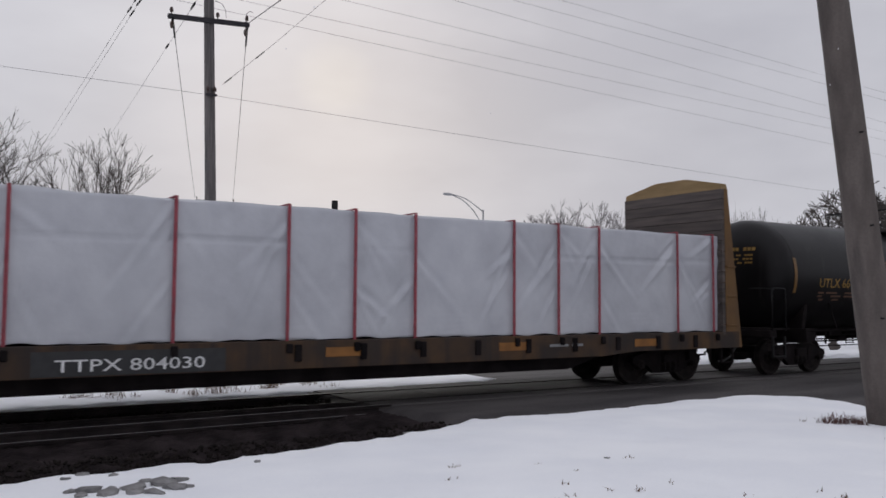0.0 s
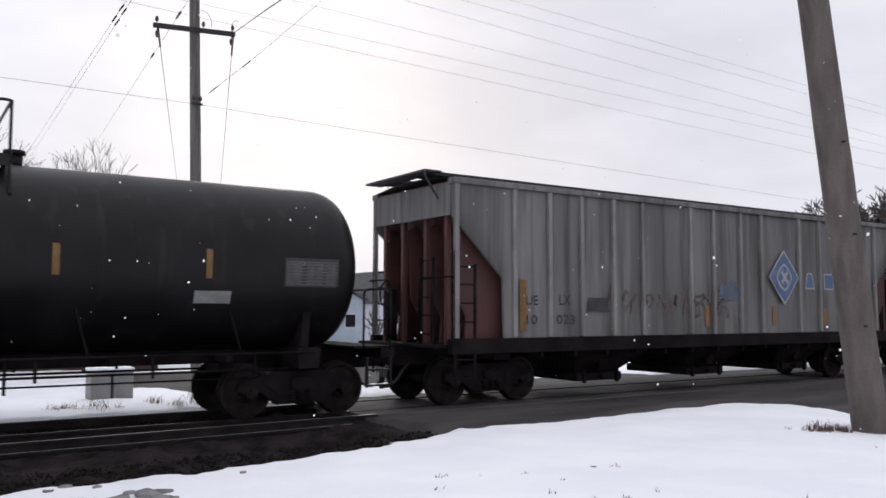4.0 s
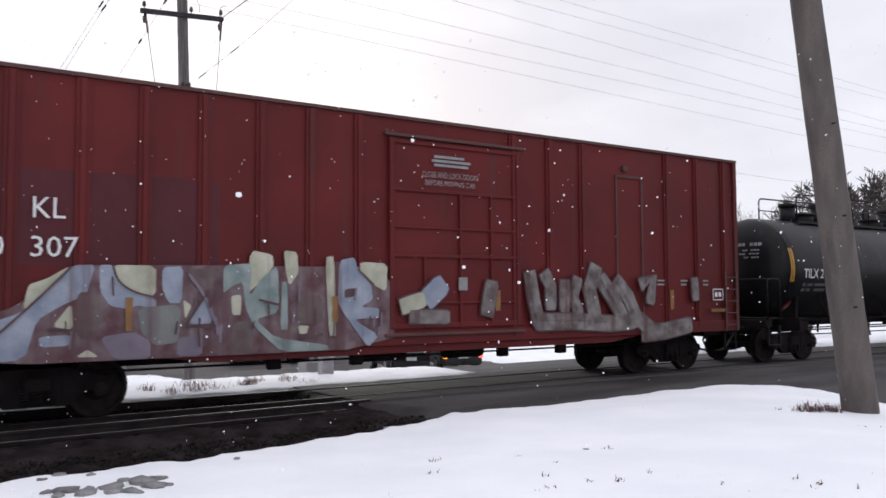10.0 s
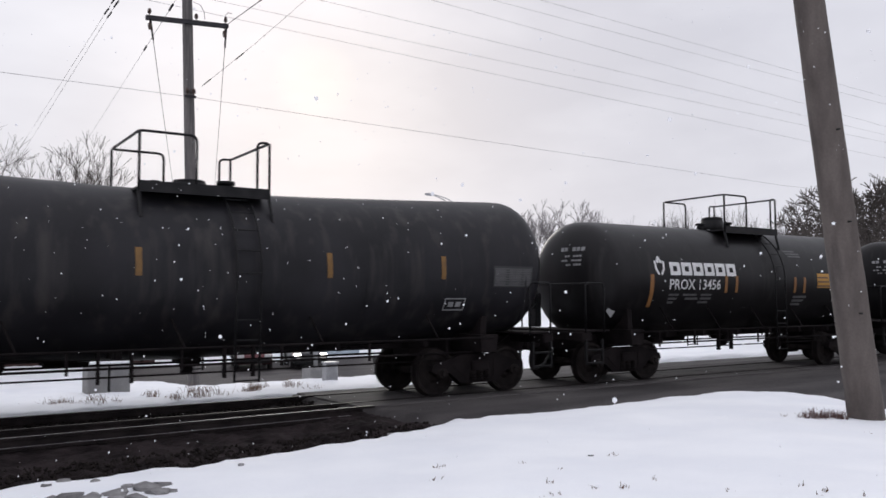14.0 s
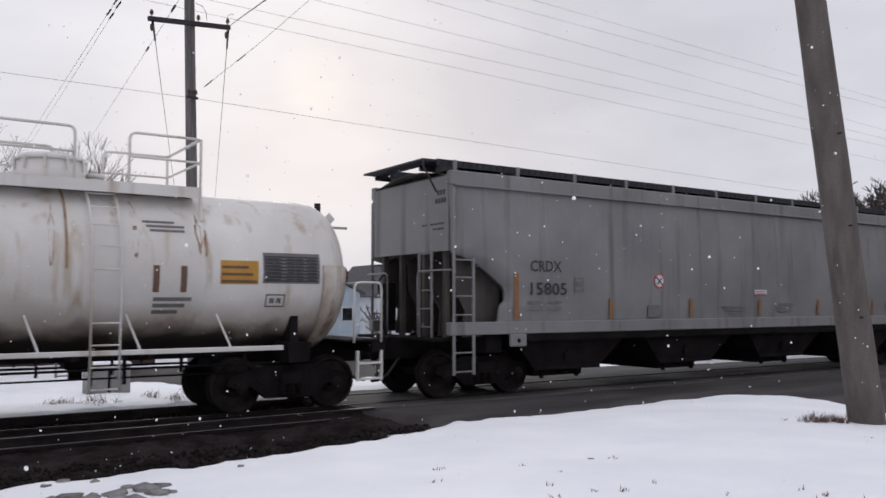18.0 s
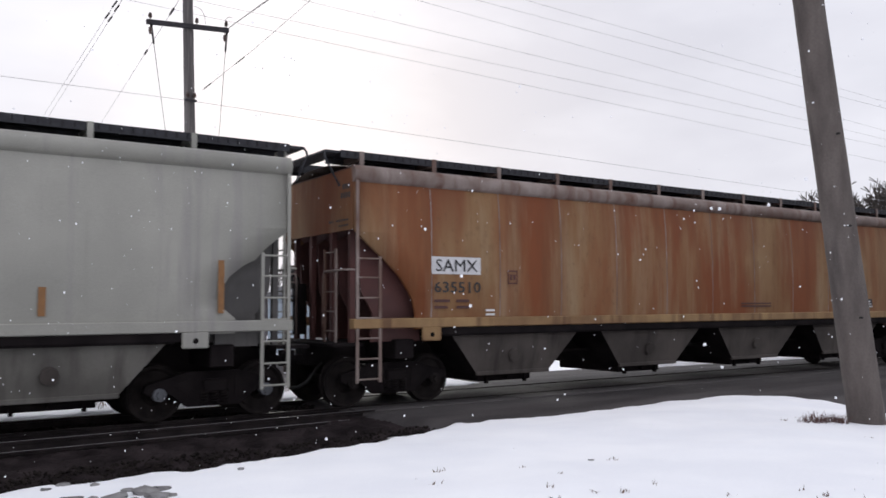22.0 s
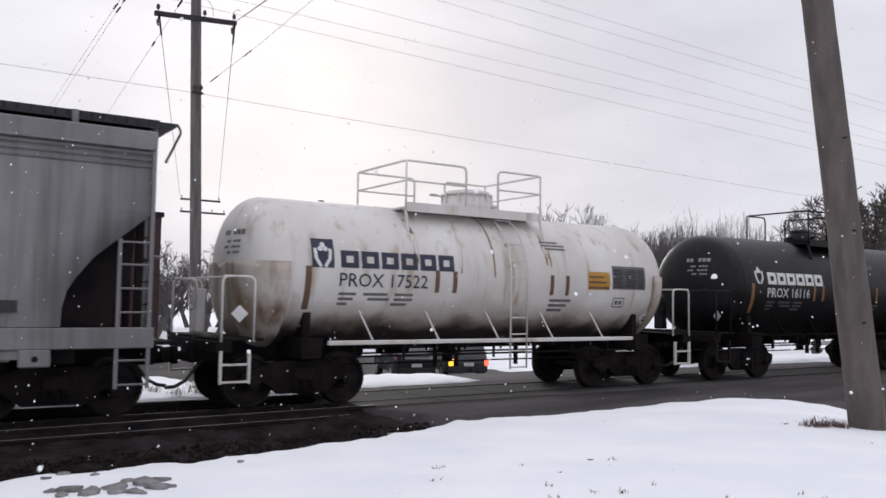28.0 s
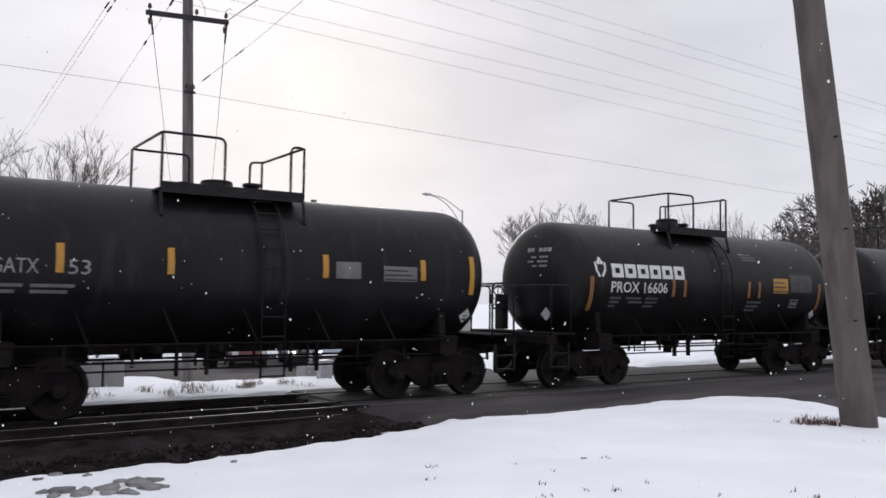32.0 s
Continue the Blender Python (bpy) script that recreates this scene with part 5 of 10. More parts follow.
    for sy in (-1, 1):
        bm = bmesh.new()
        y0, y1 = sorted((sy * yb0, sy * yb1))
        box(bm, -e - 0.12, e + 0.12, y0, y1, top - 0.05, top - 0.012)
        box(bm, -e - 0.12, e + 0.12, sy * yb1 - 0.015, sy * yb1 + 0.015, top - (0.13 if kind == "round" else 0.06), top + 0.005)
        box(bm, -e - 0.12, e + 0.12, sy * yb0 - 0.015, sy * yb0 + 0.015, top - (0.16 if kind == "round" else 0.06), top + 0.005)
        board = part("running_board", bm, M_GRATE, car, "dark grating running board")
        bm = bmesh.new()
        for x in np.arange(-e, e, 0.17):
            box(bm, x - 0.012, x + 0.012, *sorted((sy * (yb1 + 0.012), sy * (yb1 + 0.022))), top - 0.10, top)
        part("grating_teeth", bm, M_DSTEEL, board)
        for x in np.arange(-e + 0.30, e, 1.59) if kind == "round" else ():
            bm = bmesh.new()
            box(bm, x - 0.045, x + 0.045, *sorted((sy * 1.235, sy * 1.262)), 4.36, top + 0.01)
            prism(bm, [(x - 0.045, top - 0.16), (x + 0.045, top - 0.16), (x + 0.045, top - 0.055), (x - 0.045, top - 0.055)], *sorted((sy * 0.6, sy * 1.25)))
            part("running_board_bracket", bm, roof_mat or paint, car)
    for x in np.linspace(-e + 1.5, e - 1.5, 8):
        bm = bmesh.new()
        box(bm, x - 0.75, x + 0.75, -0.42, 0.42, 4.46, 4.66 if kind == "round" else 4.56, 0.04)
        part("roof_hatch", bm, roof_mat or paint, car)
    # slope sheets, end posts, platforms, ladders
    for s in (-1, 1):
        bm = bmesh.new()
        pts = [(s * (e - 0.05), 4.38), (s * (e - 0.05), cut_top + 0.3), (s * (e - 2.4), 1.35), (s * (e - 2.5), 1.35), (s * (e - 0.12), 4.38)]
        prism(bm, pts, -1.46, 1.46)
        part("slope_sheet", bm, slope_mat or paint, car)
        bm = bmesh.new()
        box(bm, min(s * (e - 0.06), s * e), max(s * (e - 0.06), s * e), -1.46, 1.46, cut_top + 0.05, 4.34)
        part("end_wall", bm, paint, car)
        for y in (-1.28, -0.42, 0.42, 1.28):
            bm = bmesh.new()
            xa = e - mouth[-1][0] - 0.25
            prism(bm, [(s * (e - 0.45), 1.2), (s * (e - 0.50), 1.72), (s * (e - 0.26), 2.12), (s * (e - 0.2), cut_top - 0.1), (s * (e - 0.5), cut_top + 0.1), (s * xa, 2.3), (s * xa, 1.2)], y - 0.02, y + 0.02)
            part("end_web", bm, slope_mat or M_UNDER, car)
        bm = bmesh.new()
        for y in (-1.2, -0.45, 0.45, 1.2):
            box(bm, s * (e - 0.12) - 0.05, s * (e - 0.12) + 0.05, y - 0.05, y + 0.05, 1.2, 3.9)
        part("end_post", bm, slope_mat or under, car)
        bm = bmesh.new()
        box(bm, min(s * (e - 2.4), s * (L / 2 - 0.3)), max(s * (e - 2.4), s * (L / 2 - 0.3)), -0.32, 0.32, 0.75, 1.2, 0.02)
        box(bm, s * (e + 0.1) - 0.3, s * (e + 0.1) + 0.3, -1.5, 1.5, 1.14, 1.20, 0.01)
        box(bm, s * (L / 2 - inset) - 0.2, s * (L / 2 - inset) + 0.2, -1.45, 1.45, 0.88, 1.24, 0.02)
        part("draft_sill", bm, M_UNDER, car)
        for sy in (-1, 1):
            xl = s * (e - 0.26)
            bm = bmesh.new()
            for dx, z1 in ((s * 0.23, 4.1 if kind == "round" else 3.0), (-s * 0.23, 2.75)):
                box(bm, xl + dx - 0.028, xl + dx + 0.028, sy * 1.60 - 0.015, sy * 1.60 + 0.015, 0.50, z1)
            for z in (0.56, 0.92, 1.28, 1.64, 2.0, 2.36, 2.7):
                cyl(bm, (xl - 0.23, sy * 1.60, z), (xl + 0.23, sy * 1.60, z), 0.018, seg=6)
            part("side_ladder", bm, ladder_mat or sill_mat, car)
            bm = bmesh.new()
            tube(bm, bent([(s * (e + 0.16), sy * 0.6, 1.25), (s * (e + 0.16), sy * 0.6, 2.5), (s * (e + 0.16), sy * 1.5, 2.5), (s * (e - 0.02), sy * 1.56, 2.5)], 0.12), 0.02, 5)
            part("grab_iron", bm, ladder_mat or sill_mat, car)
        bm = bmesh.new()
        for y in (-1.05, -0.6):
            box(bm, s * (e + 0.12) - 0.02, s * (e + 0.12) + 0.02, y - 0.02, y + 0.02, 1.2, 4.72 if s > 0 else 2.9)
        for z in np.arange(1.4, 4.7 if s > 0 else 2.9, 0.36):
            cyl(bm, (s * (e + 0.12), -1.05, z), (s * (e + 0.12), -0.6, z), 0.014, seg=5)
        part("end_ladder", bm, under if kind == "ribbed" else ladder_mat or sill_mat, car)
        # the roof's end platform across the car
        bm = bmesh.new()
        box(bm, min(s * (e + 0.02), s * (e + 0.42)), max(s * (e + 0.02), s * (e + 0.42)), -1.2, 1.2, top - 0.05, top - 0.01)
        tube(bm, bent([(s * (e + 0.40), -1.2, top - 0.02), (s * (e + 0.46), -1.25, top - 0.14), (s * (e + 0.20), -1.35, 4.0)], 0.06), 0.02, 6)
        part("end_running_board", bm, M_GRATE, car)
    bm = bmesh.new()
    xe = -(e + 0.14)
    pts = [(xe, 0.75 + 0.27 * math.cos(6.2832 * k / 16), 2.2 + 0.27 * math.sin(6.2832 * k / 16)) for k in range(17)]
    tube(bm, pts, 0.02, 5)
    box(bm, xe + 0.02, xe + 0.2, 0.6, 0.9, 1.3, 2.3, 0.02)
    part("hand_brake", bm, M_UNDER, car)
    # discharge bays
    x0, x1 = -L / 2 + bay_x[0], L / 2 - bay_x[1]
    w = (x1 - x0) / bays
    z_top, gap = (sill[0] - 0.06, 0.26) if kind == "round" else (1.02, 0.62)
    for k in range(bays):
        a, b = x0 + k * w + gap, x0 + (k + 1) * w - gap
        m = (a + b) / 2
        bm = bmesh.new()
        hwb, hwt = (1.28, 1.46) if kind == "round" else (0.85, 1.46)
        hl_b = 0.92 if kind == "round" else 0.62
        up = [(a, -hwt, z_top), (b, -hwt, z_top), (b, hwt, z_top), (a, hwt, z_top)]
        lo = [(m - hl_b, -hwb, 0.50), (m + hl_b, -hwb, 0.50), (m + hl_b, hwb, 0.50), (m - hl_b, hwb, 0.50)]
        va, vb = [bm.verts.new(v) for v in up], [bm.verts.new(v) for v in lo]
        for i in (0, 2):
            bm.faces.new((va[i], va[(i + 1) % 4], vb[(i + 1) % 4], vb[i]))
        bm.faces.new(vb)
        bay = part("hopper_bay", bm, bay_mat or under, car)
        # end slopes take the near-black material to paint the shade between bays
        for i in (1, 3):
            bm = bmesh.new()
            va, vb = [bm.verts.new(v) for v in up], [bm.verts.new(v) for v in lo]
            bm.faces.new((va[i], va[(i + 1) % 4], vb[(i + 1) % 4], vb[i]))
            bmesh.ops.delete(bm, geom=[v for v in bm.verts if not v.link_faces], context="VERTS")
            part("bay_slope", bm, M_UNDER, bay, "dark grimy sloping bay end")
        if kind == "round":
            bm = bmesh.new()
            box(bm, m - hl_b - 0.02, m + hl_b + 0.02, -hwb - 0.03, -hwb + 0.03, 0.47, 0.55, 0.01)
            box(bm, m - hl_b - 0.02, m + hl_b + 0.02, hwb - 0.03, hwb + 0.03, 0.47, 0.55, 0.01)
            part("bay_rim", bm, bay_mat or under, bay)
        bm = bmesh.new()
        box(bm, m - 0.68, m + 0.68, -1.0, 1.0, 0.32, 0.50, 0.02)
        box(bm, m + 0.66, m + 1.0, -0.6, 0.6, 0.36, 0.45, 0.02)
        cyl(bm, (m, -1.12, 0.40), (m, 1.12, 0.40), 0.035, seg=6)
        for dx in (-0.5, 0.5):
            box(bm, m + dx - 0.03, m + dx + 0.03, -1.06, -0.98, 0.28, 0.56)
        part("outlet_gate", bm, M_UNDER, bay)
        bm = bmesh.new()
        f = 0.45
        yv, zv = -(hwb + (hwt - hwb) * f), 0.50 + (z_top - 0.50) * f
        cyl(bm, (m - 0.05, yv + 0.03, zv - 0.02), (m - 0.05, yv - 0.07, zv - 0.05), 0.13, seg=14)
        part("vibrator_bracket", bm, M_BAYB if bay_mat else M_UNDER, bay)
    # dark centre sill and pipes that close the view between the bays
    bm = bmesh.new()
    box(bm, -e + 1.6, e - 1.6, -0.30, 0.30, 0.78, 1.25, 0.02)
    tube(bm, [(-L / 2 + 3.0, -0.62, 0.85), (L / 2 - 3.0, -0.62, 0.85)], 0.04, 6)
    part("centre_sill", bm, M_UNDER, car)
    for x in (-L / 2 + inset, L / 2 - inset):
        bogie(car, x, M_CAP if kind == "round" and "pale" in label else None)
    coupler(car, L)
    return car


def flat_car(label, L):
    """A centre-beam flat car with wrapped lumber and a bulkhead at each end."""
    car = thing("lumber_flat_car", label, "rail car", group="freight train")
    e = L / 2 - 0.60
    hw = 1.6
    for sy in (-1, 1):
        bm = bmesh.new()
        y0, y1 = sorted((sy * 1.42, sy * hw))
        prism(bm, [(-e, 1.18), (-e, 0.80), (-e + 3.4, 0.80), (-e + 4.4, 0.72), (e - 4.4, 0.72), (e - 3.4, 0.80), (e, 0.80), (e, 1.18)], y0, y1)
        sill = part("side_sill", bm, M_YELSILL, car, "grimy brown-yellow side sill")
        for x in np.arange(-e + 0.9, e - 0.5, 1.22):
            if -3.9 < x < -0.9:
                continue
            bm = bmesh.new()
            box(bm, x - 0.06, x + 0.06, *sorted((sy * (hw - 0.01), sy * (hw + 0.04))), 0.84, 1.12, 0.01)
            part("stake_pocket", bm, M_UNDER, sill)
        for x in np.arange(-e + 1.4, e - 1, 3.66):
            if -4.6 < x < -0.9:
                continue
            bm = bmesh.new()
            sheet(bm, x, x + 0.75, 0.90, 1.06, None)
            o = part("reflector", bm, M_YELP, car, "faded orange patch", at=(0, sy * (hw + 0.004), 0))
            o.rotation_euler = (0, 0, 0)
    bm = bmesh.new()
    box(bm, -e, e, -1.45, 1.45, 1.08, 1.17)
    box(bm, -e + 0.5, e - 0.5, -0.3, 0.3, 0.70, 1.1)
    part("deck", bm, M_UNDER, car)
    bm = bmesh.new()
    box(bm, -e + 0.5, e - 0.5, -0.06, 0.06, 1.17, 3.40)
    part("centre_beam", bm, M_UNDER, car)
    bm = bmesh.new()
    prism(bm, [(-e + 4.0, 0.78), (e - 4.0, 0.78), (e - 5.2, 0.46), (-e + 5.2, 0.46)], -1.35, 1.35)
    part("belly", bm, M_UNDER, car)
    for s in (-1, 1):
        xo, xi = s * (e + 0.10), s * (e - 0.46)
        for y in (-1.52, 1.52):
            bm = bmesh.new()
            a = [(xi, y - 0.08, 0.80), (xo, y - 0.08, 0.80), (xo, y + 0.08, 0.80), (xi, y + 0.08, 0.80)]
            b = [(xi, y - 0.06, 4.60), (s * (e - 0.34), y - 0.06, 4.60), (s * (e - 0.34), y + 0.06, 4.60), (xi, y + 0.06, 4.60)]
            va, vb = [bm.verts.new(v) for v in a], [bm.verts.new(v) for v in b]
            bm.faces.new(va)
            bm.faces.new(vb)
            for i in range(4):
                bm.faces.new((va[i], va[(i + 1) % 4], vb[(i + 1) % 4], vb[i]))
            side = part("bulkhead_side", bm, M_YEL, car, "grimy yellow bulkhead side plate")
            for z, h in ((1.3, 0.5), (2.0, 0.5), (2.7, 0.5)):
                bm = bmesh.new()
                sy = 1 if y > 0 else -1
                xa, xb = sorted((s * (e - 0.42), s * (e - 0.10)))
                box(bm, xa, xb, *sorted((y + sy * 0.06, y + sy * 0.095)), z, z + 0.05, 0.008)
                part("side_rung", bm, M_YEL, side)
        bm = bmesh.new()
        cap = [(-1.58, 4.56), (1.58, 4.56), (1.55, 4.72), (0.5, 4.94), (-0.5, 4.94), (-1.55, 4.72)]
        a = [bm.verts.new((s * (e - 0.56), y, z)) for y, z in cap]
        b = [bm.verts.new((s * (e - 0.34), y, z)) for y, z in cap]
        bm.faces.new(a)
        bm.faces.new(b[::-1])
        for i in range(6):
            bm.faces.new((a[i], b[i], b[(i + 1) % 6], a[(i + 1) % 6]))
        bh = part("bulkhead_cap", bm, M_PLY, car, "weathered plywood cap")
        for k in range(14):
            bm = bmesh.new()
            box(bm, s * (e - 0.53) - 0.05, s * (e - 0.53) + 0.05, -1.60, 1.60, 1.1 + 0.2495 * k, 1.1 + 0.2495 * k + 0.242, 0.008)
            part("board", bm, M_TIMBER, bh)
        bm = bmesh.new()
        for y in (-1.48, -1.05):
            tube(bm, [(s * (e + 0.16), y, 1.2), (s * (e - 0.24), y, 4.55)], 0.02, 6)
        for k in range(9):
            u = (k + 0.5) / 9
            x = s * (e + 0.16 - 0.40 * u)
            cyl(bm, (x, -1.48, 1.2 + 3.35 * u), (x, -1.05, 1.2 + 3.35 * u), 0.014, seg=5)
        part("bulkhead_ladder", bm, M_YEL, car)
        for sy in (-1, 1):
            bm = bmesh.new()
            for dx in (-0.2, 0.2):
                box(bm, s * (e - 0.4) + dx - 0.02, s * (e - 0.4) + dx + 0.02, sy * 1.55 - 0.02, sy * 1.55 + 0.02, 0.45, 0.85)
            box(bm, s * (e - 0.4) - 0.2, s * (e - 0.4) + 0.2, sy * 1.55 - 0.04, sy * 1.55 + 0.04, 0.44, 0.47)
            part("sill_step", bm, M_UNDER, car)
        bm = bmesh.new()
        box(bm, min(s * (e - 2.5), s * (L / 2 - 0.3)), max(s * (e - 2.5), s * (L / 2 - 0.3)), -0.32, 0.32, 0.74, 1.1, 0.02)
        part("draft_sill", bm, M_UNDER, car)
        bm = bmesh.new()
        tube(bm, [(s * (e - 2.2), -1.0, 0.55), (s * (e - 1.2), -1.05, 0.62), (s * (e - 0.4), -0.9, 0.60), (s * (L / 2 - 0.4), -0.4, 0.62)], 0.025, 6)
        box(bm, s * (e - 1.2) - 0.1, s * (e - 1.2) + 0.1, -1.2, -0.8, 0.5, 0.75, 0.02)
        part("brake_rigging", bm, M_UNDER, car)
    # wrapped bundles, with folds in the wrap and straps round them
    n = 1
    w = (2 * e - 1.02) / n
    rr = random.Random(11)
    for k in range(n):
        for sy in (-1, 1):
            x0, x1 = -e + 0.51 + k * w, -e + 0.51 + (k + 1) * w - 0.003
            bm = bmesh.new()
            nx, nz = 420, 44
            straps = [q - 5.2 for q in (-5.2, -3.6, -1.6, 1.11, 3.44, 5.32, 6.57, 7.80, 10.08, 11.23, 12.36, 14.78, 16.0)]
            folds = []
            for q in straps:
                for _ in range(5):
                    t = rr.choice((-1, 1))
                    folds.append((q, rr.choice((rr.uniform(2.9, 3.45), rr.uniform(2.0, 2.9))), t * rr.uniform(0.5, 2.2), rr.uniform(0.45, 1.3), rr.uniform(0.5, 1.0), t))
            tape = [(rr.uniform(2.72, 2.84), rr.random() < 0.7) for _ in range(15)]
            rows = []
            for j in range(nz + 1):
                row = []
                z = 1.20 + 2.24 * j / nz
                for i in range(nx + 1):
                    x = x0 + (x1 - x0) * i / nx
                    d = 0.0
                    for q, zq, sl, ln, am, t in folds:
                        u = (x - q) * t
                        if 0 < u < ln:
                            v = (z - zq) + abs(sl) * u
                            f = am * min(1, u / 0.15) * (1 - u / ln)
                            d += f * (0.055 * math.exp(-(v / 0.07) ** 2) - 0.040 * math.exp(-((v - 0.14) / 0.09) ** 2))
                    cell = sum(x > q for q in straps)
                    near = min(abs(x - q) for q in straps)
                    d += 0.05 * (1 - math.exp(-(near / 0.35) ** 2)) * (0.6 + 0.4 * math.sin(cell * 2.3)) - 0.02
                    zt, has = tape[cell]
                    if has:
                        d -= 0.030 * math.exp(-((z - zt) / 0.022) ** 2)
                    low = max(0, 1 - (z - 1.2) / 0.50)
                    d += 0.030 * low * math.sin(z * 62 + 3.0 * noise.noise(Vector((x * 1.6, 2.0, 0)))) * max(0, 0.35 + noise.noise(Vector((x * 1.7, z * 1.0, 5.0 + sy))))
                    d += 0.035 * noise.noise(Vector((x * 0.8, z * 1.1, k * 7 + sy)))
                    droop = 0.07 * noise.noise(Vector((x * 0.9, 3.0 * sy, k))) if j == nz else 0.05 * noise.noise(Vector((x * 2.2, 8.0 * sy, k))) if j == 0 else 0
                    row.append(bm.verts.new((x, sy * (1.46 + d), z + droop)))
                rows.append(row)
            for a, b in zip(rows, rows[1:]):
                for i in range(nx):
                    bm.faces.new((a[i], a[i + 1], b[i + 1], b[i])).smooth = True
            back = [bm.verts.new((x, sy * 0.08, z)) for x, z in ((x0, 1.2), (x1, 1.2), (x1, 3.46), (x0, 3.46))]
            bm.faces.new(back)
            bm.faces.new([r[0] for r in rows] + [back[3], back[0]])
            bm.faces.new([r[-1] for r in rows] + [back[2], back[1]])
            bm.faces.new(rows[-1] + [back[2], back[3]])
            bun = part("wrapped_load", bm, M_WRAP, car, "lumber wrapped in creased white sheeting")
            for x in straps:
                if not x0 <= x < x1:
                    continue
                bm = bmesh.new()
                box(bm, x - 0.028, x + 0.028, *sorted((sy * 1.50, sy * 1.52)), 1.05, 3.46)
                box(bm, x - 0.028, x + 0.028, *sorted((sy * 0.1, sy * 1.52)), 3.465, 3.485)
                part("strap", bm, M_STRAP, bun, "red tie-down strap")
                bm = bmesh.new()
                box(bm, x - 0.05, x + 0.05, *sorted((sy * 1.56, sy * 1.66)), 0.98, 1.14, 0.015)
                part("winch", bm, M_UNDER, bun)
    for x in (-L / 2 + 2.5, L / 2 - 2.5):
        bogie(car, x)
    coupler(car, L)
    return car

# ---- cars in their order, front to rear: where each begins and ends along the track as the clip starts ----
TRAIN, MID = [], {}
SLACK = 0.63


def place(x0, x1, build, *a, **k):
    """Builds a car that reaches from x0 to x1; its fittings are given along the whole train."""
    car = build(a[0], x1 - x0, *a[1:], **k)
    slack = (0.0, 0.42)[len(TRAIN)] if len(TRAIN) < 2 else SLACK
    TRAIN.append((car, (x0 + x1) / 2 + slack))
    MID[car] = (x0 + x1) / 2
    return car


LONG, SHORT = (1.50, 2.62), (1.36, 2.38)
c1 = place(-7.0, 17.4, flat_car, "yellow lumber flat car with white-wrapped bundles under red straps")
c2 = place(17.4, 33.5, tank_car, "long black tank car with yellow lettering and strips", *LONG, M_BLACK, plat=-0.05, plat_w=2.45, dome_x=-0.76, dome=0.40, rail_h=0.62, gap=0.58, gap_f=0.66)
c3 = place(33.5, 49.5, tank_car, "long black tank car with yellow lettering and strips", *LONG, M_BLACK, plat=0.17, plat_w=2.15, dome_x=0.55, dome=0.36, gap=0.90, gap_f=0.90)
c4 = place(49.5, 66.9, hopper_car, "weathered grey ribbed hopper car with a blue diamond emblem", "ribbed", M_ADM, bays=3, slope_mat=M_OXEND, end_gap=0.78, mouth=MOUTH_SLANT, sill=(1.02, 1.32), sill_mat=M_UNDER,
           posts=[x - 58.2 for x in (51.75, 52.68, 53.57, 54.51, 55.42, 57.03, 57.85, 58.87, 59.7, 61.3, 62.21, 63.15, 64.02, 64.91)])
c5 = place(66.9, 82.9, tank_car, "black tank car with white lettering and bright yellow strips", *LONG, M_BLACK, plat=0.45, plat_w=1.9, dome_x=-0.4, dome=0.42, rail_h=0.68, gap=0.75, gap_f=0.55)
c6 = place(82.95, 102.5, box_car, "oxide red box car with grey and white graffiti", 17.74, "600405")
c7 = place(102.5, 122.1, box_car, "oxide red box car with pale pastel graffiti", 17.74, "600307", door_x=0.32)
c8 = place(122.1, 140.4, tank_car, "long black tank car with a railed walkway along its top", 1.44, 2.55, M_BLACK, plat=0.2, plat_w=11.2, dome=0.3, rails="long", rail_h=0.72, gap=0.80, gap_f=1.15)
c9 = place(140.4, 156.6, tank_car, "long faded black tank car with white lettering", 1.46, 2.34, M_BLACKB, plat=0.45, plat_w=2.2, dome=0.2, rise=0.26, gap=0.35, gap_f=0.70)
c10 = place(156.6, 170.0, tank_car, "short black tank car with a white block logo", *SHORT, M_BLACK, plat=0.18, plat_w=2.15, dome=0.32, dome_x=-0.3, gap=1.15, gap_f=1.00)
c11 = place(170.0, 182.0, tank_car, "short black tank car with a white block logo", *SHORT, M_BLACK, plat=-0.04, plat_w=2.55, dome=0.28, gap=0.95, gap_f=0.95)
c12 = place(182.0, 194.3, tank_car, "stained white tank car with a dark block logo", 1.38, 2.38, M_DIRTSHADEW, rail_mat=M_WHITE, style="sill", plat=0.75, plat_w=3.36, dome_x=-0.45, ladder_x=0.15, gap=0.90, gap_f=0.90)
c13 = place(194.3, 214.7, hopper_car, "grey smooth-sided hopper car with black lettering", "round", M_GREYH, slope_mat=M_BAYB, bay_x=(2.25, 3.1), mouth=MOUTH_BEAK, chord="ledge", sill=(1.25, 1.50))
c14 = place(214.47, 235.01, hopper_car, "pale grey smooth-sided hopper car with a black scrawl", "round", M_LGREY, slope_mat=M_SLOPESHADE, mouth=MOUTH_S, end_gap=0.60, inset=1.70, bay_x=(2.75, 2.25), bay_mat=M_BAYG)
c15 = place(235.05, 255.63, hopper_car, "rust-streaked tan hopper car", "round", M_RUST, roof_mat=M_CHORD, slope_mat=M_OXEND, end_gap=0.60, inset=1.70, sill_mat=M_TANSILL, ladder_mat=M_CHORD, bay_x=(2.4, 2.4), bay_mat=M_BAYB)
c16 = place(255.67, 276.0, hopper_car, "pale grey smooth-sided hopper car with black lettering", "round", M_LGREY, slope_mat=M_SLOPESHADE, mouth=MOUTH_S, end_gap=0.60, inset=1.70, bay_x=(2.9, 2.4), bay_mat=M_BAYG)
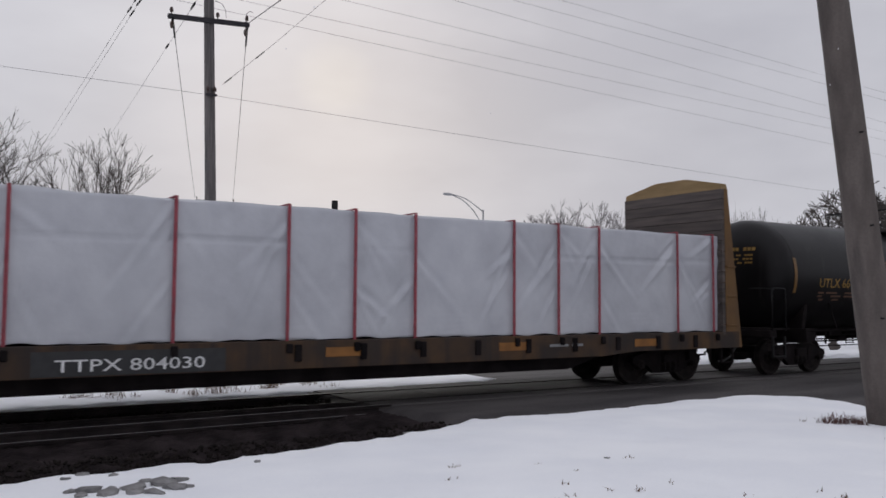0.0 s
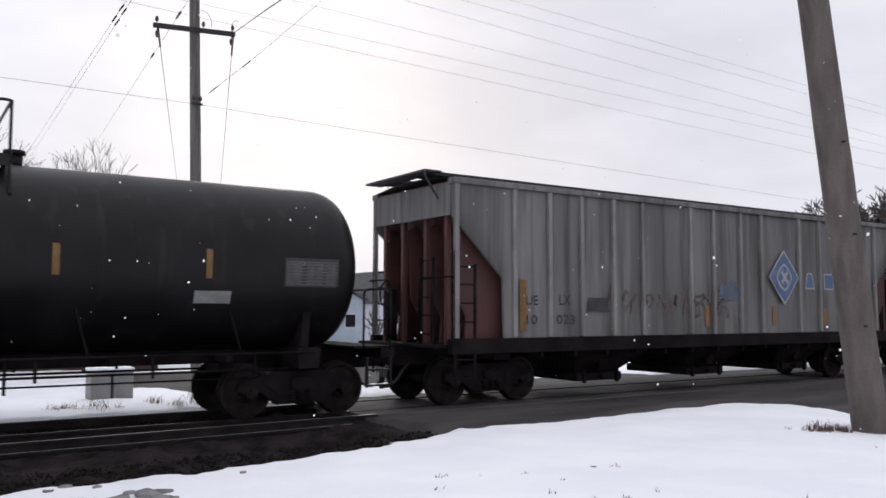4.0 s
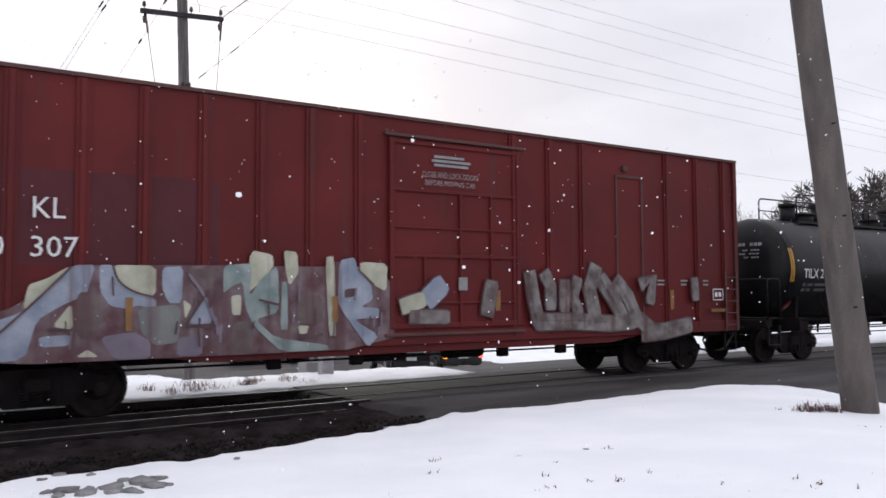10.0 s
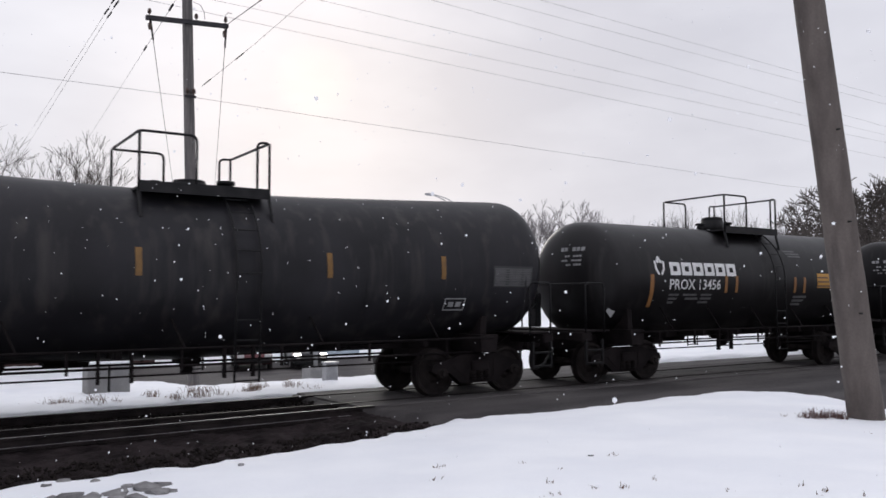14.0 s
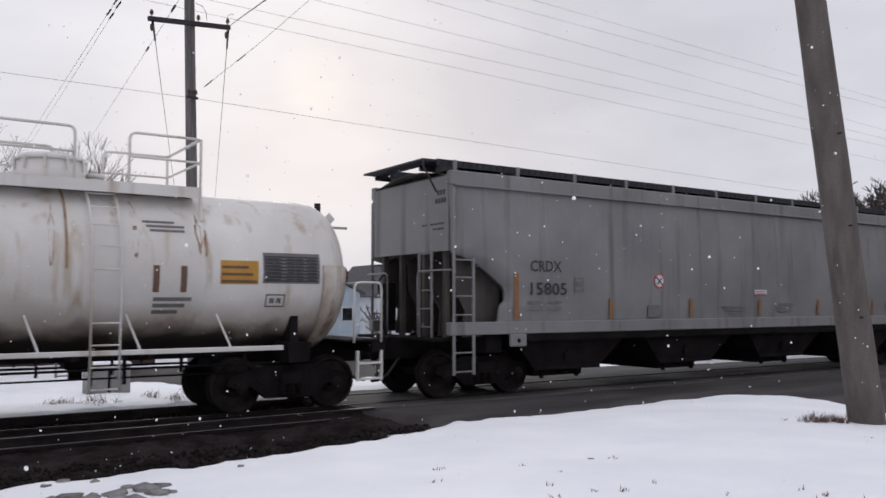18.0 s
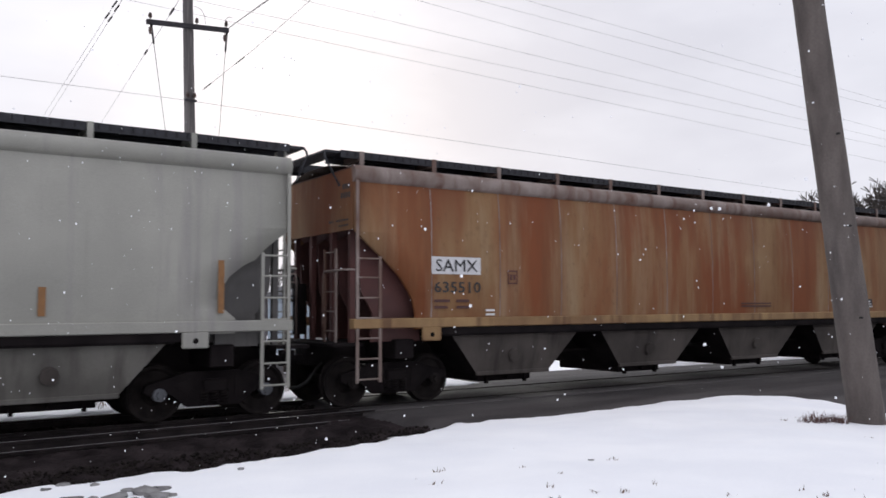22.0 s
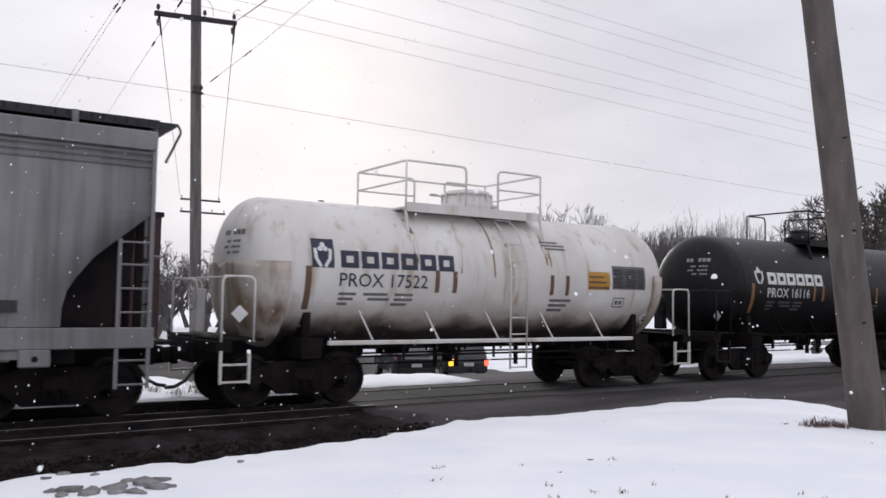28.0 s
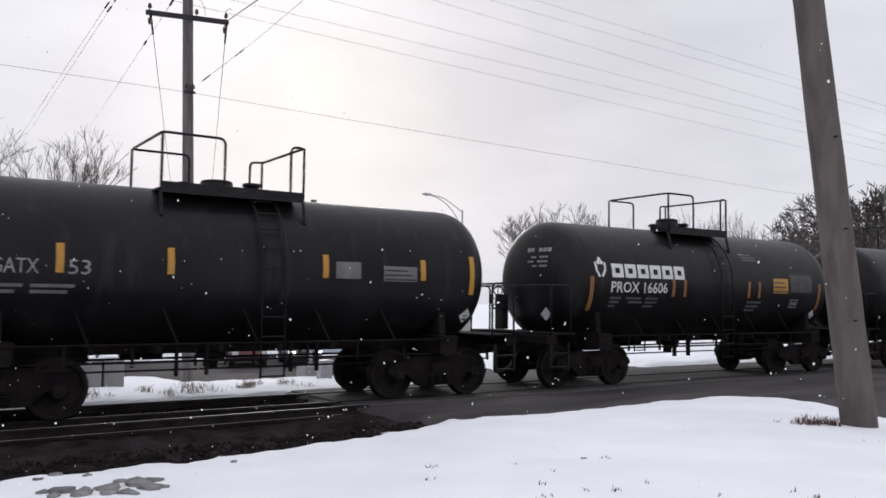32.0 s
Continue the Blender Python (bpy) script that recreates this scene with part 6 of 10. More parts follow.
c17 = place(276.0, 296.36, hopper_car, "grey hopper car with large blue graffiti", "round", M_GREYH, slope_mat=M_UNDER, end_gap=0.72, inset=1.95, chord="bead", sill=(1.10, 1.41), bay_x=(2.75, 3.6))
c18 = place(296.3, 308.6, tank_car, "stained white tank car with a dark block logo", 1.38, 2.38, M_DIRTSHADEW, rail_mat=M_WHITE, style="sill", plat=-0.28, plat_w=3.36, dome_x=0.45, ladder_x=0.75, gap=0.95, gap_f=0.95)
c19 = place(308.6, 320.9, tank_car, "short black tank car with a white block logo", *SHORT, M_BLACK, plat=-0.09, plat_w=2.1, dome_x=0.05, dome=0.36, gap=0.90, gap_f=1.00)
c20 = place(320.9, 333.2, tank_car, "short faded black tank car with orange lettering and a pale scrawl", *SHORT, M_BLACKB, plat=-0.22, plat_w=2.64, dome=0.22, gap=1.15, gap_f=1.00)
c21 = place(333.2, 345.1, tank_car, "short black tank car with bright yellow strips", *SHORT, M_BLACK, plat=-0.3, plat_w=2.5, dome=0.22, gap=0.85, gap_f=0.90)
c22 = place(345.1, 357.3, tank_car, "short black tank car with a white block logo", *SHORT, M_BLACK, plat=-0.35, plat_w=2.2, dome=0.3, gap=0.90, gap_f=0.95)
place(357.3, 369.5, tank_car, "short black tank car with plain sides", *SHORT, M_BLACK, plat=-0.2, plat_w=2.2, gap=0.90, gap_f=0.95)

# ---- lettering, strips and graffiti; places are given along the whole train ----
def tank_skin(car, r, zc):
    """The near side of a tank: how far its skin lies out, and the bend for what is stuck on it."""
    return -r, (r, zc)


def put_text(car, body, x0, x1, z0, z1, mat, y=-1.60, wrap=None, bold=0.0):
    fit_letters(car, body, x0 - MID[car], x1 - MID[car], z0, z1, mat, y, wrap, bold)


def put_strips(car, rows, mat, y=-1.60, wrap=None, w=0.12):
    for x, z0, z1 in rows:
        stripe(car, x - MID[car], z0, z1, mat, y, w, wrap)


def put_bars(car, x, z, rows, mat, y=-1.60, wrap=None, h=0.05, gap=0.04):
    bars(car, x - MID[car], z, rows, mat, y, wrap, h, gap)


def put_plate(car, x0, x1, z0, z1, mat, y=-1.60, wrap=None, lines=0, line_mat=None, name="placard", label=""):
    placard(car, x0 - MID[car], z0, x1 - x0, z1 - z0, mat, y, wrap, lines, line_mat, name, label)


def put_frame(car, x0, x1, z0, z1, mat, y=-1.60, wrap=None, t=0.025):
    """A thin painted rectangle with two bars in it."""
    bm = bmesh.new()
    a, b = x0 - MID[car], x1 - MID[car]
    for r in ((a, b, z0, z0 + t), (a, b, z1 - t, z1), (a, a + t, z0, z1), (b - t, b, z0, z1)):
        sheet(bm, *r, wrap, n=2)
    sheet(bm, a + (b - a) * 0.2, a + (b - a) * 0.45, z0 + (z1 - z0) * 0.3, z0 + (z1 - z0) * 0.7, wrap, n=2)
    sheet(bm, a + (b - a) * 0.55, a + (b - a) * 0.8, z0 + (z1 - z0) * 0.3, z0 + (z1 - z0) * 0.7, wrap, n=2)
    part("stencil", bm, mat, car, at=(0, y, 0))


def diamond(car, x, z, s, mat, y, wrap=None, inner=None, name="placard"):
    bm = bmesh.new()
    c = x - MID[car]
    bend = (lambda zz: wrap[0] - math.sqrt(max(0.01, wrap[0] ** 2 - (zz - wrap[1]) ** 2))) if wrap else (lambda zz: 0.0)
    q = [bm.verts.new((c + dx, bend(z + dz) - 0.012, z + dz)) for dx, dz in ((-s, 0), (0, -s), (s, 0), (0, s))]
    bm.faces.new(q)
    ob = part(name, bm, mat, car, "diamond placard", at=(0, y, 0))
    if inner:
        bm = bmesh.new()
        for k, (w, h) in enumerate(((0.5, 0.12), (0.3, 0.3))):
            zz = z + (0.0, -0.45)[k] * s
            sheet(bm, c - w * s, c + w * s, zz - h * s / 2, zz + h * s / 2, wrap, 0.018, 2)
        part("print", bm, inner, ob)


def blob(bm, cx, cz, rx, rz, seed, depth, wrap=None, n=14, jag=0.25):
    rr = random.Random(seed)
    vs = []
    for k in range(n):
        a = 2 * math.pi * k / n
        q = 1 + rr.uniform(-jag, jag)
        z = cz + rz * q * math.sin(a)
        y = wrap[0] - math.sqrt(max(0.01, wrap[0] ** 2 - (z - wrap[1]) ** 2)) if wrap else 0.0
        vs.append(bm.verts.new((cx + rx * q * math.cos(a), y - depth, z)))
    bm.faces.new(vs)


def stroke(bm, pts, w, depth=0.008, wrap=None):
    """A flat painted line along (x, z) points."""
    for (x0, z0), (x1, z1) in zip(pts, pts[1:]):
        d = Vector((x1 - x0, z1 - z0))
        if d.length < 1e-4:
            continue
        n = Vector((-d.y, d.x)).normalized() * w / 2
        t = d.normalized() * w * 0.3
        m = max(1, int(d.length / 0.07)) if wrap else 1
        last = None
        for k in range(m + 1):
            px, pz = x0 - t.x + (d.x + 2 * t.x) * k / m, z0 - t.y + (d.y + 2 * t.y) * k / m
            pair = []
            for s in (1, -1):
                zz = pz + s * n.y
                y = wrap[0] - math.sqrt(max(0.01, wrap[0] ** 2 - (zz - wrap[1]) ** 2)) if wrap else 0.0
                pair.append(bm.verts.new((px + s * n.x, y - depth, zz)))
            if last:
                bm.faces.new((last[0], last[1], pair[1], pair[0]))
            last = pair


def smooth_line(pts, n=3):
    """The same line with its corners rounded off."""
    for _ in range(n - 1):
        out = [pts[0]]
        for a, b in zip(pts, pts[1:]):
            out += [(a[0] * 0.75 + b[0] * 0.25, a[1] * 0.75 + b[1] * 0.25), (a[0] * 0.25 + b[0] * 0.75, a[1] * 0.25 + b[1] * 0.75)]
        pts = out + [pts[-1]]
    return pts


def ribbon(bm, pts, w, depth, square=False):
    """One sprayed line as a single strip with rounded ends, rising a hair along its way."""
    pts = [Vector(p) for p in (pts if square else smooth_line(pts))]
    d0, d1 = (pts[1] - pts[0]).normalized(), (pts[-1] - pts[-2]).normalized()
    line = [(pts[0] - d0 * w * 0.42, 0.45), (pts[0] - d0 * w * 0.25, 0.82)] + [(p, 1.0) for p in pts] + [(pts[-1] + d1 * w * 0.25, 0.82), (pts[-1] + d1 * w * 0.42, 0.45)]
    if square:
        line = [(pts[0] - d0 * w * 0.3, 0.9)] + [(p, 1.0) for p in pts] + [(pts[-1] + d1 * w * 0.3, 0.75)]
    last = None
    for k, (p, f) in enumerate(line):
        d = (line[min(k + 1, len(line) - 1)][0] - line[max(k - 1, 0)][0]).normalized()
        n = Vector((-d.y, d.x)) * w * f / 2
        pair = [bm.verts.new((q.x, -depth - 0.00005 * k, q.y)) for q in (p + n, p - n)]
        if last:
            bm.faces.new((last[0], last[1], pair[1], pair[0]))
        last = pair


def sprayer(car, x0, y, label, outline=None, edge=0.05, halo=None, lit=None, square=False, grow_w=0.0):
    """A spray can: each call draws one line of the given width and paint, from points in metres after x0 along the train."""
    count = [0]

    def line(w, fill, *pts):
        pts = [(x0 + x - MID[car], z) for x, z in pts]
        w += grow_w
        o = 0.0006 * count[0]
        count[0] += 1
        top = None
        for m, grow, depth, nm in ((halo, 2 * edge + 0.09, 0.002, "halo"), (outline, 2 * edge, 0.014, "outline"), (fill, 0.0, 0.030, "fill")):
            if m is None:
                continue
            bm = bmesh.new()
            ribbon(bm, pts, w + grow, depth + o, square)
            if top is None:
                top = part("graffiti_stroke", bm, m, car, label, at=(0, y, 0))
            else:
                part(nm, bm, m, top)
        if lit is not None and len(pts) > 2:
            bm = bmesh.new()
            ribbon(bm, [(x - w * 0.20, z + w * 0.16) for x, z in pts[:max(3, len(pts) * 2 // 3)]], 0.028, 0.050 + o)
            part("highlight", bm, lit, top)
    return line


def fade(name, low, high, z0, z1):
    """Spray paint blended from one colour below to another above, mottled."""
    m = surf(name, high, tuple(c * 1.25 for c in high), 2.2, 0.65)
    n, l = m.node_tree.nodes, m.node_tree.links
    bsdf = n["Principled BSDF"]
    old = bsdf.inputs["Base Color"].links[0].from_socket
    co, sep, mr, mx = n.new("ShaderNodeTexCoord"), n.new("ShaderNodeSeparateXYZ"), n.new("ShaderNodeMapRange"), n.new("ShaderNodeMix")
    mx.data_type = "RGBA"
    mr.inputs["From Min"].default_value, mr.inputs["From Max"].default_value = z0, z1
    l.new(co.outputs["Object"], sep.inputs["Vector"])
    l.new(sep.outputs["Z"], mr.inputs["Value"])
    l.new(mr.outputs["Result"], mx.inputs[0])
    mx.inputs[6].default_value = (*low, 1)
    l.new(old, mx.inputs[7])
    l.new(mx.outputs[2], bsdf.inputs["Base Color"])
    return m


M_GRSILV = surf("silver_spray", (0.085, 0.082, 0.088), (0.235, 0.235, 0.245), 2.8, 0.6, streak=0.45, streak_col=(0.075, 0.045, 0.048))
M_OVER = surf("dark_overspray", (0.022, 0.007, 0.007), (0.045, 0.012, 0.012), 1.5, 0.8, spec=0.1)
M_GRWHITE = surf("white_spray", (0.42, 0.41, 0.41), (0.62, 0.61, 0.605), 2.5, 0.6)
M_GRCREAM = surf("cream_spray", (0.30, 0.30, 0.23), (0.42, 0.41, 0.33), 2.5, 0.6)
M_GRBLUE = surf("blue_spray", (0.10, 0.16, 0.27), (0.17, 0.24, 0.36), 1.8, 0.6)
M_GRPALE = surf("pale_blue_spray", (0.20, 0.23, 0.30), (0.28, 0.30, 0.37), 2.0, 0.6)
M_GRLILAC = surf("dull_lilac_spray", (0.15, 0.12, 0.16), (0.21, 0.17, 0.22), 2.0, 0.6)
M_GRTEAL = surf("dull_teal_spray", (0.11, 0.145, 0.155), (0.17, 0.205, 0.215), 2.0, 0.6)
M_SCRAWL = surf("faded_red_spray", (0.14, 0.108, 0.105), (0.17, 0.128, 0.122), 3, 0.7)
M_SPRAYB = surf("thin_blue_spray", (0.085, 0.115, 0.165), (0.13, 0.16, 0.215), 3, 0.7)
M_GRBLACK = surf("black_spray", (0.012, 0.010, 0.012), (0.024, 0.020, 0.023), 3, 0.8, spec=0.1)
M_GRPLUM = surf("dull_plum_spray", (0.060, 0.030, 0.036), (0.105, 0.062, 0.070), 2.0, 0.7)
M_GRHAZE = surf("thin_green_spray", (0.165, 0.164, 0.167), (0.20, 0.232, 0.205), 3.2, 0.7, streak=0.5, streak_col=(0.17, 0.168, 0.168))
M_GRTAUPE = surf("grey_brown_spray", (0.11, 0.085, 0.082), (0.25, 0.235, 0.23), 3.2, 0.7, streak=0.5, streak_col=(0.10, 0.045, 0.045), spec=0.2)

# flat car
put_plate(c1, 1.45, 4.25, 0.74, 1.10, M_LBLACK, y=-1.603, name="paint_patch")
put_text(c1, "TTPX 804030", 1.76, 3.92, 0.80, 0.98, M_LWHITE, y=-1.614, bold=0.004)
put_bars(c1, 10.9, 0.95, [[(0, 0.5), (0.6, 0.3)]], M_LDIM, y=-1.606)
# tank cars with yellow lettering
for car, txt, x, zt in ((c2, "UTLX 664900", (19.84, 21.95), 2.28), (c3, "UTLX 662712", (35.81, 37.94), 2.29)):
    y, wr = tank_skin(car, *LONG)
    put_text(car, txt, *x, zt, zt + 0.25, M_LYEL, y, wr, 0.01)
    put_bars(car, x[0], zt - 0.16, [[(0, 0.25), (0.35, 0.5), (1.2, 0.4)], [(0, 0.2), (0.6, 0.45), (1.2, 0.5)], [(0.1, 0.2), (0.7, 0.3)]], M_STRIPEBR, y, wr)
put_strips(c2, [(18.8, 2.13, 3.04), (32.55, 2.16, 3.05)], M_STRIPEB, *tank_skin(c2, *LONG))
put_strips(c2, [(22.04, 2.35, 2.82), (24.57, 2.35, 2.81), (27.24, 2.35, 2.80), (29.51, 2.35, 2.81)], M_STRIPEB, *tank_skin(c2, *LONG), w=0.10)
put_strips(c3, [(35.05, 2.14, 3.05), (48.42, 2.16, 3.06)], M_STRIPEB, *tank_skin(c3, *LONG))
put_strips(c3, [(38.4, 2.36, 2.81), (40.8, 2.36, 2.80), (43.35, 2.36, 2.82), (45.61, 2.36, 2.83)], M_STRIPEB, *tank_skin(c3, *LONG), w=0.10)
put_plate(c2, 31.12, 32.19, 2.25, 2.74, M_LBLACK, *tank_skin(c2, *LONG), lines=8, line_mat=M_LFAINT, name="data_panel")
put_plate(c3, 46.9, 47.9, 2.25, 2.74, M_LBLACK, *tank_skin(c3, *LONG), lines=8, line_mat=M_LFAINT, name="data_panel")
put_plate(c3, 45.4, 46.0, 1.96, 2.16, M_LDIM, *tank_skin(c3, *LONG))
put_frame(c2, 22.32, 22.62, 2.24, 2.52, M_STRIPEBR, *tank_skin(c2, *LONG))
put_bars(c2, 22.85, 3.0, [[(0, 0.35)], [(0, 0.45)], [(0, 0.4)]], M_STRIPEBR, *tank_skin(c2, *LONG))
# ribbed hopper
put_text(c4, "UE", 52.06, 52.38, 1.97, 2.17, M_LBLACK, -1.562, bold=0.012)
put_text(c4, "LX", 52.95, 53.27, 1.98, 2.19, M_LBLACK, -1.562, bold=0.012)
put_text(c4, "10", 52.07, 52.36, 1.58, 1.78, M_LBLACK, -1.562, bold=0.012)
put_text(c4, "023", 52.87, 53.38, 1.58, 1.78, M_LBLACK, -1.562, bold=0.012)
put_strips(c4, [(51.96, 1.45, 2.48)], M_STRIPEB, w=0.16)
put_plate(c4, 53.74, 54.33, 1.85, 2.14, M_GRIMEP)
put_frame(c4, 63.50, 63.95, 1.50, 1.70, M_LBLACK)
def lozenge(w, h, bulge):
    """A diamond with softly bowed sides."""
    out = []
    for k in range(32):
        a = 2 * math.pi * k / 32
        c, d = math.cos(a), math.sin(a)
        r = (1 - bulge) / (abs(c) + abs(d)) + bulge * 0.82
        out.append((w * c * r, h * d * r))
    return out


for k, (w, h, m, bulge) in enumerate(((0.64, 0.72, M_EMBLEM, 0.10), (0.59, 0.66, M_BLUE, 0.10), (0.37, 0.40, M_EMBLEM, 0.55), (0.30, 0.33, M_BLUE, 0.5), (0.25, 0.28, M_EMBLEM, 0.5))):
    bm = bmesh.new()
    bm.faces.new([bm.verts.new((60.56 - MID[c4] + x, -0.006 - 0.004 * k, 2.74 + z)) for x, z in lozenge(w, h, bulge)])
    part("emblem", bm, m, c4, "blue and white diamond emblem", at=(0, -1.635, 0))
bm = bmesh.new()
for dx, dz in ((0, 0.17), (0, -0.17), (0.15, 0), (-0.15, 0)):
    blob(bm, 60.56 - MID[c4] + dx, 2.74 + dz, 0.075, 0.085, 3, 0.03, n=10, jag=0.05)
part("emblem", bm, M_BLUE, c4, at=(0, -1.635, 0))
for x0, x1, lean in ((61.61, 61.97, 0.10), (62.48, 62.86, 0.0), (63.42, 63.90, 0.03)):
    for k, (g, m) in enumerate(((0.035, M_EMBLEM), (0.0, M_BLUE))):
        bm = bmesh.new()
        a, b = x0 - g - MID[c4], x1 + g - MID[c4]
        bm.faces.new([bm.verts.new((x, -0.004 * k, z)) for x, z in ((a, 2.49 - g), (b, 2.49 - g), (b - lean, 2.85 + g), (a + lean, 2.85 + g))])
        part("logo_block", bm, m, c4, "blue block with a pale edge", at=(0, -1.566, 0))
rr = random.Random(8)
for k in range(34):
    bm = bmesh.new()
    blob(bm, 58.45 - MID[c4] + rr.gauss(0, 0.20), 2.28 + rr.gauss(0, 0.12), rr.uniform(0.05, 0.13), rr.uniform(0.03, 0.08), 80 + k, 0.006 + 0.0003 * k, jag=0.4)
    part("graffiti_shape", bm, M_SPRAYB, c4, "faded blue spray patch", at=(0, -1.562, 0))
bm = bmesh.new()
rr = random.Random(55)
for k in range(30):
    x, z = 54.5 + 0.125 * k + rr.uniform(-0.2, 0.2) - MID[c4], rr.uniform(1.72, 2.15)
    w, h = rr.uniform(0.10, 0.45), rr.uniform(0.12, 0.42)
    pts = smooth_line([(x, z), (x + rr.uniform(-0.1, w), z + h), (x + w, z + h * rr.random()), (x + w * rr.random(), z - h * rr.random() * 0.5)])
    stroke(bm, pts, rr.choice((0.02, 0.03, 0.045)), 0.006 + 0.0002 * k)
part("graffiti_scrawl", bm, M_SCRAWL, c4, "faded red spray scrawl", at=(0, -1.562, 0))
put_strips(c4, [(57.6, 1.5, 2.0), (60.2, 1.5, 2.0), (62.45, 1.5, 1.95), (64.75, 1.5, 2.2)], M_STRIPEO, -1.572, w=0.14)
# black tank car with bright strips
sk = tank_skin(c5, *LONG)
put_text(c5, "GATX 51599", 69.36, 71.19, 2.20, 2.45, M_LWHITE, *sk, 0.008)
put_bars(c5, 69.36, 2.04, [[(0, 0.2), (0.45, 0.5), (1.1, 0.5)], [(0, 0.2), (0.5, 0.5), (1.1, 0.9)], [(0, 0.4)]], M_LDIM, *sk)
put_strips(c5, [(68.22, 2.66, 3.17), (68.22, 2.12, 2.58), (82.12, 2.68, 3.12), (82.12, 2.14, 2.58)], M_STRIPE, *sk)
put_strips(c5, [(70.7, 2.44, 2.90), (72.61, 2.44, 2.90), (75.04, 2.44, 2.89), (78.62, 2.44, 2.90), (80.07, 2.44, 2.88)], M_STRIPE, *sk, w=0.10)
put_plate(c5, 80.6, 81.75, 2.42, 2.72, M_LBLACK, *sk, lines=8, line_mat=M_LFAINT, name="data_panel")
put_frame(c5, 80.3, 80.75, 1.85, 2.12, M_LDIM, *sk)
put_plate(c5, 81.1, 81.25, 1.75, 1.88, M_RED, *sk)
put_plate(c5, 69.0, 69.1, 1.45, 1.60, M_RED, *sk)
bm = bmesh.new()
for pts in ([(0, 0.1), (0.12, 0.38), (0.2, 0.08)], [(0.25, 0.36), (0.4, 0.36), (0.3, 0.05)], [(0.42, 0.1), (0.5, 0.4), (0.62, 0.3), (0.48, 0.2)], [(0.1, -0.05), (0.4, 0.0), (0.3, 0.2), (0.55, 0.1)]):
    stroke(bm, [(76.34 - MID[c5] + x, 1.80 + z) for x, z in pts], 0.035, wrap=sk[1])
part("graffiti_shape", bm, M_LDIM, c5, "white graffiti scrawl", at=(0, sk[0], 0))
bm = bmesh.new()
blob(bm, 68.6 - MID[c5], 1.88, 0.35, 0.12, 5, 0.006, sk[1])
part("graffiti_shape", bm, M_GRBLUE, c5, "blue spray tag", at=(0, sk[0], 0))
# box cars
for car, num, off in ((c6, "405", 0.0), (c7, "307", 19.66)):
    put_plate(car, 84.2 + off, 88.3 + off, 2.33, 3.72, M_OXDARK, -1.549, name="paint_patch", label="darker repainted panel")
    put_text(car, "NO", 84.64 + off, 85.12 + off, 3.00, 3.30, M_LWHITE, -1.632)
    put_text(car, "KL", 85.56 + off, 85.99 + off, 3.00, 3.30, M_LWHITE, -1.632)
    put_text(car, "600", 84.62 + off, 85.20 + off, 2.44, 2.74, M_LWHITE, -1.632)
    put_text(car, num, 85.54 + off, 86.17 + off, 2.44, 2.74, M_LWHITE, -1.632)
    put_bars(car, 92.3 + off, 4.46, [[(0.1, 0.7)], [(0.05, 0.9)], [(0.1, 0.8)]], M_LDIM, -1.64, None, 0.05, 0.03)
    put_text(car, "CLOSE AND LOCK DOORS", 92.13 + off, 93.43 + off, 4.08, 4.19, M_LDIM, -1.645)
    put_text(car, "BEFORE MOVING CAR", 92.2 + off, 93.36 + off, 3.93, 4.03, M_LDIM, -1.645)
    put_strips(car, [(84.35 + off, 1.30, 2.15)], M_STRIPEB, -1.625)
    put_strips(car, [(93.9 + off, 1.55, 1.95), (99.0 + off, 1.5, 1.95)], M_STRIPEO, -1.64)
    put_frame(car, 100.46 + off, 100.85 + off, 1.70, 1.98, M_LWHITE, -1.64)
    put_plate(car, 100.4 + off, 100.95 + off, 1.42, 1.50, M_STRIPEB, -1.64)
    put_plate(car, 92.95 + off, 93.15 + off, 1.95, 2.2, M_LDIM, -1.65)
    put_bars(car, 98.6 + off, 2.15, [[(0, 0.3), (0.8, 0.25), (1.6, 0.2)], [(0, 0.25), (0.8, 0.2), (1.6, 0.2)]], M_LDIM, -1.56, None, 0.04, 0.05)
put_text(c6, "LD LMT 208400", 84.57, 85.24, 1.89, 1.97, M_LDIM, -1.632)
put_text(c6, "LT WT    77600", 84.57, 85.24, 1.73, 1.80, M_LDIM, -1.632)
put_plate(c6, 85.63, 86.0, 0.97, 1.22, M_OXEND, -1.69)
put_plate(c6, 84.6, 85.3, 1.32, 1.40, M_STRIPEB, -1.64)
put_frame(c6, 87.6, 87.86, 2.5, 2.76, M_LWHITE, -1.562)
# blue bubble shapes, silver letters and white letters on the first box car
blue = sprayer(c6, 85.4, -1.628, "pale blue sprayed bubble shapes", outline=M_GRBLUE, edge=0.03, lit=M_GRWHITE)
blue(0.27, M_GRPALE, (0.06, 2), (0.21, 2.07), (0.28, 1.8), (0.18, 1.53), (0.31, 1.41))
blue(0.32, M_GRPALE, (0.49, 2.07), (0.52, 1.84), (0.39, 1.61), (0.61, 1.56))
blue(0.28, M_GRPALE, (0.78, 2.03), (0.88, 1.7), (0.93, 1.37))
blue(0.32, M_GRPALE, (1.27, 1.93), (1.16, 1.7), (1.39, 1.6), (1.32, 1.93))
blue(0.28, M_GRPALE, (1.02, 1.42), (1.26, 1.27), (1.55, 1.12), (1.74, 1.02))
blue(0.26, M_GRPALE, (1.59, 1.6), (1.45, 1.36), (1.25, 1.55))
blue(0.29, M_GRSILV, (1.26, 1.03), (1.55, 0.95), (1.84, 0.96))
blue(0.22, M_BLUE, (0.53, 1.29), (0.75, 1.22), (1.03, 1.09), (1.19, 0.9))
thin = sprayer(c6, 85.4, -1.668, "thin pale spray lines")
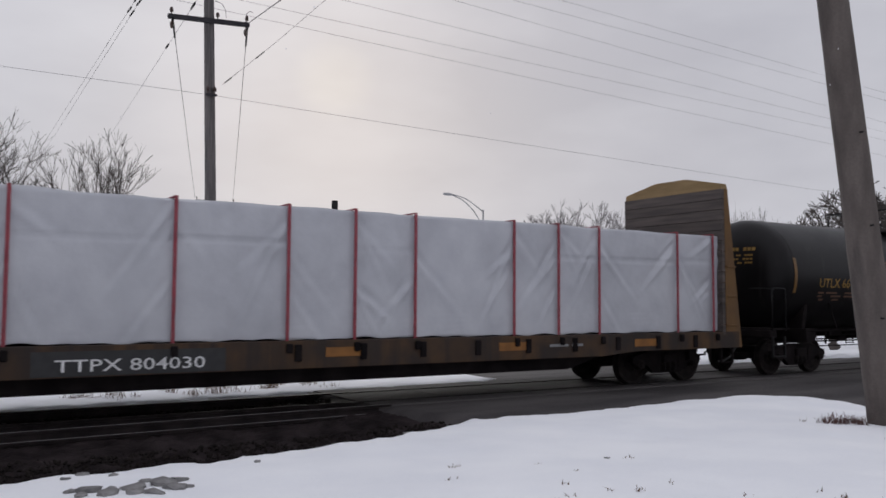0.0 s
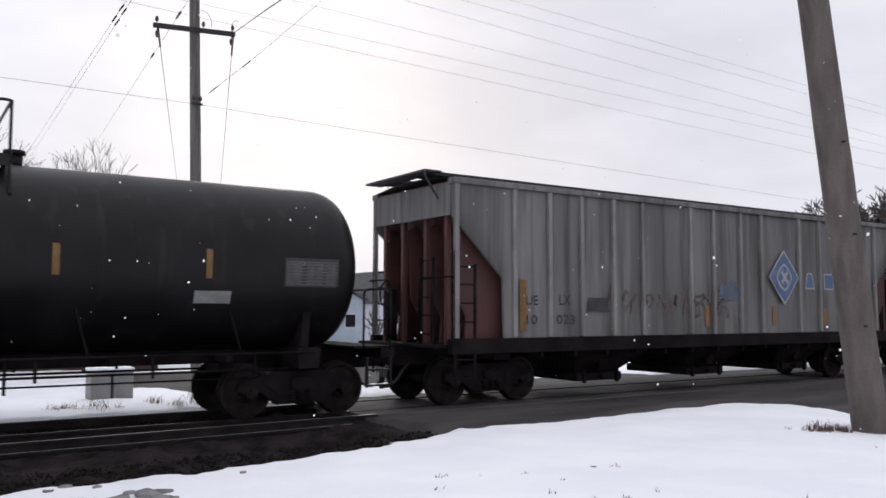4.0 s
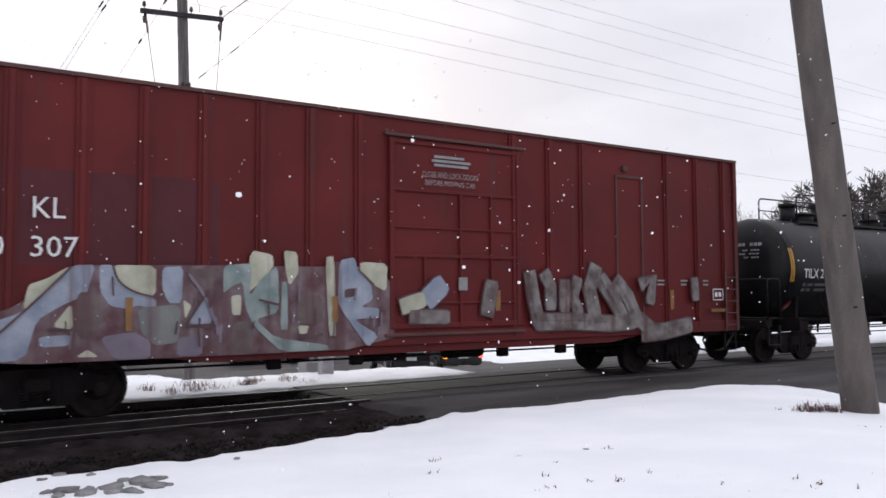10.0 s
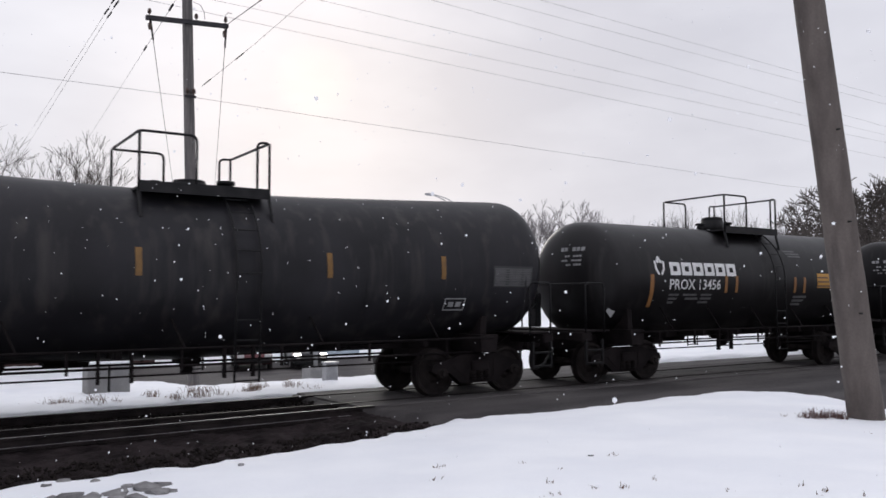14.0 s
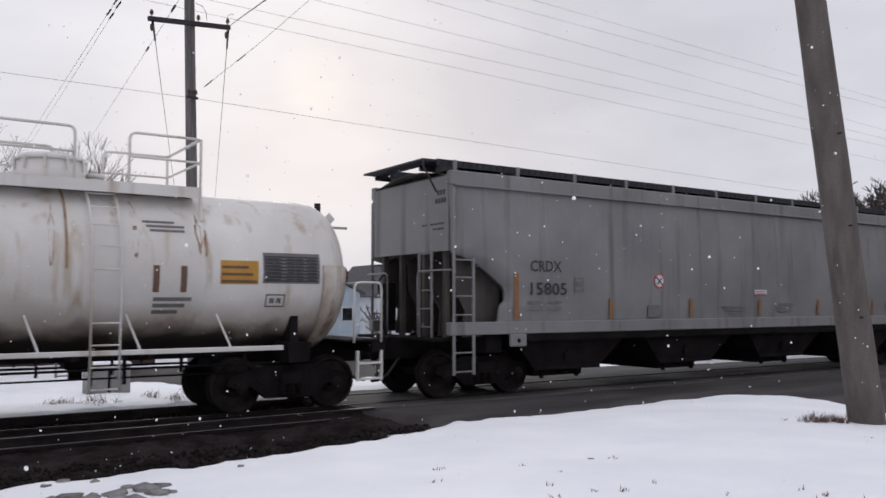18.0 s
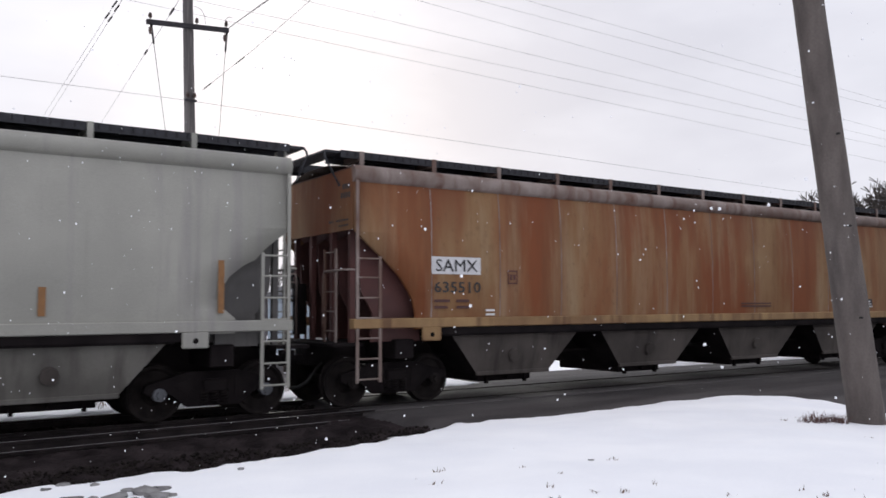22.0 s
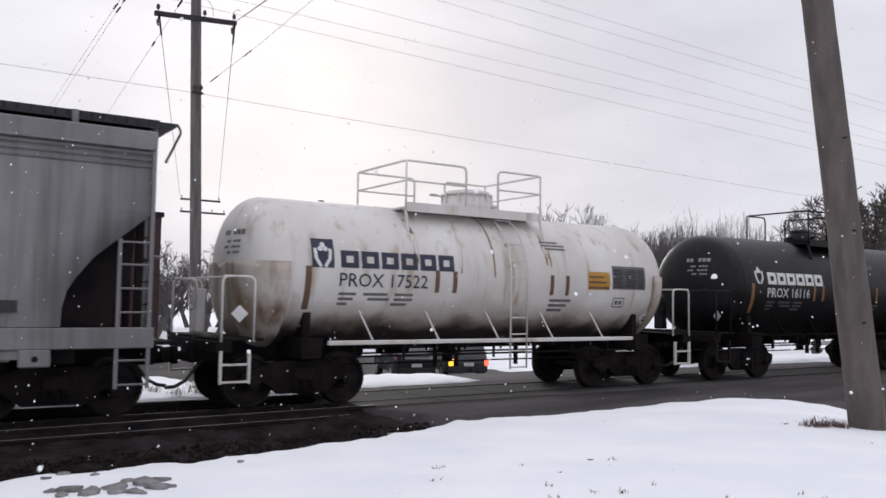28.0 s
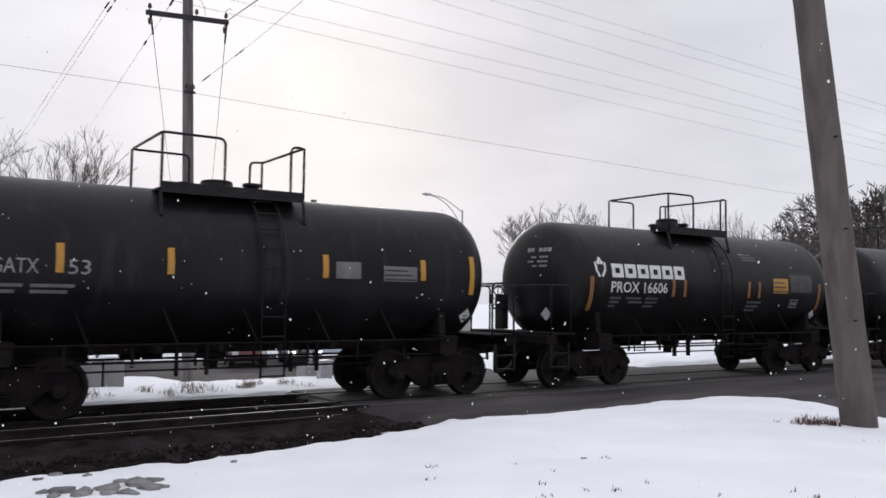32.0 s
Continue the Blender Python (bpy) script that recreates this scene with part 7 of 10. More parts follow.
thin(0.025, M_GRWHITE, (-0.36, 1.62), (-0.42, 1.72), (-0.30, 1.74), (-0.22, 1.64), (-0.36, 1.56))
thin(0.025, M_GRWHITE, (-0.20, 1.90), (-0.26, 1.80), (-0.14, 1.84), (-0.12, 1.76))
thin(0.03, M_GRSILV, (3.0, 2.38), (3.4, 2.42), (3.5, 2.55), (3.62, 2.5), (3.9, 2.5), (4.1, 2.28), (4.5, 2.25), (4.9, 2.32), (5.3, 2.22))
thin(0.03, M_GRSILV, (-0.75, 0.99), (-0.55, 1.25))
thin(0.03, M_GRSILV, (-0.35, 1.22), (-0.28, 0.98))
silver = sprayer(c6, 85.4, -1.628, "dull silver sprayed letters with dark edges", outline=M_OVER, edge=0.055)
silver(0.23, M_GRSILV, (1.91, 2.03), (1.93, 1.54), (1.93, 0.96))
silver(0.23, M_GRSILV, (2.18, 1.59), (2.15, 1.93), (2.3, 2.21), (2.59, 2.25), (2.7, 2.09))
silver(0.21, M_GRSILV, (2.28, 1.79), (2.49, 1.68), (2.62, 1.76))
silver(0.31, M_GRSILV, (2.21, 1.29), (2.44, 1.36), (2.81, 1.4), (2.92, 1.17), (2.71, 0.95), (2.39, 0.99), (2.19, 1.12))
silver(0.27, M_GRSILV, (3.13, 2.06), (3.52, 2.09), (3.96, 2.15))
silver(0.34, M_GRSILV, (3.44, 2.04), (3.44, 1.52), (3.45, 1.05))
silver(0.22, M_GRSILV, (3.44, 1.52), (3.81, 1.56))
silver(0.27, M_GRSILV, (3.22, 0.95), (3.64, 0.97), (4.11, 1))
silver(0.24, M_GRSILV, (4.18, 1), (4.2, 1.56), (4.25, 2.04))
silver(0.23, M_GRSILV, (4.25, 2.04), (4.62, 2.05), (4.65, 1.55), (4.68, 1.12))
silver(0.28, M_GRTAUPE, (4.17, 1.51), (4.65, 1.5))
silver(0.19, M_GRSILV, (5, 2.13), (4.97, 1.61), (4.93, 1.08))
silver(0.22, M_GRSILV, (5, 2.07), (5.29, 2.05), (5.3, 1.77), (5, 1.55))
silver(0.24, M_GRSILV, (5.06, 1.49), (5.29, 1.24), (5.55, 1.01))
silver(0.25, M_GRSILV, (5.74, 2.19), (5.72, 1.65), (5.68, 1.15))
silver(0.32, M_GRSILV, (5.68, 1.06), (6.02, 1.14), (6.37, 1.24))
edges = sprayer(c6, 85.4, -1.672, "thin pale edges of the letters")
edges(0.03, M_GRWHITE, (2.11, 1.68), (2.08, 2.02), (2.23, 2.3), (2.52, 2.34), (2.63, 2.18))
edges(0.03, M_GRWHITE, (2.14, 1.38), (2.37, 1.45), (2.74, 1.49), (2.85, 1.26), (2.64, 1.04), (2.32, 1.08), (2.12, 1.21))
edges(0.03, M_GRWHITE, (3.37, 2.13), (3.37, 1.61), (3.38, 1.14))
edges(0.03, M_GRWHITE, (4.18, 2.13), (4.55, 2.14), (4.58, 1.64), (4.61, 1.21))
edges(0.03, M_GRWHITE, (4.93, 2.16), (5.22, 2.14), (5.23, 1.86), (4.93, 1.64))
put_strips(c6, [(90.47, 1.35, 1.80), (89.95, 2.02, 2.06)], M_STRIPE, -1.70, w=0.09)
white = sprayer(c6, 93.8, -1.628, "white sprayed letters with dark outlines", outline=M_OVER, edge=0.04, halo=M_GRSILV)
white(0.20, M_GRWHITE, (0.65, 1.93), (0.67, 1.57), (0.7, 1.31))
white(0.20, M_GRWHITE, (0.91, 2.07), (0.93, 1.63), (0.74, 1.45))
white(0.20, M_GRWHITE, (0.95, 2.04), (1.06, 1.57), (1.18, 1.21))
white(0.21, M_GRWHITE, (1.35, 2.03), (1.36, 1.62), (1.42, 1.23), (1.63, 1.26))
white(0.22, M_GRWHITE, (1.81, 2.23), (1.78, 1.74), (1.67, 1.26))
white(0.21, M_GRWHITE, (1.93, 2.11), (2.01, 1.62), (2.02, 1.19))
white(0.22, M_GRWHITE, (2.02, 1.96), (2.45, 2), (2.89, 2.04))
white(0.22, M_GRWHITE, (2.36, 1.93), (2.33, 1.49), (2.34, 1.15))
white(0.24, M_GRWHITE, (2.85, 1.99), (2.75, 1.55), (2.65, 1.18))
white(0.25, M_GRWHITE, (3.27, 1.99), (3.24, 1.54), (3.23, 1.16))
white(0.20, M_GRWHITE, (2.7, 1.52), (3.24, 1.53))
white(0.26, M_GRWHITE, (4.25, 2.02), (3.82, 2.06), (3.64, 1.73), (3.65, 1.28))
low = sprayer(c6, 93.8, -1.630, "white paint runs along the sill")
low(0.15, M_GRWHITE, (0.24, 1.16), (1.34, 1.13), (3.51, 1.12))
low(0.12, M_GRSILV, (0.31, 0.99), (1.66, 0.96), (3.52, 0.96))
low(0.33, M_GRWHITE, (5.02, 1.12), (5.06, 0.95))
low(0.17, M_GRWHITE, (5.53, 2.13), (5.55, 1.59), (5.56, 1.11))
low(0.28, M_GRWHITE, (5.64, 1.14), (6.72, 1.12))
low(0.12, M_GRWHITE, (6.48, 1.58), (6.48, 1.09))
bm = bmesh.new()
rr = random.Random(12)
for k in range(60):
    x, z = rr.uniform(101.08, 101.6) - MID[c6], rr.uniform(2.75, 4.2)
    stroke(bm, [(x, z), (x + rr.uniform(-0.07, 0.07), z + rr.uniform(-0.07, 0.07)), (x + rr.uniform(-0.09, 0.09), z + rr.uniform(-0.06, 0.06))], 0.016, 0.008 + 0.0001 * k)
stroke(bm, [(100.9 - MID[c6] + 0.4 * math.cos(a), 2.9 + 0.75 * math.sin(a)) for a in np.linspace(1.2, 4.3, 12)], 0.02)
part("graffiti_scrawl", bm, M_LDIM, c6, "white marker scrawl", at=(0, -1.60, 0))
# dark overspray behind the letters of the first box car
for k, (x, z, rx, rz) in enumerate(((88.6, 1.75, 1.3, 0.75), (90.6, 1.8, 1.1, 0.9), (92.4, 1.55, 1.2, 0.6), (96.2, 1.7, 2.0, 0.62), (86.0, 2.1, 0.9, 0.6))):
    bm = bmesh.new()
    blob(bm, x - MID[c6], z, rx, rz, 300 + k, 0.0005 * k, n=30, jag=0.16)
    part("overspray", bm, M_OVER, c6, "dark grimy overspray", at=(0, -1.553, 0))
# pale letters on the second box car: sprayed fields over a worn violet ground, cut off straight by the repaint
WORN = dict(streak=0.62, streak_col=(0.085, 0.030, 0.034))
M_WGROUND = surf("worn_violet_spray", (0.085, 0.032, 0.038), (0.20, 0.15, 0.165), 2.6, 0.7, **WORN)
M_WBLUE = surf("worn_pale_blue_spray", (0.19, 0.225, 0.30), (0.33, 0.36, 0.43), 2.4, 0.7, streak=0.34, streak_col=(0.125, 0.075, 0.090))
M_WTEAL = surf("worn_teal_spray", (0.15, 0.205, 0.20), (0.30, 0.345, 0.335), 2.4, 0.7, streak=0.34, streak_col=(0.125, 0.075, 0.085))
M_WGREY = surf("worn_grey_green_spray", (0.14, 0.155, 0.15), (0.20, 0.205, 0.20), 2.4, 0.7, streak=0.45, streak_col=(0.12, 0.07, 0.08))
M_WCREAM = surf("worn_cream_spray", (0.34, 0.345, 0.26), (0.50, 0.495, 0.40), 3.0, 0.7, streak=0.25, streak_col=(0.20, 0.15, 0.13))
M_WTAUPE = surf("worn_brown_spray", (0.090, 0.060, 0.060), (0.155, 0.125, 0.12), 2.4, 0.7, **WORN)


def painter(car, x0, y, label):
    """Paints flat fields, one over the other, with softened corners; points in metres after x0 along the train."""
    count = [0]

    def field(mat, *pts):
        pts = [(x0 + x - MID[car], z) for x, z in pts]
        soft = []
        for p, q in zip(pts, pts[1:] + pts[:1]):
            for f in (0.14, 0.86):
                soft.append((p[0] + (q[0] - p[0]) * f, p[1] + (q[1] - p[1]) * f))
        count[0] += 1
        bm = bmesh.new()
        vs = [bm.verts.new((x, -0.0006 * count[0], z)) for x, z in soft]
        for tri in mathutils.geometry.tessellate_polygon([[Vector((x, z, 0)) for x, z in soft]]):
            f = bm.faces.new([vs[k] for k in tri])
            f.normal_update()
            if f.normal.y > 0:
                f.normal_flip()
        part("graffiti_field", bm, mat, car, label, at=(0, y, 0))
    return field


field = painter(c7, 104.0, -1.629, "pale weathered graffiti letters")
field(M_WGROUND, (0.3, 1.45), (1.05, 1.75), (1.75, 2.33), (4.05, 2.36), (5.9, 2.36), (6.05, 2.48), (7.15, 2.2), (7.2, 0.92), (0.3, 0.92))
field(M_WCREAM, (1.18, 2.04), (1.42, 2.13), (1.73, 2.32), (1.58, 2.09), (1.24, 1.73), (1.12, 1.7))
field(M_WCREAM, (2.3, 2.34), (2.95, 2.34), (2.95, 1.87), (2.6, 1.92), (2.36, 2.08))
field(M_WCREAM, (4.46, 2.62), (4.84, 2.55), (4.86, 2.36), (4.66, 2.1), (4.38, 1.9))
field(M_WCREAM, (5.04, 2.63), (5.28, 2.6), (5.31, 2.25), (5.14, 2.03), (5.07, 2.3))
field(M_WCREAM, (6.48, 2.46), (7.05, 2.44), (7.02, 1.93), (6.76, 2.05), (6.5, 2.27))
field(M_WBLUE, (1.77, 2.33), (2.07, 2.34), (1.95, 1.9), (1.6, 1.73), (1.3, 1.54), (1.15, 0.98), (0.4, 0.95), (0.4, 1.4), (1.13, 1.66), (1.54, 2.04))
field(M_WTAUPE, (1.85, 1.95), (2.1, 1.9), (2.2, 1.5), (1.9, 1.2), (1.75, 1.5))
field(M_WCREAM, (1.5, 1.44), (1.75, 1.78), (1.78, 1.39))
field(M_WBLUE, (1.33, 1.3), (1.76, 1.32), (1.73, 1.16), (1.34, 1.15))
field(M_WCREAM, (1.82, 0.99), (1.98, 1.1), (2.14, 0.98))
field(M_WBLUE, (2.12, 2.34), (2.31, 2.34), (2.37, 2.08), (2.61, 1.92), (2.95, 1.84), (2.96, 1.63), (2.7, 1.74), (2.53, 1.68), (2.28, 1.73), (2.14, 1.95))
field(M_WGREY, (2.68, 1.7), (3.34, 1.74), (3.3, 1.15), (2.93, 1.12), (2.73, 1.33))
field(M_GRLILAC, (2.14, 1.27), (2.62, 1.34), (2.88, 1.19), (2.88, 0.93), (2.35, 0.93))
field(M_WBLUE, (3.04, 2.31), (3.36, 2.34), (3.34, 1.76), (3.14, 1.76), (3.04, 2.0))
field(M_WTAUPE, (3.4, 2.3), (4.0, 2.3), (3.75, 1.95), (3.55, 2.0))
field(M_WBLUE, (3.7, 1.9), (3.85, 1.43), (3.43, 1.44))
field(M_WCREAM, (3.36, 1.82), (3.5, 1.72), (3.4, 1.5))
field(M_GRLILAC, (3.28, 1.23), (3.67, 1.25), (3.67, 0.94), (3.28, 0.94))
field(M_WTEAL, (4.0, 2.36), (4.48, 2.4), (4.44, 1.85), (4.64, 2.15), (4.93, 2.38), (4.96, 1.6), (4.54, 1.48), (4.9, 1.17), (5.84, 1.02), (5.87, 0.93), (5.0, 0.93), (4.52, 1.37), (4.38, 1.66), (4.32, 2.1), (4.14, 2.02), (4.0, 1.9))
field(M_WCREAM, (4.13, 1.87), (4.3, 1.89), (4.3, 1.56), (4.15, 1.56))
field(M_WTAUPE, (4.18, 1.44), (4.5, 1.48), (4.5, 0.95), (4.08, 0.95))
field(M_WTEAL, (5.0, 2.1), (5.1, 2.1), (5.12, 1.3), (4.98, 1.3))
field(M_WTAUPE, (5.3, 1.9), (5.75, 1.86), (5.75, 1.38), (5.26, 1.39))
field(M_WCREAM, (5.3, 1.36), (5.5, 1.36), (5.45, 1.22), (5.32, 1.22))
field(M_WCREAM, (5.8, 2.53), (5.97, 2.55), (6.01, 1.17), (5.87, 1.17))
field(M_WBLUE, (6.07, 2.48), (6.37, 2.54), (6.43, 2.32), (6.7, 2.06), (6.74, 1.79), (6.49, 1.66), (6.86, 1.64), (6.86, 1.46), (6.34, 1.45), (6.86, 1.15), (6.64, 0.94), (6.34, 1.32), (6.16, 1.54), (6.04, 1.75))
field(M_GRPLUM, (6.17, 1.97), (6.38, 2.0), (6.38, 1.85), (6.17, 1.82))
cut = sprayer(c7, 104.0, -1.642, "thin dark lines between the letters")
cut(0.035, M_GRPLUM, (0.5, 1.05), (1.28, 1.81), (1.73, 2.3))
cut(0.03, M_GRPLUM, (2.31, 2.33), (2.38, 2.09), (2.61, 1.93), (2.94, 1.85))
cut(0.045, M_GRLILAC, (3.45, 2.2), (3.7, 1.88), (3.95, 1.25))
cut(0.035, M_GRPLUM, (3.7, 1.87), (3.4, 1.42))
cut(0.03, M_GRPLUM, (6.43, 2.32), (6.74, 2.06))
cut(0.05, M_GRPLUM, (1.45, 1.4), (1.8, 1.37))
cut(0.05, M_GRPLUM, (3.42, 1.4), (3.86, 1.39))
cut(0.04, M_GRPLUM, (4.6, 1.8), (4.93, 1.72))
cut(0.06, M_GRPLUM, (5.3, 1.19), (5.72, 1.2))
rr = random.Random(77)
for k in range(26):
    x, z = rr.uniform(0.5, 6.9), rr.uniform(1.05, 2.0)
    cut(rr.uniform(0.018, 0.04), rr.choice((M_GRPLUM, M_GRPLUM, M_GRLILAC)), (x, z), (x + rr.uniform(-0.03, 0.03), z + rr.uniform(0.12, 0.3)))
put_strips(c7, [(106.55, 1.35, 1.85), (109.98, 1.42, 1.85)], M_STRIPEO, -1.664, w=0.10)
worn = sprayer(c7, 114.0, -1.632, "worn grey-brown sprayed letters", outline=M_GRPLUM, edge=0.030, lit=M_GRTAUPE, square=True, grow_w=0.04)
worn(0.26, M_GRTAUPE, (0.38, 2.25), (0.48, 1.75), (0.59, 1.3))
worn(0.25, M_GRTAUPE, (0.79, 2.26), (0.93, 2.03), (0.93, 1.63))
worn(0.23, M_GRTAUPE, (1.32, 2.09), (1.31, 1.57))
worn(0.23, M_GRTAUPE, (1.67, 2.15), (1.55, 1.8), (1.7, 1.5))
worn(0.33, M_GRTAUPE, (2.2, 2.39), (2.03, 1.97), (2.18, 1.38))
worn(0.32, M_GRTAUPE, (2.4, 2.15), (2.77, 1.73), (3.01, 1.36))
worn(0.31, M_GRTAUPE, (2.86, 2.12), (3.2, 1.79), (3.45, 1.35), (4.07, 0.97))
worn(0.25, M_GRTAUPE, (3.65, 2.09), (4.01, 2.22), (3.91, 1.72))
worn(0.30, M_GRTAUPE, (0.62, 1.3), (1.54, 1.3), (2.67, 1.22), (3.36, 1.26))
worn(0.32, M_GRTAUPE, (3.71, 0.98), (4.44, 1.02), (5.21, 1.13))
worn(0.20, M_GRTAUPE, (5.44, 2.17), (5.47, 1.77))
worn(0.37, M_GRPALE, (-2.07, 1.82), (-1.82, 2.03))
worn(0.26, M_GRCREAM, (-2.61, 1.67), (-2.25, 1.77))
worn(0.27, M_GRTAUPE, (-0.72, 1.54), (-0.61, 2.05))
worn(0.21, M_GRTAUPE, (-2.43, 1.47), (-1.69, 1.45))
# long walkway tank car
sk = tank_skin(c8, 1.44, 2.55)
put_text(c8, "TILX 210116", 124.26, 126.01, 2.27, 2.53, M_LWHITE, *sk, 0.008)
put_bars(c8, 124.26, 2.05, [[(0, 0.15), (0.22, 0.25), (0.55, 0.55), (1.2, 0.45)], [(0, 0.15), (0.22, 0.2), (0.6, 0.5), (1.2, 0.45)]], M_LDIM, *sk, h=0.08, gap=0.06)
put_strips(c8, [(123.78, 2.17, 3.08), (139.29, 2.2, 3.06)], M_STRIPE, *sk)
put_strips(c8, [(x, 2.42, 2.86) for x in (126.13, 129.54, 132.33, 134.5, 136.65)], M_STRIPE, *sk, w=0.10)
put_frame(c8, 126.30, 126.55, 2.27, 2.53, M_LWHITE, *sk)
put_plate(c8, 138.2, 139.2, 2.30, 2.78, M_LBLACK, *sk, lines=8, line_mat=M_LFAINT, name="data_panel")
for x in (124.05, 130.4, 139.45):
    diamond(c8, x, 1.52, 0.14, M_RED, *sk, inner=M_LWHITE)
for x in (126.3, 129.7, 136.0):
    put_bars(c8, x, 3.3, [[(0, 0.6)], [(0.05, 0.2), (0.3, 0.25)], [(0.05, 0.2), (0.3, 0.25)]], M_LDIM, *sk, h=0.045, gap=0.03)
put_bars(c8, 126.8, 1.75, [[(0, 0.5)], [(0, 0.45)], [(0, 0.5)]], M_LDIM, *sk)
put_bars(c8, 130.9, 1.75, [[(0, 0.45)], [(0, 0.45)]], M_LDIM, *sk)
# faded tank car
sk = tank_skin(c9, 1.46, 2.34)
put_text(c9, "SHPX 201255", 142.83, 145.08, 1.98, 2.20, M_LWHITE, *sk, 0.008)
put_bars(c9, 142.8, 1.80, [[(0, 0.3), (0.4, 0.6), (1.2, 0.4)], [(0, 0.3), (0.5, 0.5), (1.2, 0.9)]], M_LDIM, *sk)
put_strips(c9, [(141.57, 1.81, 2.72), (156.0, 1.9, 2.74)], M_STRIPEB, *sk)
put_strips(c9, [(x, 2.28, 2.72) for x in (145.18, 147.76, 151.0, 153.4)], M_STRIPEB, *sk, w=0.10)
put_plate(c9, 154.6, 155.6, 2.14, 2.56, M_LBLACK, *sk, lines=8, line_mat=M_LFAINT, name="data_panel")
put_frame(c9, 153.5, 154.0, 1.68, 1.92, M_LDIM, *sk)
put_plate(c9, 142.2, 142.4, 1.8, 1.95, M_LDIM, *sk)
# short tank cars with a block logo; the same panels on each, set from the logo's start
def logo_car(car, x, number, ink, dim, yellow, strip, sk, box=None, rear=0.0):
    """Logo, number, panels and strips as this owner paints them; x: where the logo begins."""
    logo_blocks(car, x - MID[car], 2.45, 0.31, 6, ink, sk[0], sk[1], 0.36, 0.055)
    put_text(car, number, x - 0.02, x + 1.83, 2.11, 2.36, ink, *sk, 0.008)
    put_bars(car, x - 0.02, 1.96, [[(0, 0.35), (0.5, 0.5), (1.15, 0.4)], [(0, 0.3), (0.6, 0.45), (1.15, 0.4)], [(0, 0.2), (1.1, 0.35)]], dim, *sk)
    if box:
        put_plate(car, x - 0.56, x - 0.13, 2.44, 2.95, box, *sk, name="emblem")
    bm = bmesh.new()
    c = x - MID[car] - 0.35
    for dx in (-0.12, 0.12):
        stroke(bm, [(c + dx * 1.2, 2.76), (c + dx * 1.1, 2.60), (c + dx * 0.4, 2.47)], 0.06, 0.012, sk[1])
    for dx, dz in ((0, 0.02), (-0.05, -0.05), (0.05, -0.05)):
        blob(bm, c + dx, 2.82 + dz, 0.05, 0.05, 3, 0.012, sk[1], 8, 0.1)
    part("emblem", bm, M_LWHITE, car, "white emblem", at=(0, sk[0], 0))
    q = x + rear
    put_plate(car, q + 5.95, q + 6.60, 2.18, 2.57, yellow, *sk, lines=3, line_mat=M_STRIPEBR)
    put_plate(car, q + 6.68, q + 7.72, 2.20, 2.72, M_LBLACK if ink is M_LWHITE else M_LGREYD, *sk, lines=8, line_mat=M_LFAINT if ink is M_LWHITE else M_LBLACK, name="data_panel")
    put_strips(car, [(x - 0.62, 1.70, 2.46), (q + 8.05, 1.75, 2.46)], strip, *sk)
    put_strips(car, [((x if dx < 3 else q) + dx, 2.04, 2.46) for dx in (2.05, 2.46, 4.93, 5.36)], strip, *sk, w=0.10)
    put_bars(car, q + 4.75, 3.14, [[(0, 0.5)], [(0.05, 0.6)], [(0.1, 0.55)]], dim, *sk, h=0.04, gap=0.03)
    put_frame(car, q + 6.75, q + 7.1, 1.80, 2.02, dim, *sk)
    put_bars(car, q + 4.9, 1.90, [[(0, 0.6)], [(0, 0.5)], [(0, 0.4)]], dim, *sk, h=0.06)
    diamond(car, q + 7.95, 1.58, 0.17, M_LWHITE, *sk, inner=M_LBLACK)
    diamond(car, x - 1.75, 1.62, 0.15, M_LDIM if ink is M_LWHITE else M_LWHITE, sk[0] + 0.25, None)


wsk = (-1.38, (1.38, 2.38))
bsk = tank_skin(c10, *SHORT)
logo_car(c10, 159.9, "PROX 13456", M_LWHITE, M_LDIM, M_STRIPE, M_STRIPEO, bsk)
logo_car(c11, 172.52, "PROX 15204", M_LWHITE, M_LDIM, M_STRIPE, M_STRIPEO, bsk)
logo_car(c12, 184.67, "PROX 17644", M_NAVY, M_LGREYD, M_STRIPE, M_STRIPEBR, wsk, M_NAVY, 0.2)
logo_car(c18, 298.95, "PROX 17522", M_NAVY, M_LGREYD, M_STRIPE, M_STRIPEBR, wsk, M_NAVY)
logo_car(c19, 311.26, "PROX 16116", M_LWHITE, M_LDIM, M_STRIPE, M_STRIPEO, bsk, None, -0.2)
logo_car(c22, 347.47, "PROX 16606", M_LWHITE, M_LDIM, M_STRIPE, M_STRIPEO, bsk)
# smooth hoppers
put_text(c13, "CRDX", 197.17, 198.01, 2.51, 2.74, M_LBLACK, -1.60, bold=0.012)
put_text(c13, "15805", 197.17, 198.15, 2.03, 2.29, M_LBLACK, -1.60, bold=0.012)
put_bars(c13, 197.1, 1.86, [[(0, 0.4), (0.55, 0.35)], [(0, 0.35), (0.55, 0.35)]], M_LGREYD, h=0.05, gap=0.08)
put_strips(c13, [(196.8, 1.55, 2.46)], M_STRIPEO)
put_strips(c13, [(199.43, 1.54, 1.97), (202.05, 1.54, 1.97), (209.91, 1.54, 1.96), (204.65, 1.54, 1.97), (207.2, 1.54, 1.97), (212.0, 1.54, 2.3)], M_STRIPEO, w=0.10)
put_frame(c13, 198.36, 198.62, 2.12, 2.40, M_LGREYD)
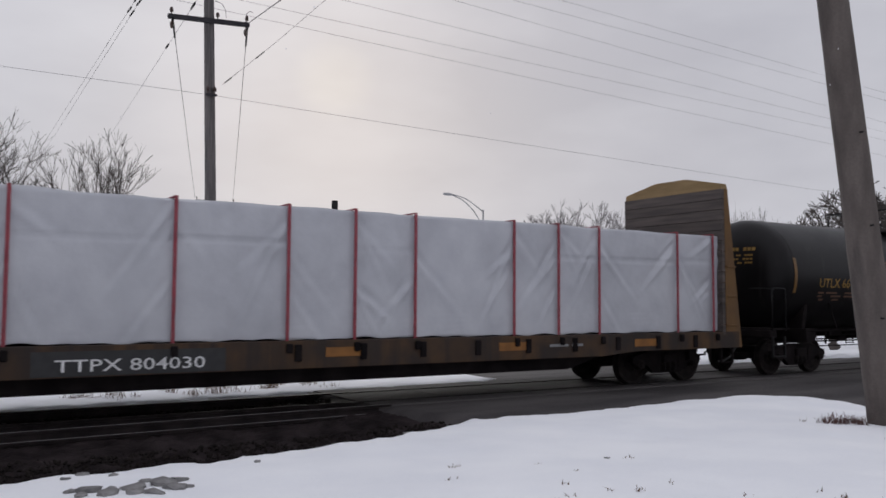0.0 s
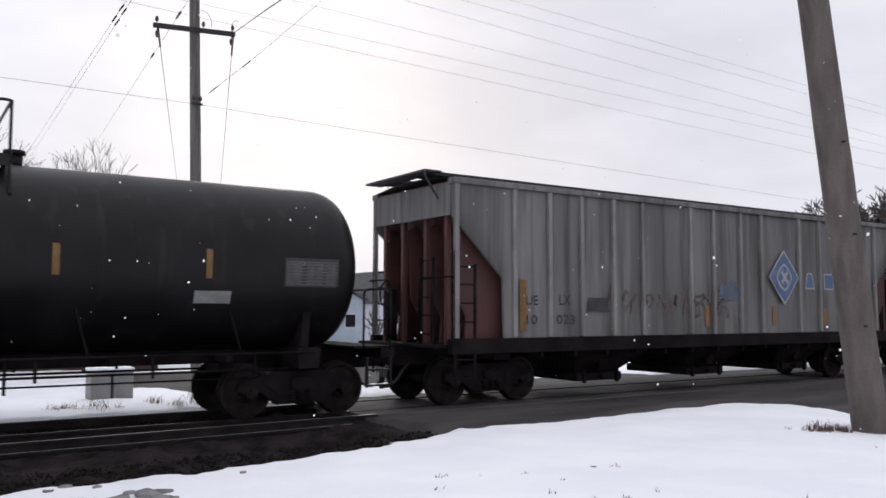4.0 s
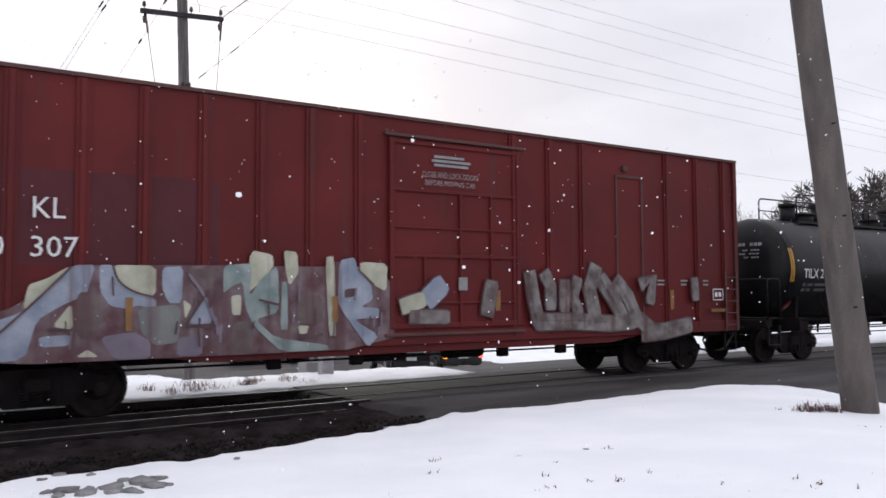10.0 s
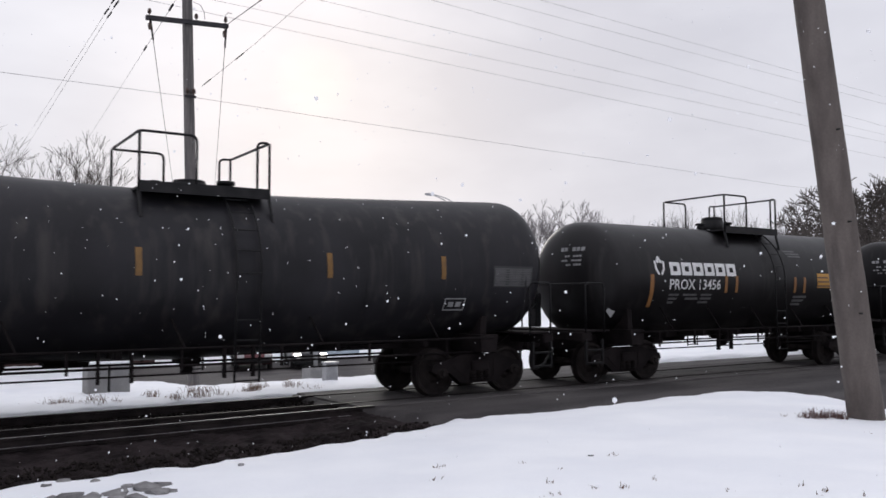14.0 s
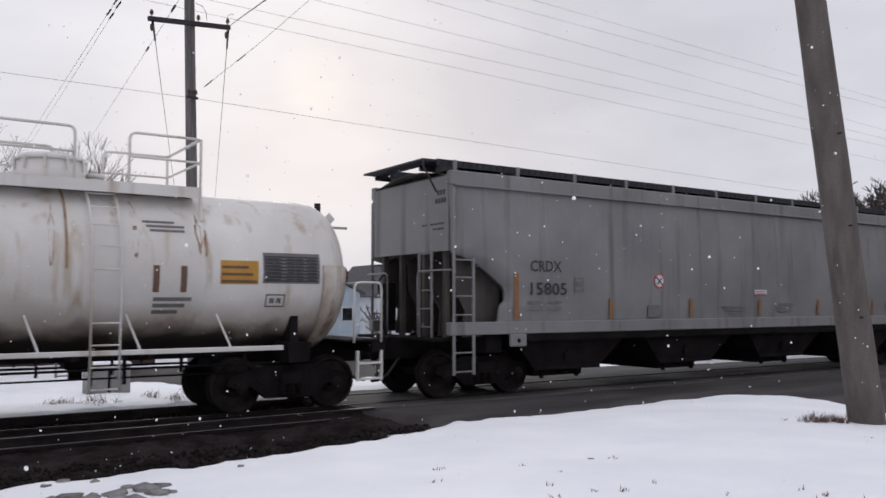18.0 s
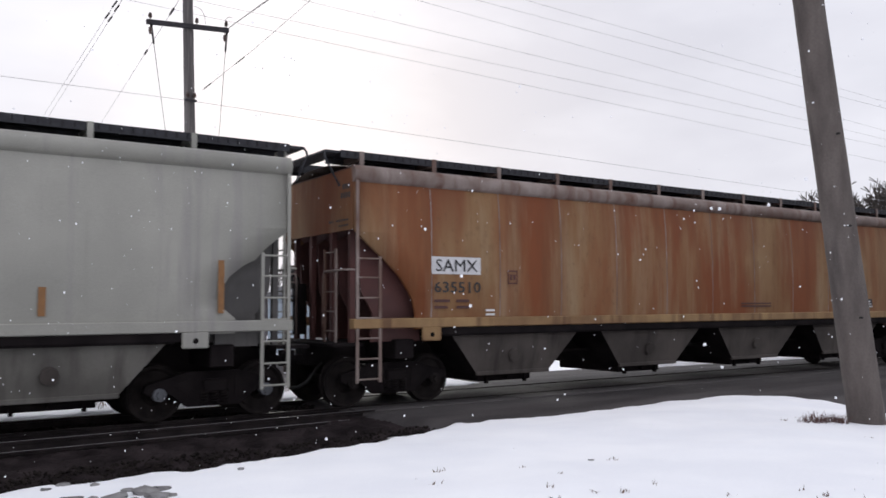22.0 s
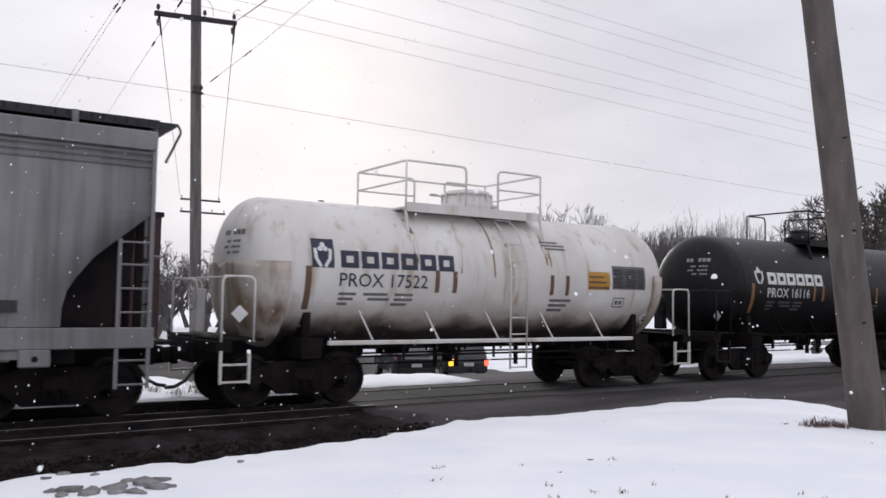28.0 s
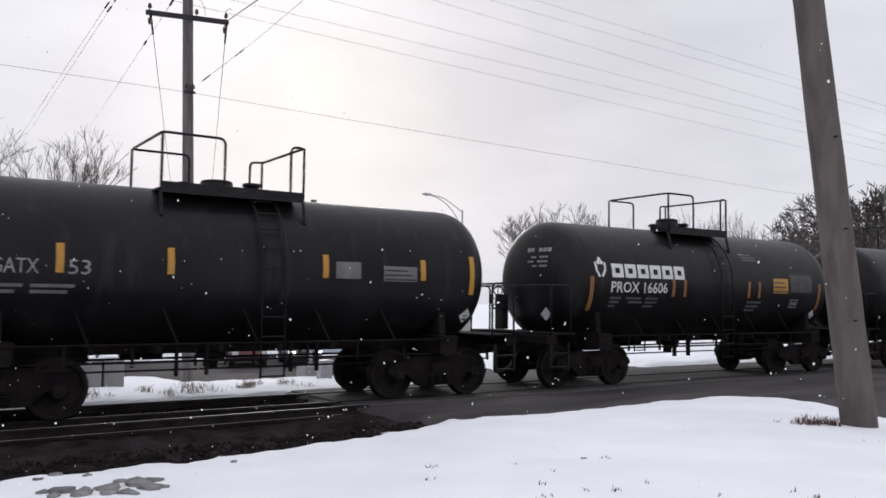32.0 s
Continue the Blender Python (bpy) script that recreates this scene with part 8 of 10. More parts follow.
for x in (200.97, 208.43):
    for k, (rad, m, dep) in enumerate(((0.17, M_RED, 0.006), (0.135, M_PLASTIC, 0.010))):
        bm = bmesh.new()
        blob(bm, x - MID[c13], 2.37, rad, rad, 1, dep, n=20, jag=0.0)
        part("warning_sign", bm, m, c13, "round red and white warning sign", at=(0, -1.60, 0))
    bm = bmesh.new()
    stroke(bm, [(x - MID[c13] - 0.1, 2.46), (x - MID[c13] + 0.1, 2.28)], 0.03, 0.014)
    stroke(bm, [(x - MID[c13] - 0.07, 2.30), (x - MID[c13] + 0.07, 2.43)], 0.03, 0.014)
    part("warning_mark", bm, M_LBLACK, c13, at=(0, -1.60, 0))
put_plate(c13, 200.6, 201.05, 1.56, 1.82, M_LGREYD)
put_plate(c13, 208.2, 208.6, 1.56, 1.82, M_LGREYD)
put_bars(c13, 203.2, 1.76, [[(0, 0.9)], [(0.1, 0.7)], [(0.3, 0.3)]], M_LGREYD, h=0.045)
put_bars(c13, 205.4, 1.82, [[(0, 0.7)], [(0, 0.6)], [(0, 0.6)]], M_LGREYD, h=0.045)
put_plate(c13, 204.45, 204.95, 2.08, 2.2, M_PLASTIC, lines=2, line_mat=M_RED)
put_bars(c13, 210.6, 1.86, [[(0, 0.6)], [(0, 0.5)], [(0, 0.5)]], M_LGREYD, h=0.045)
put_plate(c13, 211.6, 211.85, 1.7, 1.95, M_LBLACK)
for car, num, o in ((c14, "66416", 0.0), (c16, "66367", 41.22)):
    put_text(car, "TILX", 216.64 + o, 217.25 + o, 2.52, 2.74, M_LBLACK)
    put_text(car, num, 216.58 + o, 217.43 + o, 2.06, 2.29, M_LBLACK)
    put_bars(car, 216.55 + o, 1.90, [[(0, 0.1), (0.14, 0.2), (0.45, 0.4)], [(0, 0.1), (0.2, 0.15), (0.5, 0.3)]], M_LGREYD, h=0.06, gap=0.08)
    put_strips(car, [(216.4 + o, 1.73, 2.62)], M_STRIPEO)
    put_strips(car, [(x + o, 1.73, 2.15) for x in (218.93, 222.2, 224.78, 227.36, 230.61)] + [(233.22 + o, 1.75, 2.6)], M_STRIPEO, w=0.10)
    put_frame(car, 218.49 + o, 218.73 + o, 2.22, 2.48, M_LGREYD)
put_plate(c14, 217.75, 218.02, 1.70, 1.85, M_STRIPEO)
put_plate(c16, 258.95, 259.2, 1.70, 1.85, M_GRTEAL)
put_bars(c16, 261.9, 1.78, [[(0, 0.8)], [(0.1, 0.6)]], M_LGREYD, h=0.03)
bm = bmesh.new()
o = -MID[c14]
stroke(bm, [(o + x, z) for x, z in ((219.13, 2.47), (220.5, 2.27), (220.75, 2.30))], 0.035)
stroke(bm, [(o + x, z) for x, z in ((219.13, 2.47), (219.45, 2.35), (219.55, 2.02), (219.85, 1.88), (219.98, 1.68), (220.2, 1.76), (220.45, 1.68), (220.7, 1.78), (220.9, 1.7))], 0.03)
stroke(bm, [(o + x, z) for x, z in ((223.45, 2.50), (223.0, 2.42), (222.3, 2.36))], 0.035)
stroke(bm, [(o + x, z) for x, z in ((223.45, 2.50), (223.15, 2.25), (223.05, 1.95), (222.75, 1.88), (222.5, 1.72), (222.2, 1.8), (221.9, 1.72))], 0.03)
rr = random.Random(9)
for k in range(34):
    x, z = o + rr.uniform(220.4, 222.5), rr.uniform(1.75, 2.3)
    stroke(bm, [(x, z), (x + rr.uniform(-0.05, 0.08), z + rr.uniform(0.1, 0.3)), (x + rr.uniform(0.0, 0.2), z + rr.uniform(-0.15, 0.2))], 0.022)
part("graffiti_scrawl", bm, M_GRBLACK, c14, "black bat-winged graffiti scrawl", at=(0, -1.605, 0))
put_plate(c15, 237.24, 238.38, 2.45, 2.78, M_PLASTIC, name="number_plate")
put_text(c15, "SAMX", 237.33, 238.30, 2.50, 2.73, M_LBLACK, -1.612)
put_text(c15, "635510", 237.30, 238.38, 2.10, 2.31, M_LBLACK, bold=0.01)
put_bars(c15, 237.3, 1.92, [[(0, 0.35), (0.5, 0.3)], [(0, 0.3), (0.5, 0.3)]], M_OXEND, h=0.05, gap=0.07)
put_bars(c15, 238.5, 1.74, [[(0, 0.22)], [(0, 0.22)]], M_LWHITE, h=0.04)
put_frame(c15, 239.05, 239.3, 2.28, 2.55, M_OXEND)
put_bars(c15, 246.4, 1.86, [[(0, 1.2)], [(0, 1.2)]], M_OXEND, h=0.03)
put_plate(c15, 251.95, 252.35, 1.74, 1.98, M_LBLACK, lines=3, line_mat=M_LWHITE)
put_text(c17, "SAMX", 278.26, 279.08, 2.42, 2.63, M_LBLACK, bold=0.015)
put_text(c17, "11683", 278.25, 278.93, 1.97, 2.18, M_LBLACK, bold=0.012)
put_bars(c17, 278.2, 1.80, [[(0, 0.15), (0.25, 0.2), (0.55, 0.4)], [(0, 0.15), (0.25, 0.2)]], M_LGREYD, h=0.05, gap=0.06)
bm = bmesh.new()
blob(bm, 278.09 - MID[c17], 2.36, 0.09, 0.08, 2, 0.008, n=12, jag=0.1)
part("paint_spot", bm, M_RED, c17, at=(0, -1.60, 0))
put_plate(c17, 293.5, 293.8, 1.63, 1.8, M_LBLACK)
put_bars(c17, 290.9, 1.7, [[(0, 0.5)], [(0, 0.5)]], M_LGREYD)
for x in (281.6, 285.3, 286.9):
    put_plate(c17, x, x + 0.42, 1.13, 1.25, M_STRIPE, -1.68)
M_FADE = fade("blue_to_silver_spray", (0.115, 0.12, 0.13), (0.036, 0.070, 0.135), 1.40, 1.80)
haze = painter(c17, 278.9, -1.612, "thin pale green spray haze behind the letters")
haze(M_GRHAZE, (0.1, 1.2), (-0.1, 1.6), (0.3, 2.0), (0.9, 2.05), (0.8, 1.25))
haze(M_GRHAZE, (5.0, 1.25), (4.95, 1.65), (5.4, 1.95), (6.1, 2.1), (6.5, 1.75), (6.2, 1.15))
haze(M_GRHAZE, (7.2, 1.2), (7.3, 1.7), (7.9, 1.8), (8.5, 1.5), (8.3, 1.15))
haze(M_GRHAZE, (10.2, 1.15), (10.2, 1.8), (10.8, 2.0), (11.3, 1.75), (11.1, 1.25))
wild = sprayer(c17, 278.9, -1.626, "interlocking blue and silver sprayed letters with black outlines", outline=M_GRBLACK, edge=0.05, lit=M_GRPALE, grow_w=0.05)
wild(0.14, M_GRTAUPE, (0.42, 1.15), (0.86, 1.34), (1.21, 1.15))
wild(0.15, M_GRTAUPE, (1.8, 1.13), (2.29, 1.28), (2.56, 1.42))
wild(0.15, M_GRTAUPE, (4.43, 1.12), (4.94, 1.28), (5.27, 1.32))
wild(0.13, M_GRTAUPE, (3.09, 1.14), (2.9, 1.36), (3.28, 1.45))
wild(0.25, M_FADE, (1.09, 1.51), (0.63, 1.7), (0.6, 1.92), (0.88, 2.12), (1.4, 2.18), (1.83, 2.02), (1.78, 1.74), (1.47, 1.54), (1.09, 1.49))
wild(0.17, M_FADE, (0.96, 1.43), (1.19, 1.73), (1.49, 1.93))
wild(0.20, M_FADE, (2.02, 2.23), (2.15, 2), (2.47, 2.33), (2.63, 1.98), (2.65, 1.42))
wild(0.20, M_FADE, (2.44, 2.21), (2.15, 1.8), (1.93, 1.6))
wild(0.20, M_FADE, (2.36, 1.92), (2.1, 1.51), (1.8, 1.14))
wild(0.22, M_FADE, (2.87, 2.28), (2.73, 1.92), (2.89, 1.51), (3.21, 1.42))
wild(0.22, M_FADE, (3.72, 2.28), (3.26, 1.93), (2.89, 1.72))
wild(0.23, M_FADE, (3.07, 1.87), (3.47, 1.51), (3.94, 1.35), (3.54, 1.21))
wild(0.21, M_FADE, (3.22, 2.32), (3.55, 2.3), (3.79, 1.94), (3.9, 1.57))
wild(0.20, M_FADE, (3.39, 2.18), (3.23, 1.81), (3.15, 1.51))
wild(0.21, M_FADE, (3.72, 2.21), (4, 1.88), (4.49, 1.85), (4.52, 2.01))
wild(0.21, M_FADE, (3.54, 1.27), (4.21, 1.54), (4.86, 1.6), (5, 1.47), (4.43, 1.26), (4.09, 1.12))
wild(0.21, M_FADE, (6.61, 1.64), (6.46, 1.98), (6.73, 2.19), (7.15, 2.16), (7.24, 1.92), (6.82, 1.78))
wild(0.19, M_FADE, (6.69, 1.71), (6.41, 1.4), (6.13, 1.17))
wild(0.20, M_FADE, (6.9, 1.74), (7.16, 1.47), (7.29, 1.15))
wild(0.20, M_FADE, (7.46, 1.96), (7.68, 1.75), (8, 2), (8.25, 2.22))
wild(0.19, M_FADE, (7.73, 1.79), (7.69, 1.4), (8.05, 1.18))
wild(0.21, M_FADE, (8.23, 1.32), (8.51, 1.86), (8.75, 2.23), (8.9, 1.72), (9.04, 1.39))
wild(0.21, M_FADE, (9.04, 1.39), (9.24, 1.87), (9.34, 2.25), (9.44, 1.72), (9.59, 1.2))
wild(0.22, M_FADE, (10.16, 2), (10, 2.28), (9.64, 2.22), (9.59, 1.95), (10, 1.76), (10.53, 1.73))
wild(0.21, M_FADE, (9.79, 1.38), (10.32, 1.5), (10.75, 1.57), (10.64, 1.34), (10.32, 1.11))
mark = sprayer(c17, 278.9, -1.70, "small black tags beside the letters")
mark(0.03, M_GRBLACK, (0.33, 2.02), (0.33, 1.86), (0.45, 1.86))
mark(0.03, M_GRBLACK, (0.50, 1.86), (0.52, 2.02))
mark(0.03, M_GRBLACK, (0.52, 1.94), (0.62, 1.94))
mark(0.03, M_GRBLACK, (0.62, 1.86), (0.64, 2.04))
mark(0.025, M_GRBLACK, (-0.02, 1.32), (0.14, 1.34), (-0.02, 1.24), (0.14, 1.24))
mark(0.025, M_GRBLACK, (0.20, 1.24), (0.20, 1.34), (0.34, 1.34))
# faded tank car with a scrawl
put_text(c20, "UTLX 125057", 323.48, 325.51, 2.40, 2.60, M_LORANGE, *bsk, 0.008)
put_strips(c20, [(322.86, 2.04, 2.91), (331.44, 2.1, 2.85)], M_STRIPEB, *bsk)
put_strips(c20, [(325.66, 2.28, 2.66), (328.01, 2.30, 2.66), (329.61, 2.32, 2.66)], M_STRIPEB, *bsk, w=0.10)
put_plate(c20, 328.57, 329.22, 2.18, 2.54, surf("sun_bleached_yellow", (0.42, 0.42, 0.06), (0.50, 0.50, 0.10), 4, 0.6), *bsk, lines=4, line_mat=M_LGREYD)
put_frame(c20, 329.35, 329.75, 1.90, 2.14, M_LDIM, *bsk)
put_bars(c20, 328.6, 2.08, [[(0, 0.5)], [(0, 0.45)], [(0, 0.5)]], M_LDIM, *bsk, h=0.035, gap=0.03)
put_plate(c20, 330.19, 331.2, 2.18, 2.66, M_LBLACK, *bsk, lines=8, line_mat=M_LFAINT, name="data_panel")
diamond(c20, 331.6, 1.58, 0.16, M_LWHITE, *bsk, inner=M_LBLACK)
bm = bmesh.new()
o = 323.56 - MID[c20]
for pts in ([(0, 0), (0.1, 0.4), (0.22, 0.05), (0.3, 0.42)], [(0.42, 0.1), (0.52, 0.24), (0.62, 0.1), (0.5, 0.02), (0.42, 0.1)], [(0.7, 0.02), (0.72, 0.04)], [(0.92, 0.0), (0.98, 0.42)], [(1.15, 0.4), (0.95, 0.2), (1.2, 0.0)],
            [(1.3, 0.0), (1.38, 0.4), (1.5, 0.05), (1.58, 0.42)], [(1.7, 0.05), (1.74, 0.3)], [(1.85, 0.18), (2.05, 0.24), (1.95, 0.34), (1.85, 0.1), (2.05, 0.05)], [(2.15, 0.02), (2.22, 0.42), (2.34, 0.05), (2.42, 0.45)],
            [(2.6, -0.05), (2.66, 0.28), (2.85, 0.28)], [(2.62, 0.12), (2.8, 0.12)], [(2.9, 0.25), (3.1, 0.26)], [(3.0, 0.25), (2.96, -0.05)], [(3.12, -0.05), (3.16, 0.22), (3.28, 0.15), (3.15, 0.08)]):
    stroke(bm, [(o + x, 1.74 + z) for x, z in pts], 0.032, wrap=bsk[1])
part("graffiti_scrawl", bm, M_LDIM, c20, "pale hand-drawn scrawl", at=(0, bsk[0], 0))
# tank car with bright strips
put_text(c21, "GATX", 335.18, 335.80, 2.20, 2.42, M_LDIM, *bsk)
put_text(c21, "53", 336.2, 336.51, 2.20, 2.42, M_LDIM, *bsk)
put_strips(c21, [(334.57, 2.0, 2.9), (343.59, 2.0, 2.75)], M_STRIPE, *bsk)
put_strips(c21, [(336.08, 2.22, 2.66), (337.7, 2.24, 2.66), (340.4, 2.25, 2.66), (342.44, 2.25, 2.64)], M_STRIPE, *bsk, w=0.11)
put_plate(c21, 341.58, 342.3, 2.22, 2.5, M_LGREYD, *bsk, lines=3, line_mat=M_LBLACK)
put_plate(c21, 340.6, 341.1, 2.25, 2.55, M_LGREYD, *bsk)
put_bars(c21, 335.1, 2.0, [[(0, 0.5), (0.6, 0.6)], [(0, 0.4), (0.6, 0.5)]], M_LGREYD, *bsk)
diamond(c21, 343.6, 1.58, 0.15, M_LWHITE, *bsk, inner=M_LBLACK)
# car numbers and print high on the tank heads that lead
for car, r, zc, m, gap in ((c2, 1.5, 2.62, M_LYEL, 1.15), (c3, 1.5, 2.62, M_LYEL, 1.15), (c5, 1.5, 2.62, M_LDIM, 1.15), (c8, 1.44, 2.55, M_LDIM, 1.5), (c9, 1.46, 2.34, M_LDIM, 1.05), (c10, 1.36, 2.38, M_LDIM, 1.25), (c11, 1.36, 2.38, M_LDIM, 1.25), (c12, 1.38, 2.38, M_LGREYD, 1.15), (c18, 1.38, 2.38, M_LGREYD, 1.15), (c19, 1.36, 2.38, M_LDIM, 1.25), (c22, 1.36, 2.38, M_LDIM, 1.2)):
    bm = bmesh.new()
    tank = [c for c in car.children if c.name.split(".")[0] == "tank"][0]
    x_front = min(v.co.x for v in tank.data.vertices)
    for row, (y0, y1, z) in enumerate(((-0.75, -0.05, zc + 0.62), (-0.70, -0.2, zc + 0.48), (-0.70, -0.1, zc + 0.38), (-0.70, -0.25, zc + 0.28))):
        hgt = 0.09 if row == 0 else 0.045
        n = 6
        for k in range(n):
            if k == 3:
                continue
            ya, yb = y0 + (y1 - y0) * k / n, y0 + (y1 - y0) * (k + 0.8) / n
            q = []
            for yy, zz in ((ya, z), (yb, z), (yb, z + hgt), (ya, z + hgt)):
                rad = min(0.999, math.hypot(yy, zz - zc) / r)
                a = math.asin(rad ** (1 / 0.78))
                q.append(bm.verts.new((x_front + 0.78 * (1 - math.cos(a) ** 0.78) - 0.014, yy, zz)))
            bm.faces.new(q)
    part("end_print", bm, m, car)

# rust that has run down from the platform's braces on the white tanks
for car, plat in ((c12, 0.75), (c18, -0.28)):
    rr = random.Random(17)
    for k in range(7):
        x = plat + (-1.68, -1.60, 1.68, 1.6, -0.6, 0.55, -1.9)[k] + rr.uniform(-0.05, 0.05)
        z = 3.05 - 0.12 * k % 0.3
        bm = bmesh.new()
        blob(bm, x, z, rr.uniform(0.025, 0.06), rr.uniform(0.22, 0.5), 500 + k, 0.006, (1.38, 2.38), 14, 0.3)
        part("rust_streak", bm, M_STAIN, car, "brown rust run", at=(0, -1.38, 0))

# what is stuck or painted near a tank's ends follows the curve of its heads
def lay_on(ob, off, r, zc, front, rear, head, rise):
    me = ob.data
    xs = [v.co.x + off.x for v in me.vertices]
    if not xs or (rise == 0 and min(xs) > front + head and max(xs) < rear - head):
        return
    if me.users > 1:
        me = me.copy()
        ob.data = me
    if max(xs) - min(xs) > 0.15:
        bm = bmesh.new()
        bm.from_mesh(me)
        for x in [front + 0.12 * k for k in range(1, 8)] + [rear - 0.12 * k for k in range(1, 8)]:
            if min(xs) < x < max(xs):
                bmesh.ops.bisect_plane(bm, geom=bm.verts[:] + bm.edges[:] + bm.faces[:], plane_co=(x - off.x, 0, 0), plane_no=(1, 0, 0))
        bm.to_mesh(me)
        bm.free()
    for v in me.vertices:
        x, y, z = v.co.x + off.x, v.co.y + off.y, v.co.z + off.z
        d = math.hypot(y, z - zc) - r
        u = max(0.02, min(x - front, rear - x))
        f = (1 - (1 - u / head) ** (2 / 0.78)) ** 0.39 if u < head else 1.0
        axis = zc + rise * (abs(x) / rear) ** 1.3
        rad = r * f + d + 0.004 * (u < head or rise > 0)
        h = max(-0.97 * rad, min(0.97 * rad, z - axis))
        v.co.y = -math.sqrt(rad * rad - h * h) - off.y
        v.co.z = axis + h - off.z


STUCK = {"reflector", "placard", "data_panel", "lettering", "small_print", "stencil", "graffiti_shape", "graffiti_scrawl", "logo_block", "paint_patch"}
for car, spec in TANKS.items():
    for c in list(car.children):
        if c.name.split(".")[0] in STUCK and abs(c.location.y + spec[0]) < 0.06:
            off = c.location.copy()
            for o in [c] + list(c.children):
                lay_on(o, off, *spec)

# prints on the hoppers' leading ends
for car, m in ((c13, M_LBLACK), (c14, M_LBLACK), (c15, M_LBLACK), (c16, M_LBLACK), (c17, M_LBLACK)):
    wall = [c for c in car.children if c.name.split(".")[0] == "end_wall"][0]
    xe = min(v.co.x for v in wall.data.vertices) - 0.006
    bm = bmesh.new()
    for z, h, groups in ((3.98, 0.10, ((-1.35, -1.05),)), (3.82, 0.10, ((-1.38, -0.98),)), (3.40, 0.04, ((-1.3, -0.8), (-0.7, -0.5))), (3.30, 0.04, ((-1.3, -0.9),))):
        for y0, y1 in groups:
            m_ = max(2, int((y1 - y0) / 0.09))
            for i in range(m_):
                a, b = y0 + (y1 - y0) * i / m_, y0 + (y1 - y0) * (i + 0.7) / m_
                bm.faces.new([bm.verts.new((xe, yy, zz)) for yy, zz in ((a, z), (b, z), (b, z + h), (a, z + h))])
    part("end_print", bm, m, car)

# ---- poles, wires, trees, buildings and the crossing signal ----
def wood_pole(label, base, top, r0, r1, mat):
    t = thing("utility_pole", label, "pole", base, group="utility poles")
    e = Vector(top) - Vector(base)
    b = e * (-0.7 / e.z)
    bm = bmesh.new()
    rr = random.Random(int(r0 * 1000))
    n, seg = 26, 20
    rings = []
    for k in range(n + 1):
        p = b.lerp(e, k / n)
        r = r0 + (r1 - r0) * k / n
        rings.append([bm.verts.new(p + Vector((math.cos(a), math.sin(a), 0)) * r * (1 + rr.uniform(-0.018, 0.018))) for a in (2 * math.pi * j / seg for j in range(seg))])
    for a, c in zip(rings, rings[1:]):
        for j in range(seg):
            bm.faces.new((a[j], a[(j + 1) % seg], c[(j + 1) % seg], c[j])).smooth = True
    bm.faces.new(rings[-1])
    part("shaft", bm, mat, t)
    return t


def insulator(parent, p, h=0.22, down=False):
    bm = bmesh.new()
    s = -1 if down else 1
    x, y, z = p
    cyl(bm, (x, y, z), (x, y, z + s * h * 0.4), 0.014, seg=6)
    for k, r in enumerate((0.055, 0.06, 0.045)):
        z0 = z + s * h * (0.35 + 0.2 * k)
        cyl(bm, (x, y, z0), (x, y, z0 + s * h * 0.17), r, r * 0.7, 10)
    part("insulator", bm, M_INS, parent)


def crossarm(parent, x0, x1, z0, z1, y=-0.2, w=0.11, tips=(), down=()):
    bm = bmesh.new()
    a, b = Vector((x0, y, z0)), Vector((x1, y, z1))
    d = (b - a).normalized()
    u = Vector((-d.z, 0, d.x)) * w / 2
    v = Vector((0, w / 2, 0))
    ring = lambda p: [bm.verts.new(p + q) for q in (-u - v, -u + v, u + v, u - v)]
    ra, rb = ring(a), ring(b)
    for k in range(4):
        bm.faces.new((ra[k], ra[(k + 1) % 4], rb[(k + 1) % 4], rb[k]))
    bm.faces.new(ra[::-1])
    bm.faces.new(rb)
    arm = part("crossarm", bm, M_ARM, parent, "near-black crossarm")
    for f in tips:
        p = a.lerp(b, f)
        insulator(arm, (p.x, p.y, p.z + w / 2))
    for f in down:
        p = a.lerp(b, f)
        insulator(arm, (p.x, p.y, p.z - w / 2), 0.3, True)
    return arm


P1 = Vector((7.26, 23.5, -0.24))
pole_a = wood_pole("dark brown wooden utility pole with a crossarm", P1, (6.90, 23.5, 11.4), 0.17, 0.14, M_POLED)
crossarm(pole_a, 5.74 - P1.x, 8.07 - P1.x, 9.76 + 0.24, 9.93 + 0.24, -0.18, 0.12, (0.04, 0.60, 0.97), (0.045, 0.955))
crossarm(pole_a, -0.42, -0.10, 7.94, 7.94, -0.2, 0.06, (0.2, 0.8))
P2 = Vector((18.2, 60.0, -1.0))
pole_b = wood_pole("distant wooden utility pole with two crossarms", P2, (18.25, 60.0, 10.2), 0.16, 0.12, M_POLED)
crossarm(pole_b, -1.2, 2.1, 9.1, 9.1, -0.2, 0.13, (0.03, 0.3, 0.7, 0.97))
crossarm(pole_b, -1.2, 1.7, 10.0, 10.0, -0.2, 0.13, (0.03, 0.97))

P3 = Vector((11.55, 6.53, 0.15))
pole_c = wood_pole("weathered grey leaning wooden utility pole in the snow", P3, (10.33, 6.53, 6.83), 0.25, 0.195, M_POLE)
for k in range(3):
    bm = bmesh.new()
    p = Vector((0, 0, -0.7)).lerp(Vector((-1.15, 0, 6.68)), 0.30 + 0.17 * k) * 1.0
    cyl(bm, p + Vector((-0.10, -0.25, 0)), p + Vector((-0.10, -0.20, 0)), 0.014, seg=6)
    part("nail", bm, M_DSTEEL, pole_c)


